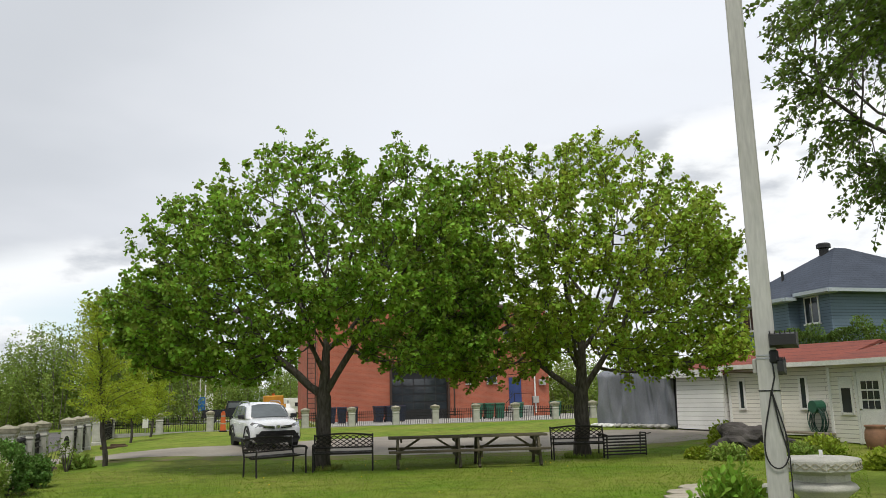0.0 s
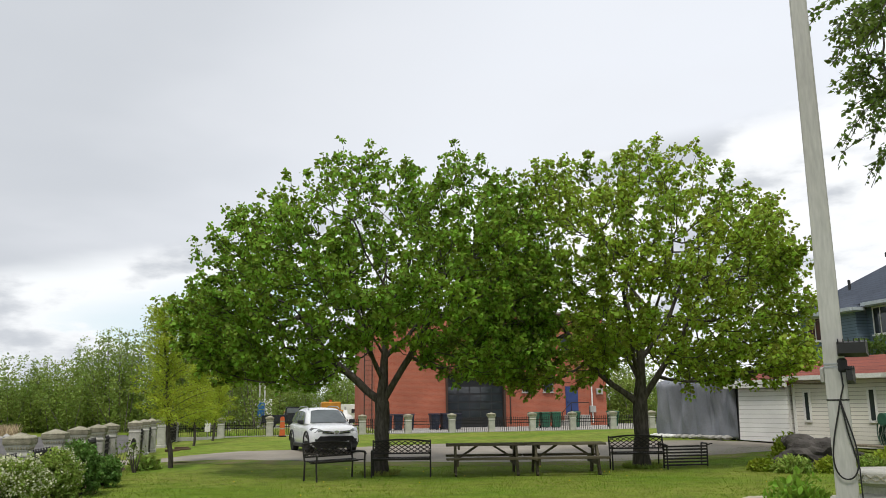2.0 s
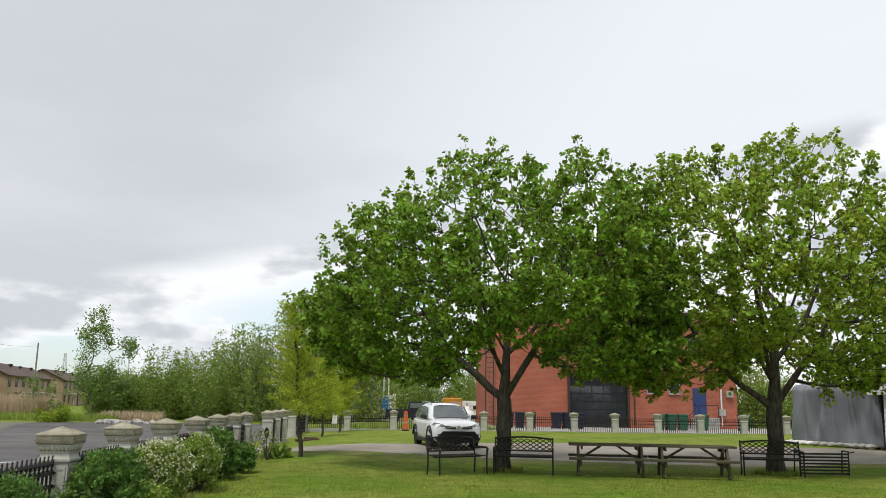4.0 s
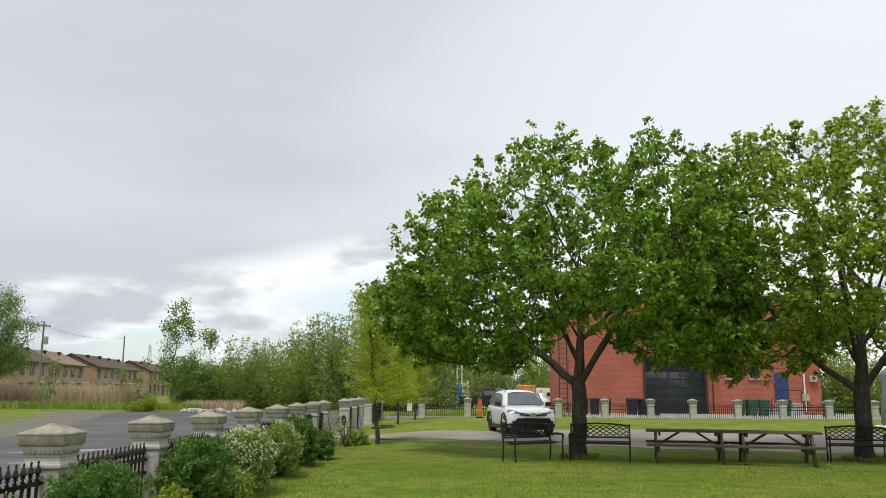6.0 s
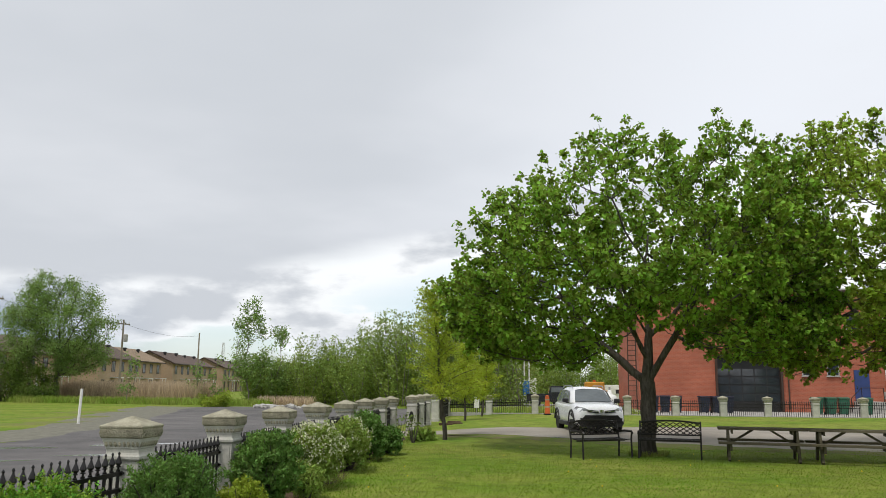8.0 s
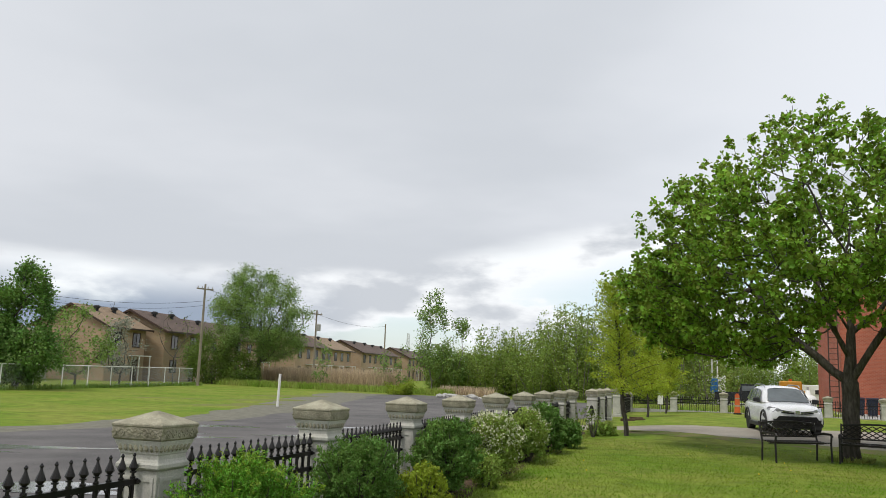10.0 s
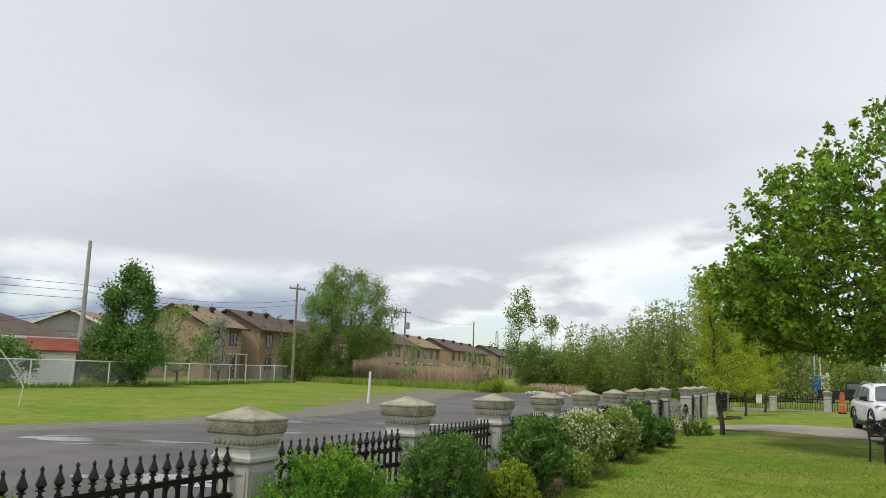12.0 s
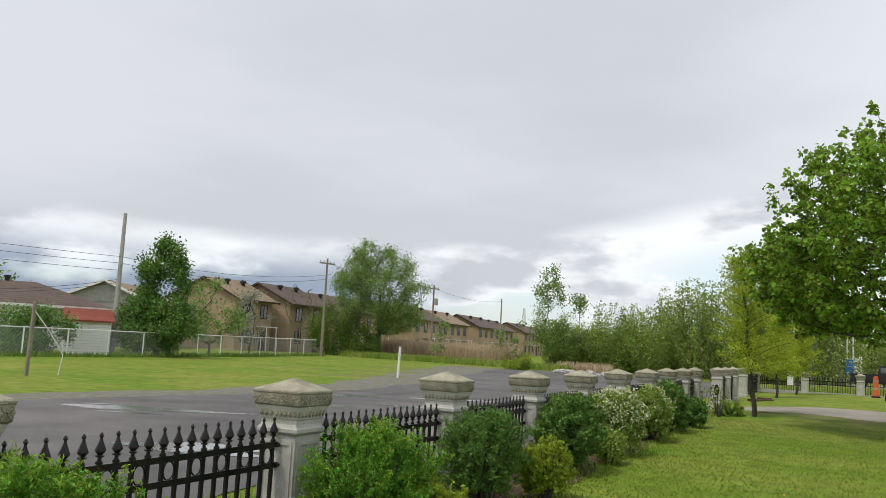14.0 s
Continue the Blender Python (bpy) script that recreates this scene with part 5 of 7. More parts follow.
loader(pose(5.2, 70.5, 0.2) @ Matrix.Diagonal((1.0, 0.8, 0.84, 1)))


def trailer(m, label, L=7.0, mt=M_WHITE):
    ob = thing("site_trailer", label, "trailer", "", m)
    part("body", bxs((0, 0, 1.75, L, 2.4, 2.3), bevel=0.06), mt, ob)
    for x in (-1.2, 0.6, 2.2):
        window(ob, x, 1.5, 0.8, 0.7, pose(0, -1.21, 0), mullions=0, sill=False)
    for x in (-1.5, 1.5):
        part("wheel", rods(((x, -1.15, 0.4), (x, -0.9, 0.4), 0.4), n=14), M_TYRE, ob)
    part("chassis", bxs((0, 0, 0.5, L, 2.0, 0.25)), M_BLACK, ob)


trailer(pose(-1.6, 84, -0.3), "long white trailer half hidden behind the saplings")
trailer(pose(9.5, 84, 0.2) @ Matrix.Diagonal((1, 1, 0.62, 1)), "white trailer beyond the yellow works truck", 5.0)
tk = thing("propane_tank", "white upright tank beside the brick building", "tank", "", pose(6.25, 54.6, 0.2) @ Matrix.Scale(0.8, 4))
part("body", lathe(bmesh.new(), [(0.3, 0.1), (0.62, 0.25), (0.62, 1.1), (0.5, 1.3), (0.2, 1.42), (0.15, 1.75)], 20), M_WHITE, tk, smooth=True)
part("valve", rods(((0, 0, 1.7), (0, 0, 2.0), 0.08)), M_CONCRETE, tk)
bt = thing("blue_sign", "plain blue board hung on a pale post", "sign", "", pose(0.8, 66.9, 0.15))
part("board", bxs((0, 0, 1.5, 0.55, 0.05, 1.1), bevel=0.02), M_BLUE, bt)
part("post", rods(((0, 0.06, 0), (0, 0.06, 2.2), 0.04)), M_RIM, bt)
for x in (0.66, 1.06):
    p = part("sign_post", rods(((0, 0, 0), (0, 0, 4.6), 0.055)), M_WHITE)
    p.matrix_basis = pose(x, 67.2, 0.15)
    tagged(p, "tall pale post behind the far fence", "post", "posts behind the far fence")
ws = thing("white_sign", "small white notice board at the far fence", "sign", "", pose(-2.1, 46.6, 0.1))
part("board", bxs((0, 0, 0.75, 0.3, 0.03, 0.6)), M_WHITE, ws)
part("post", rods(((0, 0.03, 0), (0, 0.03, 0.9), 0.02)), M_RIM, ws)


# ---- sheds, shelter and blue house ----
def tarp_shelter():
    ob = thing("tarp_shelter", "shelter wrapped in a creased grey tarpaulin", "shelter", "", pose(20.2, 21.6, 0.45, 0, 0, 21) @ pose(-0.05, 7.85, 0) @ Matrix.Diagonal((1, 0.80, 1, 1)))
    # an arched hall along x, its long side to the lawn, with loose folds
    rings = []
    ny, nz_ = 64, 26
    for i in range(ny + 1):
        y = -2.45 + 4.9 * i / ny
        ring = []
        for j in range(nz_ + 1):
            u = j / nz_
            if u < 0.62:
                x, z = 0.0, 2.0 * u / 0.62
            else:
                a = (u - 0.62) / 0.38 * math.pi / 2
                x, z = 1.6 * (1 - math.cos(a)), 2.0 + 0.35 * math.sin(a)
            fold = 0.32 * noise.noise(Vector((y * 1.9 + u * 0.8, u * 1.3, 0.3))) + 0.12 * noise.noise(Vector((y * 5.5 - u * 1.5, u * 1.8, 2.3)))
            sag = 0.14 * noise.noise(Vector((y * 0.9, 5.5, 0.1))) * (u > 0.5)
            ring.append((x - 0.05 + fold * min(1, u * 4), y, max(0.02, z + sag * 0.7)))
        rings.append(ring + [(5.2, y, 2.3), (5.2, y, 0.0), (0.4, y, 0.0)])
    bm = loft(bmesh.new(), rings)
    part("cover", bm, M_TARP, ob, smooth=True)
    # paler sheet along the top paints the highlight there
    top = []
    for i in range(33):
        y = -2.3 + 4.6 * i / 32
        top.append([(0.1 + 0.05 * noise.noise(Vector((y * 3, 1, 1))), y, 2.16 + 0.05 * noise.noise(Vector((y * 2, 4, 1)))), (1.6, y, 2.48), (1.6, y, 2.46), (0.12, y, 2.13)])
    part("top_sheet", loft(bmesh.new(), top), M_TARP_LIT, ob, "paler top of the tarpaulin, its highlight put into the colour", smooth=True)
    for i in range(12):
        p = part("sandbag", bmesh_blob(0.26, 0.16, 0.09, i), M_WHITE if i < 4 else M_CONCRETE, ob)
        p.location = (-0.35, 2.3 - i * 0.4, 0.07)
    return ob


def bmesh_blob(sx, sy, sz, seed, rough=0.25, sub=2):
    bm = bmesh.new()
    bmesh.ops.create_icosphere(bm, subdivisions=sub, radius=1)
    for v in bm.verts:
        v.co *= 1 + rough * noise.noise(v.co * 1.6 + Vector((seed * 3.1, 0, 0))) + rough * 0.4 * noise.noise(v.co * 4 + Vector((seed, 5, 0)))
        v.co.x, v.co.y, v.co.z = v.co.x * sx, v.co.y * sy, v.co.z * sz
    return bm


tarp_shelter()


def shed_unit(name, label, m, y0, y1, eave, ridge, depth, wall_m, roof_m):
    ob = thing(name, label, "shed", "row of cream sheds", m)
    part("wall", bxs((depth / 2, (y0 + y1) / 2, eave / 2, depth, y1 - y0, eave)), wall_m, ob)
    bm = bmesh.new()
    prism(bm, [(-0.35, eave - 0.02), (depth * 0.55, ridge), (depth + 0.3, eave), (depth + 0.3, eave - 0.1), (depth * 0.55, ridge - 0.1), (-0.35, eave - 0.10)], "y", y0 - 0.15, y1 + 0.15)
    part("roof", bm, roof_m, ob)
    bm = bmesh.new()
    for y in (y0 + 0.02, y1 - 0.02):
        prism(bm, [(0, eave - 0.05), (depth * 0.55, ridge - 0.12), (depth, eave - 0.05)], "y", y - 0.02, y + 0.02)
    part("gable", bm, wall_m, ob)
    part("fascia", bxs((-0.365, (y0 + y1) / 2, eave - 0.05, 0.03, y1 - y0 + 0.34, 0.15)), M_WHITE, ob)
    part("corner_board", bxs((-0.012, y0 + 0.05, eave / 2 - 0.1, 0.03, 0.1, eave - 0.2)), M_WHITE, ob)
    part("corner_board", bxs((-0.012, y1 - 0.05, eave / 2 - 0.1, 0.03, 0.1, eave - 0.2)), M_WHITE, ob)
    return ob


ua = shed_unit("cream_shed", "cream lap-sided shed with a red shingle roof", pose(20.2, 21.6, 0.30, 0, 0, 21), -0.3, 3.6, 2.36, 3.15, 6.0, M_SIDING, M_REDROOF)

def side_window(owner, y, z, w, h, mull=0, blind=False):
    """A window in a wall that faces -x at x = 0 of its owner."""
    ob = part("window", bxs((-0.005, 0, h / 2, 0.04, w, h)), M_GLASS, owner)
    ob.location = (0, y, z)
    fr = bxs((-0.02, -w / 2, h / 2, 0.06, 0.07, h + 0.07), (-0.02, w / 2, h / 2, 0.06, 0.07, h + 0.07), (-0.02, 0, h, 0.06, w, 0.07), (-0.02, 0, 0, 0.06, w, 0.07))
    for i in range(mull):
        box(fr, -0.02, -w / 2 + w * (i + 1) / (mull + 1), h / 2, 0.05, 0.04, h)
    part("window_frame", fr, M_WHITE, ob)
    if blind:
        part("blind", bxs((-0.028, 0, h * 0.86, 0.02, w * 0.95, h * 0.28)), M_WHITE, ob, "half-drawn white blind")
    return ob


side_window(ua, 3.05, 0.85, 0.22, 1.0)
side_window(ua, 0.76, 0.85, 0.24, 1.05)
part("wall_door", bxs((-0.02, 2.0, 1.0, 0.04, 0.85, 2.0)), M_SIDING, ua)
part("power_box", bxs((-0.10, 1.75, 0.45, 0.2, 0.4, 0.6), bevel=0.02), M_CONCRETE, ua)
part("conduit", rods(((-0.06, 2.25, 0.1), (-0.06, 2.25, 2.1), 0.03), ((-0.06, 2.25, 2.1), (-0.06, 3.6, 2.15), 0.025)), M_POST, ua)
ub = shed_unit("cream_shed", "cream lap-sided annex with a white glazed door", pose(19.3, 0, 0.20), 13.5, 20.45, 2.42, 3.25, 6.6, M_SIDING, M_REDROOF)
side_window(ub, 19.72, 0.85, 0.46, 1.05, blind=True)
dr = part("door", bxs((-0.03, 18.75, 1.02, 0.05, 0.95, 2.04)), M_WHITE, ub, "white door with nine panes")
for i in range(3):
    for j in range(3):
        part("pane", bxs((-0.058, 18.52 + i * 0.23, 1.12 + j * 0.28, 0.015, 0.19, 0.23)), M_GLASS, dr)
part("door_knob", rods(((-0.06, 19.12, 0.98), (-0.12, 19.12, 0.98), 0.03)), M_CHROME, dr)
part("door_frame", bxs((-0.02, 18.2, 1.05, 0.06, 0.1, 2.14), (-0.02, 19.3, 1.05, 0.06, 0.1, 2.14), (-0.02, 18.75, 2.12, 0.06, 1.2, 0.1)), M_WHITE, ub)
part("side_wall_shade", bxs((0.42, 20.49, 1.15, 0.8, 0.06, 2.3)), M_SIDING, ub)
uc = shed_unit("garage", "low white garage with a panelled door and red roof", pose(20.2, 21.6, 0.42, 0, 0, 21), 3.72, 6.08, 2.02, 2.95, 6.0, M_WHITEBOARD, M_REDROOF)
gd = part("garage_door", bxs((-0.16, 4.72, 0.93, 0.08, 2.0, 1.86, 2.0, 0, 0)), M_WHITEBOARD, uc, "white horizontal-panelled garage door standing askew")
part("header_board", bxs((-0.40, 4.75, 2.03, 0.05, 2.3, 0.28), bevel=0.01), M_WHITE, uc)
# black strip stands for the shade in the gap beside the door
part("dark_gap", bxs((-0.06, 5.86, 0.95, 0.06, 0.24, 1.9)), M_BLACK, uc)
part("jamb", bxs((-0.08, 3.78, 1.05, 0.12, 0.10, 2.1)), M_WHITE, uc)


def hip_roof(x0, x1, y0, y1, z, peaks):
    bm = bmesh.new()
    a = [bm.verts.new(p) for p in ((x0, y0, z), (x1, y0, z), (x1, y1, z), (x0, y1, z))]
    r = [bm.verts.new(p) for p in peaks]
    for f in ((a[0], a[1], r[1], r[0]), (a[1], a[2], r[1]), (a[2], a[3], r[0], r[1]), (a[3], a[0], r[0]), (a[3], a[2], a[1], a[0])):
        bm.faces.new(f)
    return bm


def blue_house():
    # stands with its near corner at the origin, one wall along y, the other along x
    ob = thing("blue_house", "two-storey blue-grey sided house with a slate-coloured hip roof", "house", "", pose(28.8, 30.54, 0))
    part("wall", bxs((5.6, 3.4, 3.15, 11.2, 6.8, 6.3)), M_BLUESIDING, ob)
    part("wall", bxs((0.0, 4.2, 3.05, 1.2, 4.1, 6.1)), M_BLUESIDING, ob, "projecting bay of blue-grey siding")
    rf = part("roof", hip_roof(-0.5, 11.7, -0.5, 7.3, 6.32, ((3.3, 3.0, 8.95), (4.0, 3.0, 8.95))), M_SLATE, ob)
    part("roof", hip_roof(-1.1, 3.2, 1.75, 6.75, 6.12, ((1.9, 4.2, 7.75), (2.0, 4.2, 7.75))), M_SLATE, ob, "lower hip roof over the bay")
    part("gutter", bxs((-0.55, 0.6, 6.26, 0.13, 2.3, 0.16), (5.6, -0.55, 6.26, 12.3, 0.13, 0.16), (-1.15, 4.25, 6.06, 0.13, 5.0, 0.16), (-0.8, 1.7, 6.06, 0.6, 0.13, 0.16)), M_GUTTER, ob, "pale blue-grey gutter")
    part("corner_board", bxs((-0.01, -0.01, 3.1, 0.10, 0.10, 6.2)), M_BLUESIDING, ob)
    part("corner_board", bxs((-0.61, 2.14, 3.0, 0.10, 0.10, 6.0)), M_BLUESIDING, ob)
    part("soffit", bxs((-0.25, 0.6, 6.16, 0.5, 2.3, 0.05), (-0.85, 4.25, 5.97, 0.5, 5.0, 0.05)), M_GUTTER, ob)
    part("roof_vent", lathe(bmesh.new(), [(0.24, -0.3), (0.24, 0.32), (0.36, 0.36), (0.36, 0.55), (0.26, 0.62)], 14, at=(2.95, 3.35, 8.62)), M_BLACK, rf)
    part("roof_vent", rods(((1.0, 4.3, 7.2), (1.0, 4.3, 7.85), 0.07)), M_BLACK, rf)
    window(ob, -5.05, 4.80, 1.25, 1.15, pose(-0.62, 0, 0, 0, 0, -90), mullions=1)
    window(ob, -1.2, 4.86, 0.92, 1.25, pose(-0.02, 0, 0, 0, 0, -90), mullions=1)
    part("dish_arm", rods(((5.6, 1.7, 7.6), (5.7, 1.6, 8.3), 0.035)), M_GUTTER, ob)
    part("satellite_dish", lathe(bmesh.new(), [(0.05, 0), (0.28, 0.06), (0.40, 0.16), (0.38, 0.16), (0.24, 0.08)], 18, m=pose(5.7, 1.5, 8.4, 60, 0, 20)), M_CONCRETE, ob)
    return ob


blue_house()


def hedge(label, pts, h, w, n, size):
    ob = thing("cedar_hedge", label, "hedge", "")
    L = [Vector(p) for p in pts]
    pos, outw = [], []
    for i in range(n):
        s = RNG.random() * (len(L) - 1)
        k = int(s)
        c = L[k].lerp(L[k + 1], s - k)
        z = h * RNG.random() ** 0.6
        top = h * (0.88 + 0.16 * noise.noise(Vector((c.x * 1.1, c.y * 1.1, 0))) + 0.14 * noise.noise(Vector((c.x * 3.7, c.y * 3.7, 4))))
        z = min(z, top)
        q = w * (1 - 0.6 * z / h) * (0.8 + 0.5 * noise.noise(Vector((c.x * 1.5, c.y * 1.5, z))))
        a = RNG.uniform(0, math.tau)
        pos.append((c.x + q * math.cos(a), c.y + q * math.sin(a), z))
        outw.append((math.cos(a), math.sin(a), 0.8))
    leaves("foliage", np.array(pos), unit(np.array(outw)), size, M_CEDAR, ob, slim=0.45, flat=0.1, droop=-0.5, plain=True)


hedge("tall dark green cedar hedge behind the sheds", [(26.2, 31.6, 0), (26.8, 28, 0), (27.3, 24, 0), (27.8, 19, 0)], 4.75, 0.75, 34000, 0.12)


# ---- boulder, planting, plinth, lamp post ----
bo = part("boulder", bmesh_blob(1.0, 0.65, 0.56, 3, 0.5, 4), M_ROCK)
bo.matrix_basis = pose(15.15, 18.9, 0.38, 0, 0, -35)
tagged(bo, "large dark split boulder among low plants", "boulder")


def low_plant(name, label, x, y, r, h, leaf, n, size, group="low plants round the boulder"):
    ob = thing(name, label, "plant", group, pose(x, y, lie(x, y)))
    d = unit(RNG.normal(0, 1, (n, 3)))
    d[:, 2] = np.abs(d[:, 2])
    p = d * np.array([r, r, h]) * (RNG.random(n) ** 0.35)[:, None] * (0.85 + 0.3 * RNG.random(n))[:, None]
    leaves("foliage", p, unit(d + np.array([0, 0, 0.3])), size, leaf, ob, slim=0.5, flat=0.3, droop=0.1)


for x, y, r, h, mt in ((14.0, 18.3, 0.55, 0.42, M_SPIREA), (14.8, 17.8, 0.5, 0.36, M_GOLD), (15.6, 17.5, 0.5, 0.4, M_SPIREA), (13.6, 19.0, 0.4, 0.3, M_GOLD), (16.4, 17.6, 0.6, 0.55, M_GOLD), (15.3, 20.3, 0.5, 0.8, M_GOLD)):
    low_plant("low_plant", "low leafy plant at the foot of the boulder", x, y, r, h, mt, 900, 0.11)
for x, y, r, h in ((15.5, 14.6, 0.55, 0.42), (16.9, 13.9, 0.5, 0.38), (17.8, 13.0, 0.5, 0.4), (16.8, 15.9, 0.4, 0.3)):
    low_plant("hosta", "pale green clump by the garden path", x, y, r, h, M_GOLD, 700, 0.14, "clumps by the garden path")
low_plant("lilac_shrub", "bright yellow-green leafy shrub by the lamp post", 6.68, 7.85, 0.55, 0.98, M_LILAC, 2600, 0.10, "shrubs by the lamp post")
low_plant("round_shrub", "round yellow-green shrub before the annex door", 14.6, 12.6, 0.55, 1.5, M_YEW, 1800, 0.09, "shrubs by the lamp post")
low_plant("round_shrub", "low dark green shrub behind the stone plinth", 8.4, 6.9, 0.4, 0.7, M_DARKBUSH, 900, 0.09, "shrubs by the lamp post")


def stepping_stones():
    k = 0
    for x, y in ((7.7, 9.9), (8.1, 10.7), (8.55, 11.5), (9.0, 12.3), (9.5, 13.0), (10.1, 13.6), (16.0, 14.9), (17.0, 14.2), (18.0, 13.5)):
        bm = bmesh.new()
        ring = []
        for i in range(9):
            a = i * math.tau / 9
            r = 0.5 * (0.85 + 0.3 * noise.noise(Vector((math.cos(a) + k, math.sin(a), k))))
            ring.append((r * 1.2 * math.cos(a), r * math.sin(a)))
        prism(bm, ring, "z", -0.04, 0.03)
        s = part("stepping_stone", bm, M_FLAG)
        s.matrix_basis = pose(x, y, lie(x, y), 0, 0, 40 + 30 * k)
        tagged(s, "pale irregular flagstone set in the lawn", "stone", "flagstones of the garden path")
        k += 1


stepping_stones()


def plinth(m):
    ob = thing("stone_plinth", "carved octagonal stone plinth with a moulded top", "plinth", "", m)
    part("foot", lathe(bmesh.new(), [(0.34, 0), (0.34, 0.14), (0.28, 0.2)], 8), M_STONE, ob)
    part("shaft", lathe(bmesh.new(), [(0.20, 0.2), (0.17, 0.3), (0.17, 0.7), (0.22, 0.76), (0.27, 0.80), (0.29, 0.83), (0.27, 0.87), (0.22, 0.90)], 20), M_STONE, ob, smooth=True)
    part("neck", lathe(bmesh.new(), [(0.23, 0.902), (0.23, 0.97), (0.25, 0.99), (0.29, 1.0)], 8), M_STONE, ob)
    top = part("top_slab", lathe(bmesh.new(), [(0.30, 1.002), (0.33, 1.02), (0.33, 1.12), (0.32, 1.135), (0.29, 1.145)], 8), M_STONE, ob)
    bm = bmesh.new()
    for i in range(8):
        r = pose(0, 0, 0, 0, 0, 22.5 + 45 * i)
        for j in (-1, 0, 1):
            for s in (-1, 1):
                bmesh.ops.create_cube(bm, size=1, matrix=r @ pose(0.306, j * 0.08, 1.07, s * 40, 0, 0) @ Matrix.Diagonal((0.012, 0.10, 0.012, 1)))
    part("relief", bm, M_CAP, top)
    part("gnomon", bxs((0.02, 0, 1.18, 0.012, 0.03, 0.08)), M_WHITE, ob)
    return ob


plinth(pose(7.13, 6.87, -0.02, 0, 0, 12) @ Matrix.Diagonal((1.24, 1.24, 1.0, 1)))
pq = part("stone_block", bxs((0, 0, 0.38, 0.3, 0.3, 0.76), bevel=0.03), M_STONE)
pq.matrix_basis = pose(7.2, 7.75, 0, 0, 0, 20)
tagged(pq, "weathered upright stone block behind the lamp post", "stone")


def lamp_post(m):
    ob = thing("lamp_post", "tall grey tapered square lamp post with strapped floodlights", "lamp post", "", m)
    bm = bmesh.new()
    lathe(bm, [(0.102, 0), (0.098, 1.5), (0.076, 8.5)], square=True)
    bmesh.ops.bevel(bm, geom=[e for e in bm.edges if abs(e.verts[0].co.z - e.verts[1].co.z) > 0.5], offset=0.022, segments=3, affect="EDGES")
    part("pole", bm, M_POLE, ob)
    for z in (2.19, 2.16, 1.84):
        part("strap", lathe(bmesh.new(), [(0.101, z), (0.101, z + 0.014)], square=True), M_RIM if z > 2 else M_CABLE, ob)
    for (x, y, z, w, tilt) in ((0.17, -0.08, 2.34, 0.28, -10), (0.13, -0.06, 2.08, 0.09, 10)):
        fl = part("floodlight", loft(bmesh.new(), [[(x - w / 2 + 0.02, y - 0.16, z - 0.05), (x + w / 2 - 0.02, y - 0.16, z - 0.05), (x + w / 2 - 0.02, y - 0.16, z + 0.05), (x - w / 2 + 0.02, y - 0.16, z + 0.05)],
                                                   [(x - w / 2, y + 0.06, z - 0.08), (x + w / 2, y + 0.06, z - 0.08), (x + w / 2, y + 0.06, z + 0.08), (x - w / 2, y + 0.06, z + 0.08)]]), M_BLACK, ob, "black floodlight head")
        part("bracket", rods(((0.05, -0.03, z - 0.06), (x, y, z - 0.06), 0.02)), M_BLACK, fl)
        fins = bmesh.new()
        for i in range(6):
            box(fins, x - w / 2 + w * (i + 0.5) / 6, y - 0.05, z + 0.075, 0.01, 0.2, 0.03)
        part("cooling_fin", fins, M_BLACK, fl)
    part("junction_box", bxs((0.07, -0.07, 2.18, 0.09, 0.09, 0.14), bevel=0.02), M_BLACK, ob)
    part("junction_box", bxs((-0.115, -0.02, 2.09, 0.05, 0.07, 0.16), bevel=0.015), M_CONCRETE, ob)
    part("cable", tube(bmesh.new(), [(0.05, -0.1, 2.12), (0.06, -0.125, 1.98), (0.02, -0.125, 1.84)] + [(0.02 + 0.16 * math.sin(a) * (0.55 - 0.45 * math.cos(a)), -0.125, 1.47 + 0.37 * math.cos(a)) for a in np.linspace(0, math.tau, 36)] + [(0.06, -0.125, 1.55), (0.13, -0.10, 1.2), (0.13, -0.1, 0.7)], 0.0075, 6), M_CABLE, ob)
    return ob


lamp_post(pose(6.17, 6.35, 0, 0, 0, -40))


def urn(x, y):
    ob = thing("terracotta_urn", "brown terracotta urn on the ground before the annex", "pot", "", pose(x, y, lie(x, y)))
    part("body", lathe(bmesh.new(), [(0.2, 0), (0.26, 0.08), (0.30, 0.28), (0.28, 0.5), (0.24, 0.58), (0.28, 0.62), (0.28, 0.66), (0.22, 0.66), (0.2, 0.5)], 24), M_TERRACOTTA, ob, smooth=True)


urn(18.7, 18.15)
hr = thing("hose_reel", "green garden hose coiled on a wall reel", "hose", "", pose(19.9, 21.75, 0.28))
for k in range(7):
    r = 0.36 - 0.02 * (k % 3)
    part("coil", tube(bmesh.new(), [(-0.12 + 0.04 * k, r * 0.9 * math.cos(a), 0.55 + r * 1.25 * math.sin(a) - (0.12 if k % 2 else 0)) for a in np.linspace(0, math.tau, 22)], 0.016, 5), M_HOSE, hr)
part("drum", rods(((-0.18, 0, 0.95), (0.2, 0, 0.95), 0.2), n=16), M_GREENPLASTIC, hr)
lb = thing("low_bench", "low weathered plank bench along the shed wall", "bench", "", pose(19.1, 21.6, 0.22))
part("plank", bxs((0, 0, 0.22, 0.35, 2.6, 0.06), bevel=0.01), M_POST, lb)
for y in (-1.0, 1.0):
    part("block", bxs((0, y, 0.1, 0.28, 0.2, 0.19)), M_CONCRETE, lb)


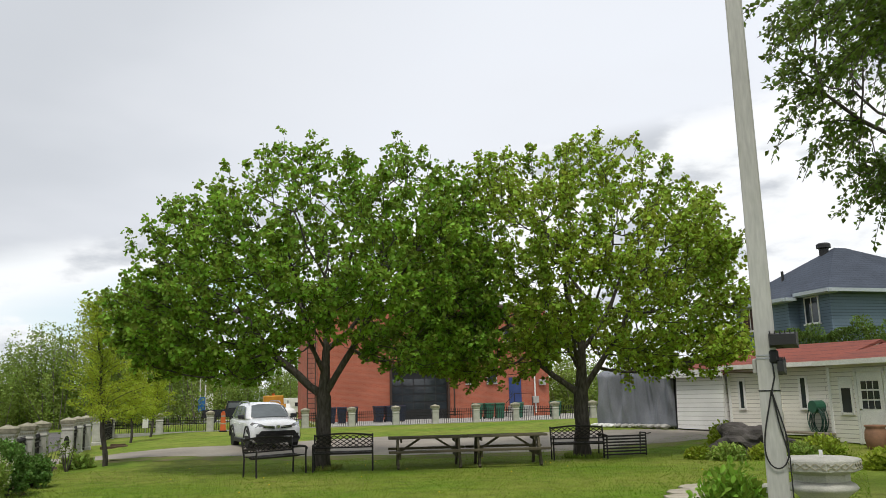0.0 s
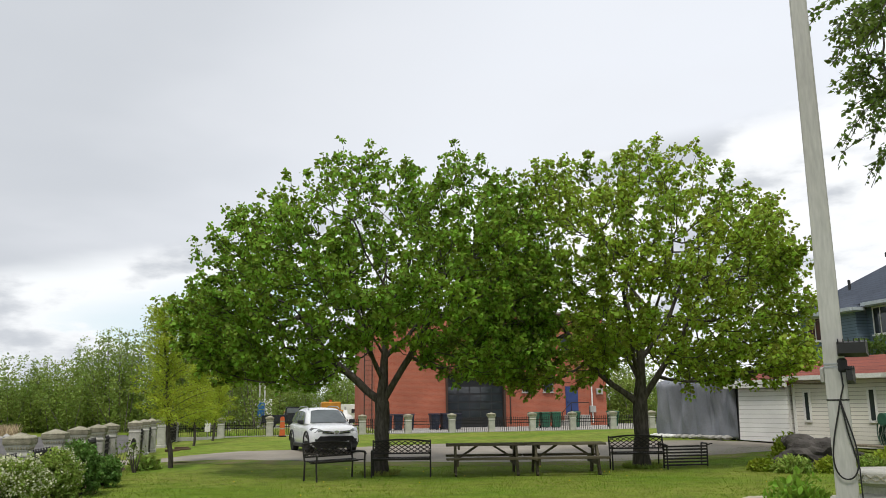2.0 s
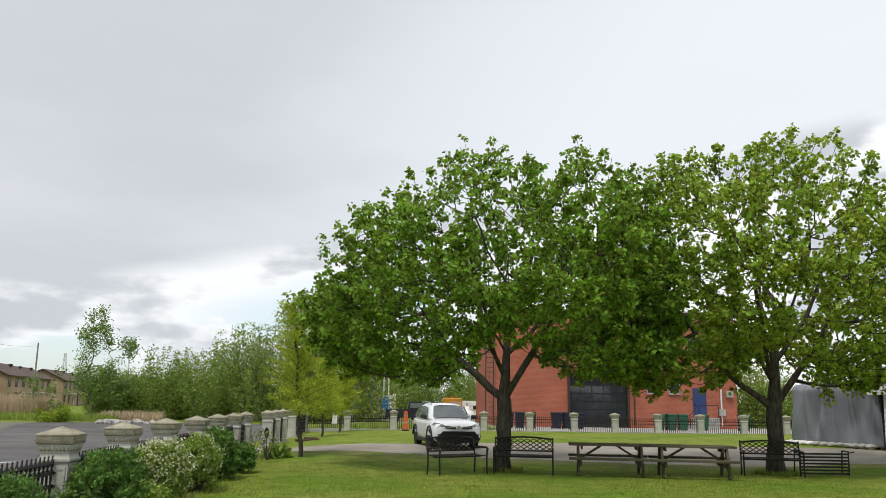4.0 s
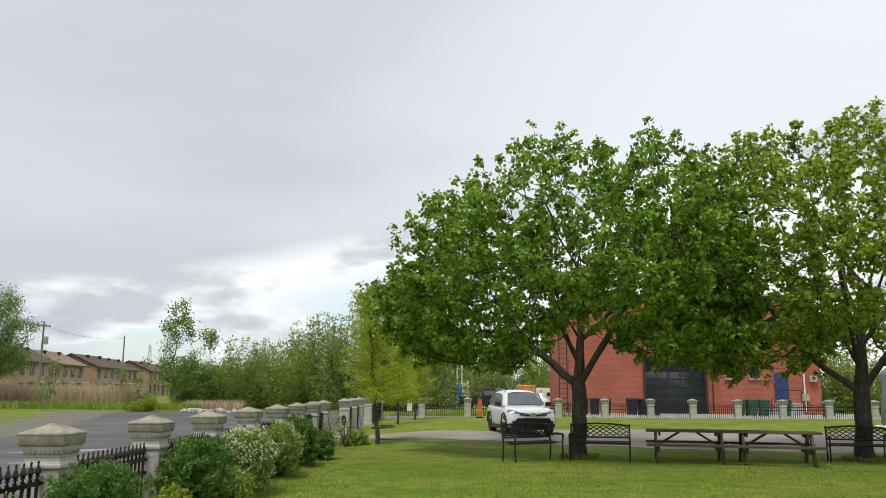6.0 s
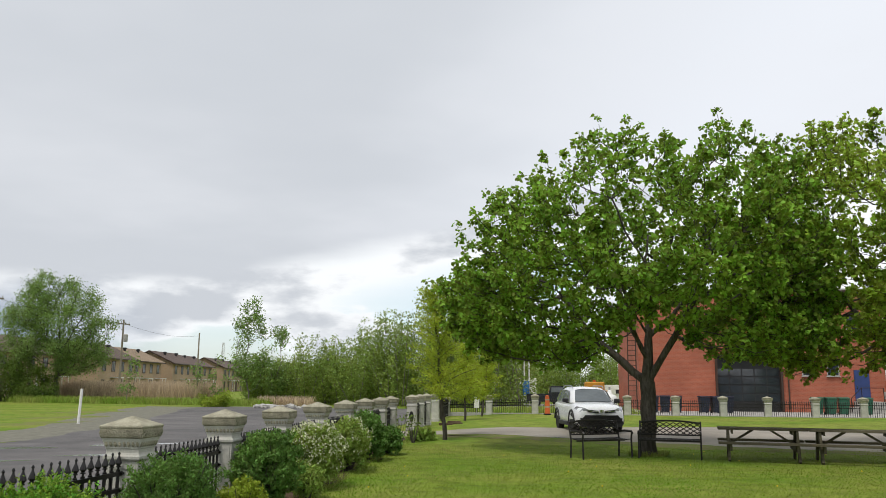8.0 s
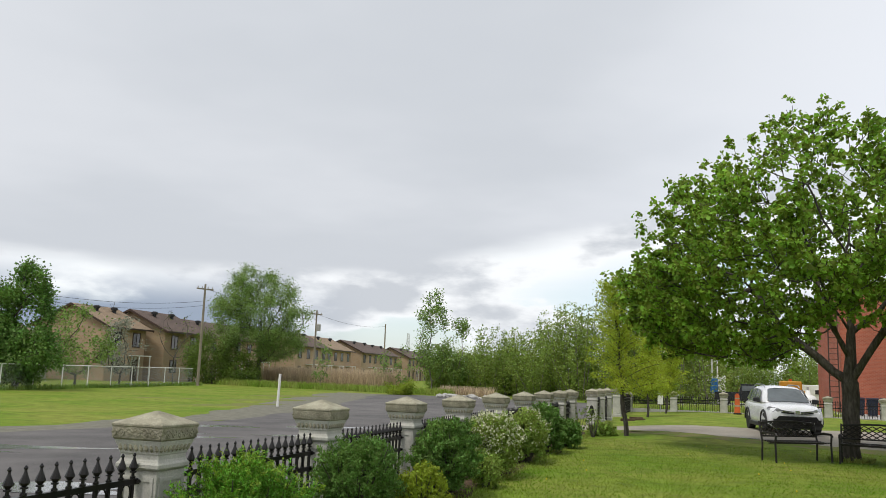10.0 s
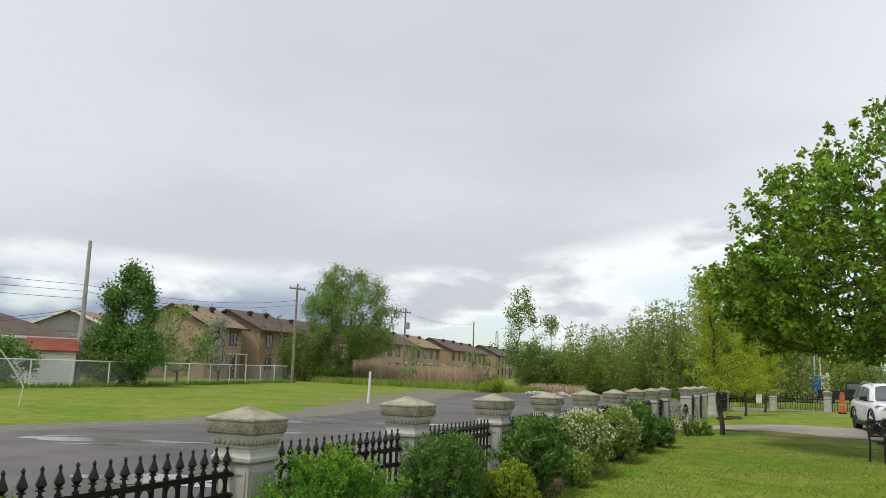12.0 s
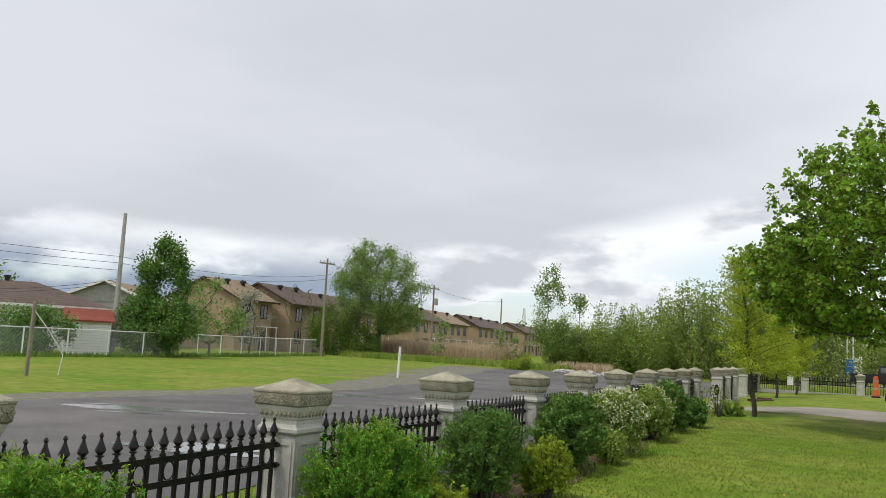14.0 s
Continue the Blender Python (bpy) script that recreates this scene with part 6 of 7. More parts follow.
low_plant("day_lily", "low grassy clump at the end of the shrub bed", -2.75, 26.2, 0.5, 0.4, M_SPIREA, 700, 0.16, "clumps at the gateway")
for k, (x, y, a) in enumerate(((-2.9, 36.3, 8), (-2.5, 36.9, -6), (-2.7, 38.3, 15))):
    tb = part("timber_baulk", bxs((0, 0, 0.05, 0.62, 0.15, 0.12), bevel=0.02), M_SOIL)
    tb.matrix_basis = pose(x, y, 0.03, 0, 0, a)
    tagged(tb, "dark timber baulk lying by the gateway piers", "timber", "timbers by the gateway")


# ---- west side: field, houses, poles ----
def chain_fence():
    pts = [(-36.4, 24.0), (-36.9, 35.0), (-40.2, 50.0), (-43.0, 61.5)]
    n = 0
    for (xa, ya), (xb, yb) in zip(pts, pts[1:]):
        L = math.hypot(xb - xa, yb - ya)
        k = max(1, round(L / 2.9))
        a = math.degrees(math.atan2(yb - ya, xb - xa))
        for i in range(k):
            x, y = xa + (xb - xa) * i / k, ya + (yb - ya) * i / k
            s = L / k
            ob = thing("chain_link_panel", "silver chain-link fence bay with overgrown foot", "fence", "chain-link fence along the field", pose(x, y, 0, 0, 0, a))
            part("post", rods(((0, 0, 0), (0, 0, 1.5), 0.038)), M_WHITE, ob)
            part("top_rail", rods(((0, 0, 1.46), (s, 0, 1.46), 0.028)), M_WHITE, ob)
            bm = bmesh.new()
            for j in range(int(s / 0.22) + 7):
                for q in (-1, 1):
                    x0 = j * 0.22 - (1.4 if q > 0 else 0)
                    p0, p1 = Vector((x0, 0, 0.05)), Vector((x0 + q * 1.4, 0, 1.45))
                    if q < 0:
                        p0, p1 = Vector((x0, 0, 0.05)), Vector((x0 - 1.4, 0, 1.45))
                    u0 = max(0, -p0.x / (p1.x - p0.x)) if p0.x < 0 else (max(0, (p0.x - s) / (p0.x - p1.x)) if p0.x > s else 0)
                    u1 = min(1, (s - p0.x) / (p1.x - p0.x)) if p1.x > s else (min(1, p0.x / (p0.x - p1.x)) if p1.x < 0 else 1)
                    if u0 < u1:
                        rod(bm, p0.lerp(p1, u0), p0.lerp(p1, u1), 0.0075, n=3)
            part("wire_mesh", bm, M_WIRE, ob)


chain_fence()


def row_house(x, y, L, turn, wall_m, roof_m, label):
    """Two-storey house, ridge along its length, long side to the field."""
    ob = thing("row_house", label, "house", "row of brick houses beyond the field", pose(x, y, 0, 0, 0, turn))
    D, E, R = 8.2, 5.3, 7.25
    part("wall", bxs((-D / 2, L / 2, E / 2, D, L, E)), wall_m, ob)
    for q in (0.02, L - 0.02):
        part("gable", prism(bmesh.new(), [(0, E - 0.02), (-D / 2, R - 0.12), (-D, E - 0.02)], "y", q - 0.02, q + 0.02), wall_m, ob)
    bm = bmesh.new()
    prism(bm, [(0.55, E - 0.22), (-D / 2, R), (-D - 0.55, E - 0.22), (-D - 0.55, E - 0.38), (-D / 2, R - 0.16), (0.55, E - 0.38)], "y", -0.4, L + 0.4)
    rf = part("roof", bm, roof_m, ob)
    for q in (-0.44, L + 0.40):
        part("barge_board", prism(bmesh.new(), [(0.6, E - 0.26), (-D / 2, R + 0.02), (-D - 0.6, E - 0.26), (-D - 0.6, E - 0.46), (-D / 2, R - 0.2), (0.6, E - 0.46)], "y", q, q + 0.05), M_DARKTRIM, ob)
    part("gutter", bxs((0.62, L / 2, E - 0.3, 0.14, L + 0.8, 0.16)), M_DARKTRIM, ob)
    for q in (0.3, 0.75):
        part("roof_vent", lathe(bmesh.new(), [(0.2, 0), (0.2, 0.4), (0.34, 0.42), (0.34, 0.62), (0.2, 0.7)], 10, at=(-D * 0.35, L * q, R - 0.75)), M_BLACK, rf)
    k = max(2, int(L / 3.1))
    for i in range(k):
        yy = L * (i + 0.5) / k
        for z, h in ((3.3, 1.35), (0.9, 1.25)):
            if z < 2 and i % 2:
                dd = part("door", bxs((0.02, yy, 1.05, 0.06, 0.95, 2.1)), M_DARKTRIM, ob)
                part("porch_roof", bxs((0.6, yy, 2.45, 1.3, 1.9, 0.1), (1.15, yy - 0.85, 1.2, 0.08, 0.08, 2.4), (1.15, yy + 0.85, 1.2, 0.08, 0.08, 2.4)), M_WHITE, ob)
                continue
            wd = part("window", bxs((0.01, 0, h / 2, 0.05, 1.05, h)), M_GLASS, ob)
            wd.location = (0, yy, z)
            part("window_frame", bxs((0.03, -0.55, h / 2, 0.07, 0.08, h + 0.1), (0.03, 0.55, h / 2, 0.07, 0.08, h + 0.1), (0.03, 0, h, 0.07, 1.1, 0.08), (0.03, 0, 0, 0.07, 1.1, 0.08), (0.03, 0, h / 2, 0.06, 0.06, h)), M_DARKTRIM, wd)
    return ob


row_house(-53.4, 62.5, 5.9, 3, M_TANBRICK, M_TANROOF, "tan brick row house with a pale brown gable roof")
row_house(-52.3, 69.6, 7.2, 4, M_TANBRICK, M_BROWNROOF, "tan brick row house with a dark brown roof and white porch")
row_house(-56.2, 80.0, 19.0, 5, M_TANBRICK, M_BROWNROOF, "tan brick row house half hidden by a big tree")
row_house(-55.8, 104.0, 13.0, 6, M_TANBRICK, M_BROWNROOF, "tan brick row house with a brown roof")
row_house(-58.5, 119.0, 13.0, 6, M_TANBRICK, M_TANROOF, "tan brick row house with a pale brown roof")
row_house(-59.2, 135.0, 14.0, 6, M_TANBRICK, M_BROWNROOF, "tan brick row house with a brown roof")
row_house(-62.8, 152.0, 14.0, 6, M_TANBRICK, M_BROWNROOF, "tan brick row house far down the row")
row_house(-63.4, 170.0, 14.0, 6, M_TANBRICK, M_BROWNROOF, "tan brick row house far down the row")
row_house(-67.5, 190.0, 16.0, 6, M_TANBRICK, M_BROWNROOF, "tan brick row house at the far end of the row")


def hip_house(label, m, sx, sy, eave, ridge, wall_m, roof_m, wins):
    ob = thing("bungalow", label, "house", "", m)
    part("wall", bxs((0, sy / 2, eave / 2, sx, sy, eave)), wall_m, ob)
    bm = bmesh.new()
    o = 0.55
    a = [bm.verts.new(p) for p in ((-sx / 2 - o, -o, eave), (sx / 2 + o, -o, eave), (sx / 2 + o, sy + o, eave), (-sx / 2 - o, sy + o, eave))]
    k = max(0.5, sx / 2 - sy / 2)
    r = [bm.verts.new(p) for p in ((-k, sy / 2, ridge), (k, sy / 2, ridge))]
    for f in ((a[0], a[1], r[1], r[0]), (a[1], a[2], r[1]), (a[2], a[3], r[0], r[1]), (a[3], a[0], r[0]), (a[3], a[2], a[1], a[0])):
        bm.faces.new(f)
    part("roof", bm, roof_m, ob)
    part("gutter", bxs((0, -o - 0.05, eave + 0.02, sx + 1.2, 0.12, 0.16), (sx / 2 + o + 0.05, sy / 2, eave + 0.02, 0.12, sy + 1.2, 0.16)), M_WHITE, ob)
    for x, z, w, h in wins:
        window(ob, x, z, w, h, pose(0, -0.02, 0), mullions=1)
    part("roof_vent", lathe(bmesh.new(), [(0.16, -0.3), (0.16, 0.2), (0.24, 0.22), (0.24, 0.34)], 10, at=(k * 0.4, sy / 2, ridge)), M_BLACK, ob)
    return ob


hip_house("white bungalow with a low brown hip roof", pose(-47.6, 32.0, 0, 0, 0, 55), 15, 9, 2.75, 4.45, M_WHITE, M_BROWNROOF, ((-3, 1.1, 1.3, 1.0), (2.5, 1.1, 1.3, 1.0), (5.5, 1.1, 0.8, 1.0)))
gs = thing("garden_shed", "white shed with a red shingle roof behind the fence", "shed", "", pose(-39.3, 33.0, 0, 0, 0, 52))
part("wall", bxs((0, 1.6, 1.0, 2.5, 3.2, 2.0)), M_WHITEBOARD, gs)
bm = bmesh.new()
prism(bm, [(-0.3, 2.0), (1.6, 2.7), (3.5, 2.0), (3.5, 1.9), (1.6, 2.57), (-0.3, 1.9)], "x", -1.4, 1.4)
part("roof", bm, M_REDROOF, gs)
bm = bmesh.new()
for q in (-1.22, 1.22):
    prism(bm, [(0, 1.95), (1.6, 2.55), (3.2, 1.95)], "x", q - 0.02, q + 0.02)
part("gable", bm, M_WHITE, gs)
gb = thing("gable_house", "grey-sided house with a tan gable roof", "house", "", pose(-57, 49.5, 0, 0, 0, 30))
part("wall", bxs((0, 5, 1.9, 9, 10, 3.8)), M_CONCRETE, gb)
bm = bmesh.new()
prism(bm, [(-5.1, 3.5), (0, 5.7), (5.1, 3.5), (5.1, 3.35), (0, 5.5), (-5.1, 3.35)], "y", -0.5, 10.5)
part("roof", bm, M_TANROOF, gb)
bm = bmesh.new()
prism(bm, [(-4.5, 3.7), (0, 5.45), (4.5, 3.7)], "y", 0.0, 0.04)
part("gable", bm, M_CONCRETE, gb)
part("barge_board", loft(bmesh.new(), [[(-5.15, -0.54, 3.32), (0, -0.54, 5.52), (5.15, -0.54, 3.32), (5.15, -0.54, 3.54), (0, -0.54, 5.74), (-5.15, -0.54, 3.54)], [(-5.15, -0.5, 3.32), (0, -0.5, 5.52), (5.15, -0.5, 3.32), (5.15, -0.5, 3.54), (0, -0.5, 5.74), (-5.15, -0.5, 3.54)]]), M_WHITE, gb)


def utility_pole(label, x, y, h, r, mt, arm=True, box_=False, turn=70):
    ob = thing("utility_pole", label, "pole", "poles along the field", pose(x, y, 0, 0, 0, turn))
    part("pole", rod(bmesh.new(), (0, 0, -0.1), (0, 0, h), r, r * 0.62, 10), mt, ob)
    if arm:
        c = part("crossarm", bxs((0, 0, h - 0.45, 1.7, 0.1, 0.12)), M_POST, ob)
        for q in (-0.75, -0.3, 0.3, 0.75):
            part("insulator", rods(((q, 0, h - 0.4), (q, 0, h - 0.22), 0.04), n=8), M_CONCRETE, c)
    if box_:
        part("transformer", lathe(bmesh.new(), [(0.1, 0), (0.26, 0.05), (0.26, 0.75), (0.15, 0.85)], 12, at=(0, -0.42, h - 2.4)), M_CONCRETE, ob)
    return ob


utility_pole("tall grey concrete utility pole carrying wires", -39.42, 35.0, 8.7, 0.17, M_CONCRETE, arm=False)
utility_pole("wooden utility pole with a crossarm", -41.98, 60.9, 8.9, 0.14, M_POST)
utility_pole("wooden utility pole with a transformer", -42.53, 83.8, 8.5, 0.14, M_POST, box_=True)
utility_pole("plain wooden utility pole", -48.5, 119.5, 9.3, 0.15, M_POST, arm=False)


def wire(a, b, sag):
    bm = bmesh.new()
    A, B = Vector(a), Vector(b)
    pts = [A.lerp(B, u) - Vector((0, 0, sag * 4 * u * (1 - u))) for u in np.linspace(0, 1, 15)]
    tube(bm, pts, 0.012, 4)
    ob = part("overhead_wire", bm, M_CABLE)
    tagged(ob, "thin black overhead wire between poles", "wire", "overhead wires")


for z in (6.0, 5.6, 5.15):
    wire((-39.42, 35.0, z), (-43.5, 2.0, z + 0.9), 0.5)
for z in (6.0, 5.6):
    wire((-39.42, 35.0, z), (-41.98, 60.9, z + 1.4), 0.6)
wire((-41.98, 60.9, 8.5), (-42.53, 83.8, 8.1), 0.4)
wire((-42.53, 83.8, 8.1), (-48.5, 119.5, 8.9), 0.6)
for z in (3.6, 3.4):
    wire((-39.42, 35.0, z + 1.0), (-52.0, 28.0, z), 0.5)

tw = thing("lattice_mast", "distant grey lattice transmission mast", "mast", "", pose(-104.8, 280, 0) @ Matrix.Diagonal((0.5, 0.5, 0.94, 1)))
bm = bmesh.new()
for sx in (-1, 1):
    for sy in (-1, 1):
        rod(bm, (sx * 2.2, sy * 2.2, 0), (sx * 0.5, sy * 0.5, 17), 0.12, n=5)
part("leg_frame", bm, M_CONCRETE, tw)
bm = bmesh.new()
for i in range(9):
    z0, z1 = i * 1.9, (i + 1) * 1.9
    w0, w1 = 2.2 - 0.1 * z0, 2.2 - 0.1 * z1
    rod(bm, (-w0, -w0, z0), (w1, -w1, z1), 0.09, n=4), rod(bm, (w0, -w0, z0), (-w1, -w1, z1), 0.09, n=4)
part("bracing", bm, M_CONCRETE, tw)

wp = thing("timber_post", "weathered timber post with a slack rope", "post", "", pose(-23.40, 17.2, 0, 0, 1.5, 0))
part("post", bxs((0, 0, 1.2, 0.11, 0.11, 2.4), bevel=0.015), M_POST, wp)
part("rope", tube(bmesh.new(), [(0.05, 0.0, 2.1), (0.3, 0.5, 1.4), (0.5, 0.9, 0.7), (0.45, 0.85, 0.05)], 0.018, 5), M_WHITE, wp)
p = part("marker_post", rod(bmesh.new(), (0, 0, 0), (0.03, 0.02, 1.5), 0.06, 0.06, 10), M_WHITE)
p.matrix_basis = pose(-18.6, 33.4, 0)
tagged(p, "plain white marker post at the edge of the field", "post")
p = part("marker_post", rod(bmesh.new(), (0, 0, 0), (0, 0, 1.6), 0.12, 0.12, 10), M_WHITE)
p.matrix_basis = pose(-43.0, 69.5, 0)
tagged(p, "short white post under the big tree", "post")


# ---- trees and scrub on the far side ----
def far_tree(name, label, x, y, h, w, low, n, count, leaf, size, wood=M_BARK, shell=1.5, radius=0.5, group="", thick=0.012, gap=-0.2, pull=0.35):
    c = np.array([x, y, (h + low) / 2])
    tips = crown_tips(n, c, (w, w, 0), (h - low) / 2, (h - low) / 2, shell=shell, power_low=2.5, gap=gap)
    return tree(name, label, (x, y, 0), (x, y, max(0.4, low * 0.9)), tips, c, wood, leaf, size, count, radius, thick, 5, group=group, step=0.7, pull=pull, plain=True)


far_tree("big_tree", "tall airy broadleaf tree with spreading dark limbs at the field edge", -43.0, 72.5, 11.3, 4.9, 2.6, 320, 115, M_POPLAR, 0.145, radius=0.62, gap=-0.03, pull=0.6, thick=0.017)
far_tree("leafy_tree", "upright leafy leader standing above the big tree", -45.2, 72.0, 12.7, 1.7, 6.0, 60, 110, M_POPLAR, 0.135, radius=0.5)
far_tree("round_bush", "dark green thicket bush under the big tree", -46.6, 70.0, 5.4, 2.9, 0.2, 150, 90, M_ELM, 0.15, radius=0.65)
far_tree("round_bush", "low dark green bush at the foot of the big tree", -43.0, 69.6, 3.0, 1.6, 0.1, 70, 90, M_ELM, 0.14, radius=0.5)
far_tree("young_maple", "dense upright young green tree behind the chain-link fence", -37.95, 37.2, 7.4, 1.5, 0.8, 220, 75, M_DARKBUSH, 0.15, radius=0.42)
far_tree("young_maple", "dense leafy skirt of suckers round the young tree", -38.0, 37.0, 3.9, 2.4, 0.4, 150, 75, M_DARKBUSH, 0.14, radius=0.45)
far_tree("light_tree", "pale green small tree by the houses", -41.2, 45.4, 5.4, 2.3, 0.9, 110, 26, M_POPLAR, 0.18, radius=0.5)
far_tree("blossom_tree", "small tree in pale grey-white blossom", -41.5, 50.3, 5.0, 1.7, 1.0, 110, 24, M_PINKBLOSSOM, 0.13, radius=0.4)
far_tree("round_bush", "dark green bush against the chain-link fence", -40.3, 29.5, 2.5, 1.6, 0.1, 90, 60, M_DARKBUSH, 0.13, radius=0.4)
far_tree("round_bush", "dark green bush before the bungalow", -38.1, 29.0, 2.4, 1.5, 0.1, 90, 60, M_DARKBUSH, 0.13, radius=0.4)
far_tree("far_tree", "pale green tree beyond the bungalow roof", -62, 40, 7.0, 3.0, 2.5, 70, 30, M_POPLAR, 0.35, radius=0.8)
far_tree("bare_tree", "bare twiggy tree rising behind the houses", -60, 70, 8.4, 2.6, 2.0, 120, 1, M_PINKBLOSSOM, 0.10, radius=0.2)
far_tree("bare_tree", "dark bare tree beside a wooden pole", -46.5, 63.5, 7.2, 1.6, 2.0, 70, 2, M_ELM, 0.14, radius=0.4)
far_tree("poplar_tree", "slim pale-trunked poplar with sparse silvery leaves", -23.7, 70.5, 9.2, 1.4, 1.2, 120, 38, M_POPLAR, 0.17, M_BARK_PALE, radius=0.5, group="poplars at the car park end")
far_tree("poplar_tree", "small pale-trunked poplar with sparse silvery leaves", -21.3, 71.0, 6.9, 1.05, 1.0, 70, 36, M_POPLAR, 0.17, M_BARK_PALE, radius=0.45, group="poplars at the car park end")
for x, y in ((-30.0, 74.0), (-33.0, 66.5), (-27.5, 73.0)):
    far_tree("scrub_tree", "thin half-bare tree in the reeds", x, y, 3.6 + RNG.random(), 0.9, 0.8, 26, 14, M_POPLAR, 0.18, M_BARK_PALE, radius=0.35)
far_tree("round_bush", "bright green bush at the car park edge", -23.2, 61.0, 1.8, 1.1, 0.1, 60, 70, M_GOLD, 0.12, radius=0.32)


def woods():
    """The thicket beyond the car park and yard: many small trees joined."""
    ob = thing("thicket", "mixed spring-green thicket of small trees", "woods", kind="stuff")
    tips = []
    stems = bmesh.new()
    spots = []
    for i in range(64):
        u = i / 63
        spots.append((-26 + 26 * u + RNG.normal(0, 0.8), 74 - 8 * u + RNG.uniform(-1, 8), 3.4 + 4.9 * soft(np.float64(u * 1.25)) + RNG.uniform(-1.0, 1.6)))
    for i in range(34):
        u = i / 33
        spots.append((-4 + 21 * u + RNG.normal(0, 0.8), 92 + RNG.uniform(-3, 8), 5.6 + RNG.uniform(-1, 1.4)))
    for i in range(16):
        spots.append((28.5 + RNG.uniform(0, 12), 60 + RNG.uniform(0, 12), 4.5 + RNG.uniform(-1, 2.5)))
    for i in range(22):
        u = i / 21
        spots.append((-70 + 44 * u, 210 - 60 * u, 7 + RNG.uniform(-1, 2)))
    for x, y, h in spots:
        w = h * RNG.uniform(0.34, 0.52)
        for k in range(9):
            a, q = RNG.uniform(0, math.tau), RNG.random() ** 0.6
            e = np.array([x + w * q * math.cos(a), y + w * q * math.sin(a), h * (1.06 - 0.55 * q * q) * RNG.uniform(0.7, 1.04)])
            s0 = np.array([x + 0.25 * w * q * math.cos(a), y + 0.25 * w * q * math.sin(a), 0.0])
            if k < 4:
                rod(stems, s0, e, 0.045, 0.012, 4)
            for u in np.linspace(0.10, 1.0, 9):
                p = s0 + (e - s0) * u
                spread = 0.95 * (1 - 0.62 * u)
                tips.append(p + RNG.normal(0, spread, (24, 3)) * np.array([0.55, 0.55, 0.5]))
    pts = np.concatenate(tips)
    pts[:, 2] = np.maximum(pts[:, 2], 0.05)
    leaves("foliage", pts, unit(RNG.normal(0, 1, pts.shape) + np.array([0, 0, 0.4])), 0.19, M_WOODS, ob, slim=0.75, plain=True)
    part("stems", stems, M_BARK_PALE, ob)


woods()


def scatter(name, label, category, region, n, hmin, hmax, width, material, lean=0.25):
    """Upright blades over a region given by a function of two random numbers."""
    a, b = RNG.random(n), RNG.random(n)
    x, y = region(a, b)
    h = RNG.uniform(hmin, hmax, n)
    z = height(x, y)
    ang = RNG.uniform(0, math.tau, n)
    side = np.stack([np.cos(ang), np.sin(ang), np.zeros(n)], 1) * width
    base = np.stack([x, y, z], 1)
    tipv = base + np.stack([RNG.normal(0, lean, n) * h, RNG.normal(0, lean, n) * h, h], 1)
    mid = (base + tipv) / 2 + RNG.normal(0, 0.06, (n, 3)) * h[:, None]
    v = np.stack([base - side, base + side, mid + side * 0.8, tipv, mid - side * 0.8], 1)
    i = np.arange(n)[:, None] * 5
    tri = np.concatenate([i + np.array([[0, 1, 2]]), i + np.array([[0, 2, 4]]), i + np.array([[4, 2, 3]])], 1).reshape(-1, 3)
    ob = quads_object(name, v.reshape(-1, 3), tri, material)
    return tagged(ob, label, category, kind="stuff")


def lawn_region(a, b):
    y = 3.8 + 21.0 * a ** 1.7
    left = -2.68 - 0.016 * y
    right = np.maximum(2.0, 1.5 + 0.92 * y)
    return left + (right - left) * b, y


scatter("grass_blades", "short mown grass blades on the lawn", "grass", lawn_region, 125000, 0.012, 0.036, 0.0075, M_BLADE, 0.8)
scatter("bed_grass", "longer uncut grass along the shrub bed", "grass", lambda a, b: (-2.70 - 0.5 * a + 0.35 * (b - 0.5), 2 + 24 * a), 3500, 0.03, 0.08, 0.008, M_ROUGHGRASS, 0.5)
scatter("verge_grass", "rough grass strip along the far side of the iron fence", "grass", lambda a, b: (-5.3 + 1.2 * b, 1.5 + 24 * a), 9000, 0.04, 0.16, 0.010, M_ROUGHGRASS, 0.4)
scatter("fence_weeds", "tall weeds along the chain-link fence", "weeds", lambda a, b: (-36.2 - 6.5 * soft((a - 0.1) * 1.0) + 0.8 * (b - 0.5), 24 + 38 * a), 3600, 0.08, 0.36, 0.025, M_THICKGRASS, 0.4)
scatter("tall_grass", "tall fresh grass before the reeds", "grass", lambda a, b: (-44 + 24 * a, 66.5 - 2.5 * a + 4 * b), 9000, 0.2, 0.7, 0.03, M_ROUGHGRASS, 0.3)
scatter("dry_reeds", "stand of dry tan reeds before the houses", "reeds", lambda a, b: (-43.5 + 14 * a, 73.5 - 1.0 * a + 7 * b), 24000, 1.0, 2.15, 0.022, M_REED, 0.16)
scatter("dry_reeds", "dry tan reeds at the foot of the thicket", "reeds", lambda a, b: (-22 + 5 * a, 66.5 - 1.5 * a + 3 * b), 2200, 0.3, 0.9, 0.03, M_REED, 0.2)
scatter("fence_grass", "grass tufts behind the far fence", "grass", lambda a, b: (-3.5 + 11 * a, 48.5 + 9 * b), 9000, 0.1, 0.35, 0.02, M_ROUGHGRASS, 0.35)
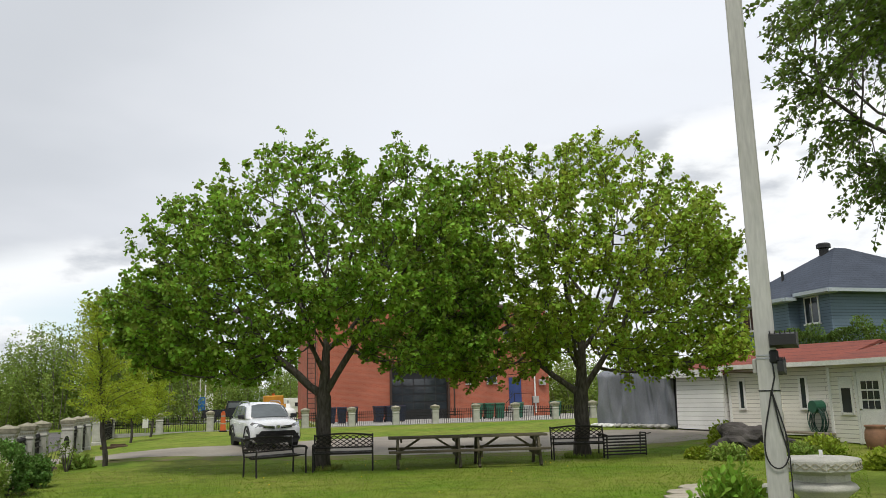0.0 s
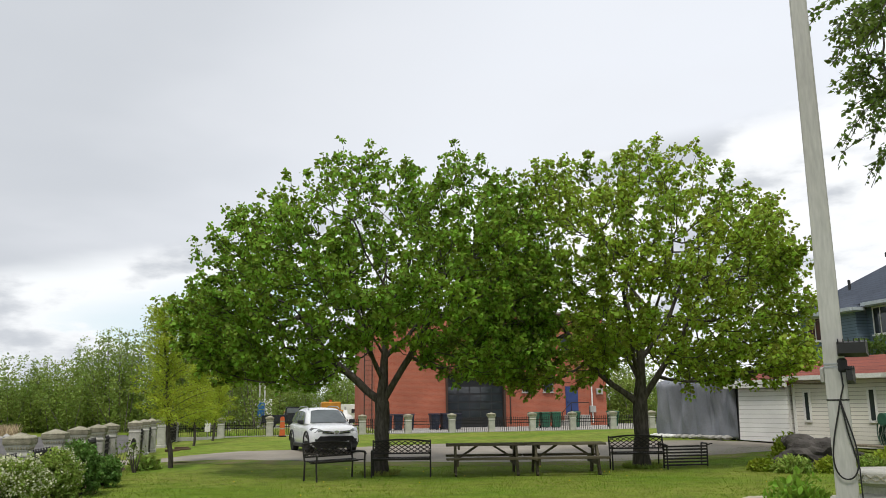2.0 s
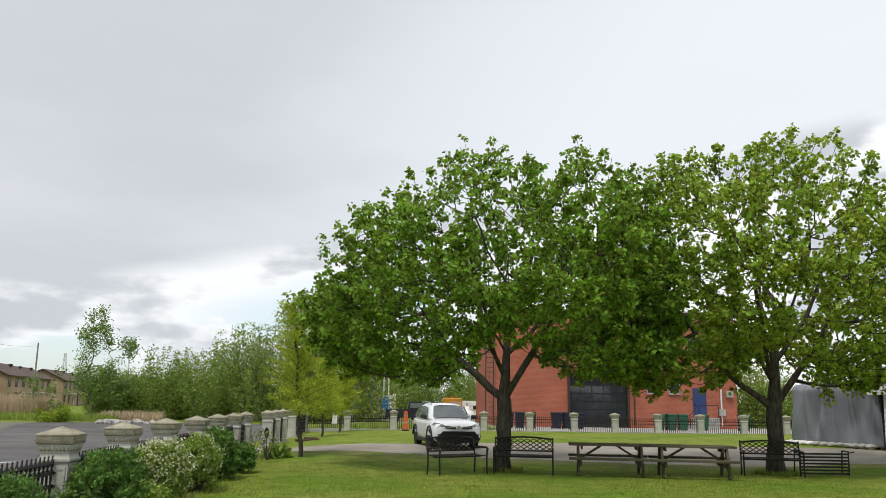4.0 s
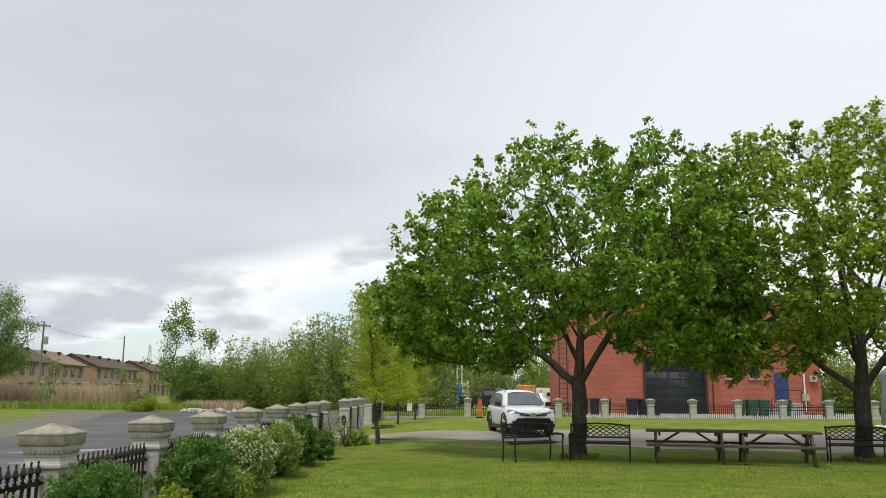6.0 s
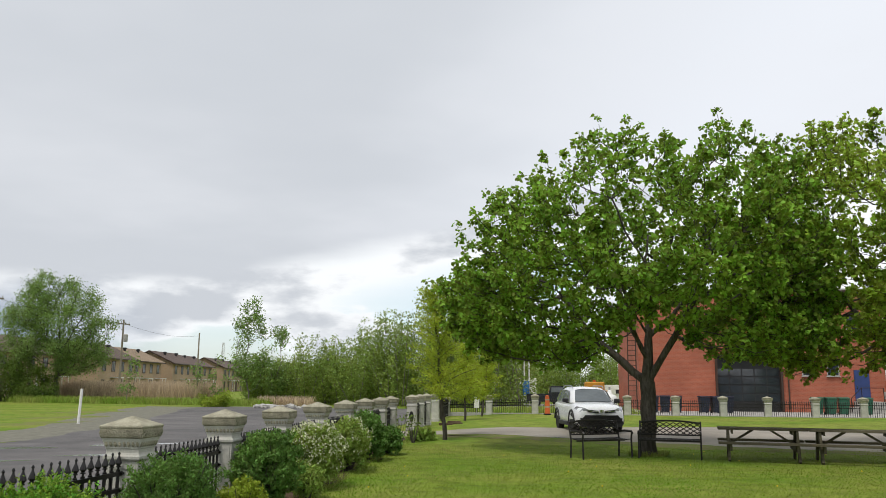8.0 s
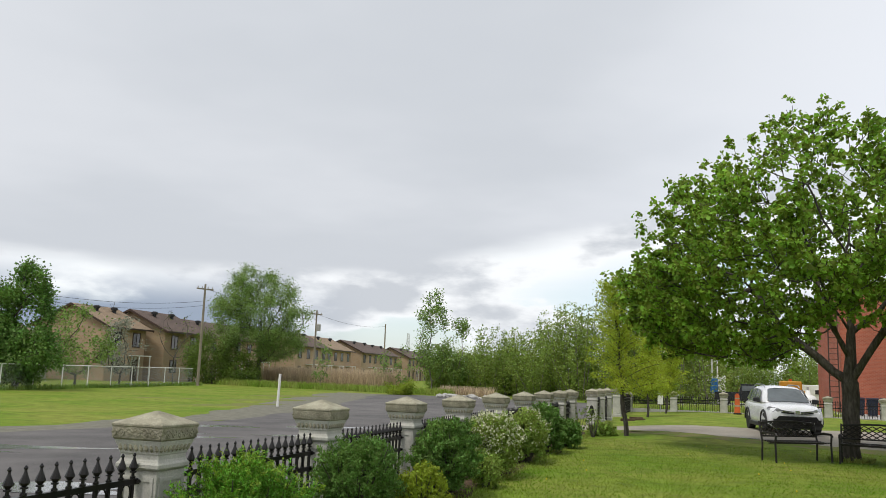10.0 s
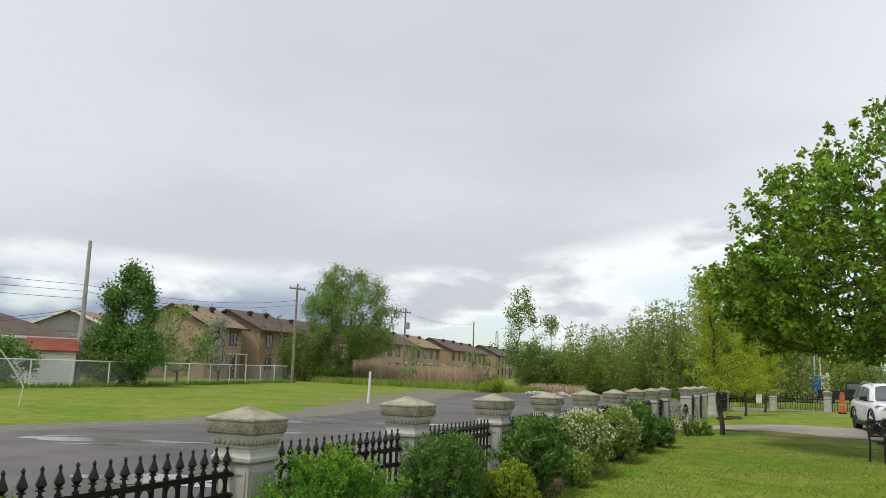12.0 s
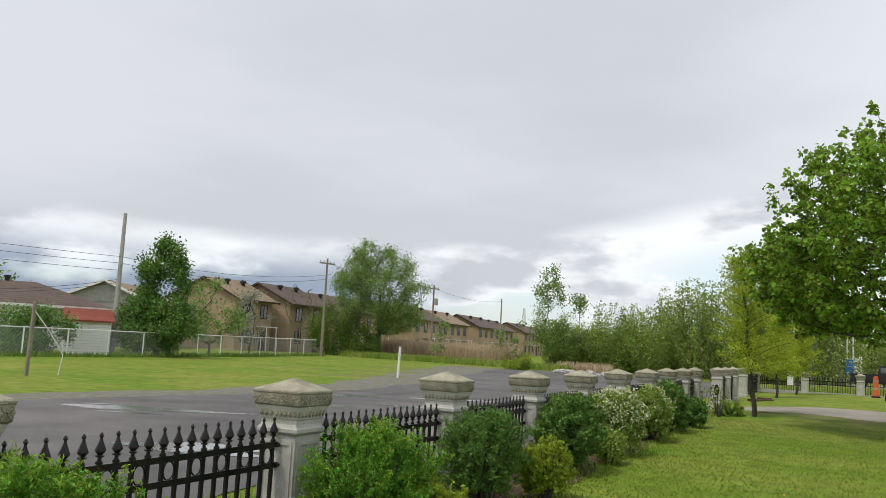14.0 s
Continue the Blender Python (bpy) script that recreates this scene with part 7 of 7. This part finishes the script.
scatter("tufts", "uncut grass tufts round tree trunks and bench legs", "grass", lambda a, b: (np.where(a < 0.5, 3.88, 11.5) + 0.5 * np.cos(b * 6.28), np.where(a < 0.5, 21.95, 21.75) + 0.5 * np.sin(b * 6.28) * (0.4 + a)), 1800, 0.05, 0.16, 0.01, M_ROUGHGRASS, 0.35)


def dandelion_heads():
    bm = bmesh.new()
    for i in range(36):
        x, y = RNG.uniform(-2.2, 12), RNG.uniform(6, 24)
        bmesh.ops.create_icosphere(bm, subdivisions=1, radius=0.016, matrix=pose(x, y, 0.045))
    ob = part("dandelions", bm, M_DANDELION)
    tagged(ob, "yellow dandelion heads scattered on the lawn", "flowers", kind="stuff")


dandelion_heads()


def rubble():
    for i in range(34):
        x, y = -19.5 + RNG.uniform(0, 5.5), 59.5 + RNG.uniform(-1, 1)
        s = RNG.uniform(0.12, 0.42)
        ob = part("rubble_stone", bmesh_blob(s * 1.3, s, s * 0.6, i, 0.5, 1), M_CONCRETE)
        ob.matrix_basis = pose(x, y, s * 0.3, 0, 0, RNG.uniform(0, 180))
        tagged(ob, "broken pale concrete lump in a rubble heap", "rubble", "rubble heap at the car park end")


rubble()


def bare_patch(x, y, sx, sy, turn):
    bm = bmesh.new()
    rings = []
    for q, lift in ((0.02, 0.012), (0.6, 0.011), (1.0, 0.002)):
        ring = []
        for i in range(48):
            a = i * math.tau / 48
            r = q * (1 + 0.6 * noise.noise(Vector((math.cos(a) * 1.8 + x, math.sin(a) * 1.8 + y, 1.5))) + 0.25 * noise.noise(Vector((math.cos(a) * 6 + x, math.sin(a) * 6, 0.5))))
            ring.append((sx * r * math.cos(a), sy * r * math.sin(a), lift))
        rings.append(ring)
    loft(bm, rings)
    ob = part("bare_patch", bm, M_WORN)
    ob.matrix_basis = pose(x, y, lie(x, y), 0, 0, turn)
    tagged(ob, "bare stony patch worn into the grass", "gravel", "bare patches in the field", kind="structure")


for row in ((-20.5, 33.5, 2.6, 1.1, 70), (-22.5, 40, 3.2, 1.2, 60), (-25.5, 47, 3.4, 1.5, 65), (-27, 36, 2.0, 0.6, 40), (-1.2, 28.0, 1.0, 0.3, -10), (6.5, 24.6, 2.4, 0.4, -14)):
    bare_patch(*row)
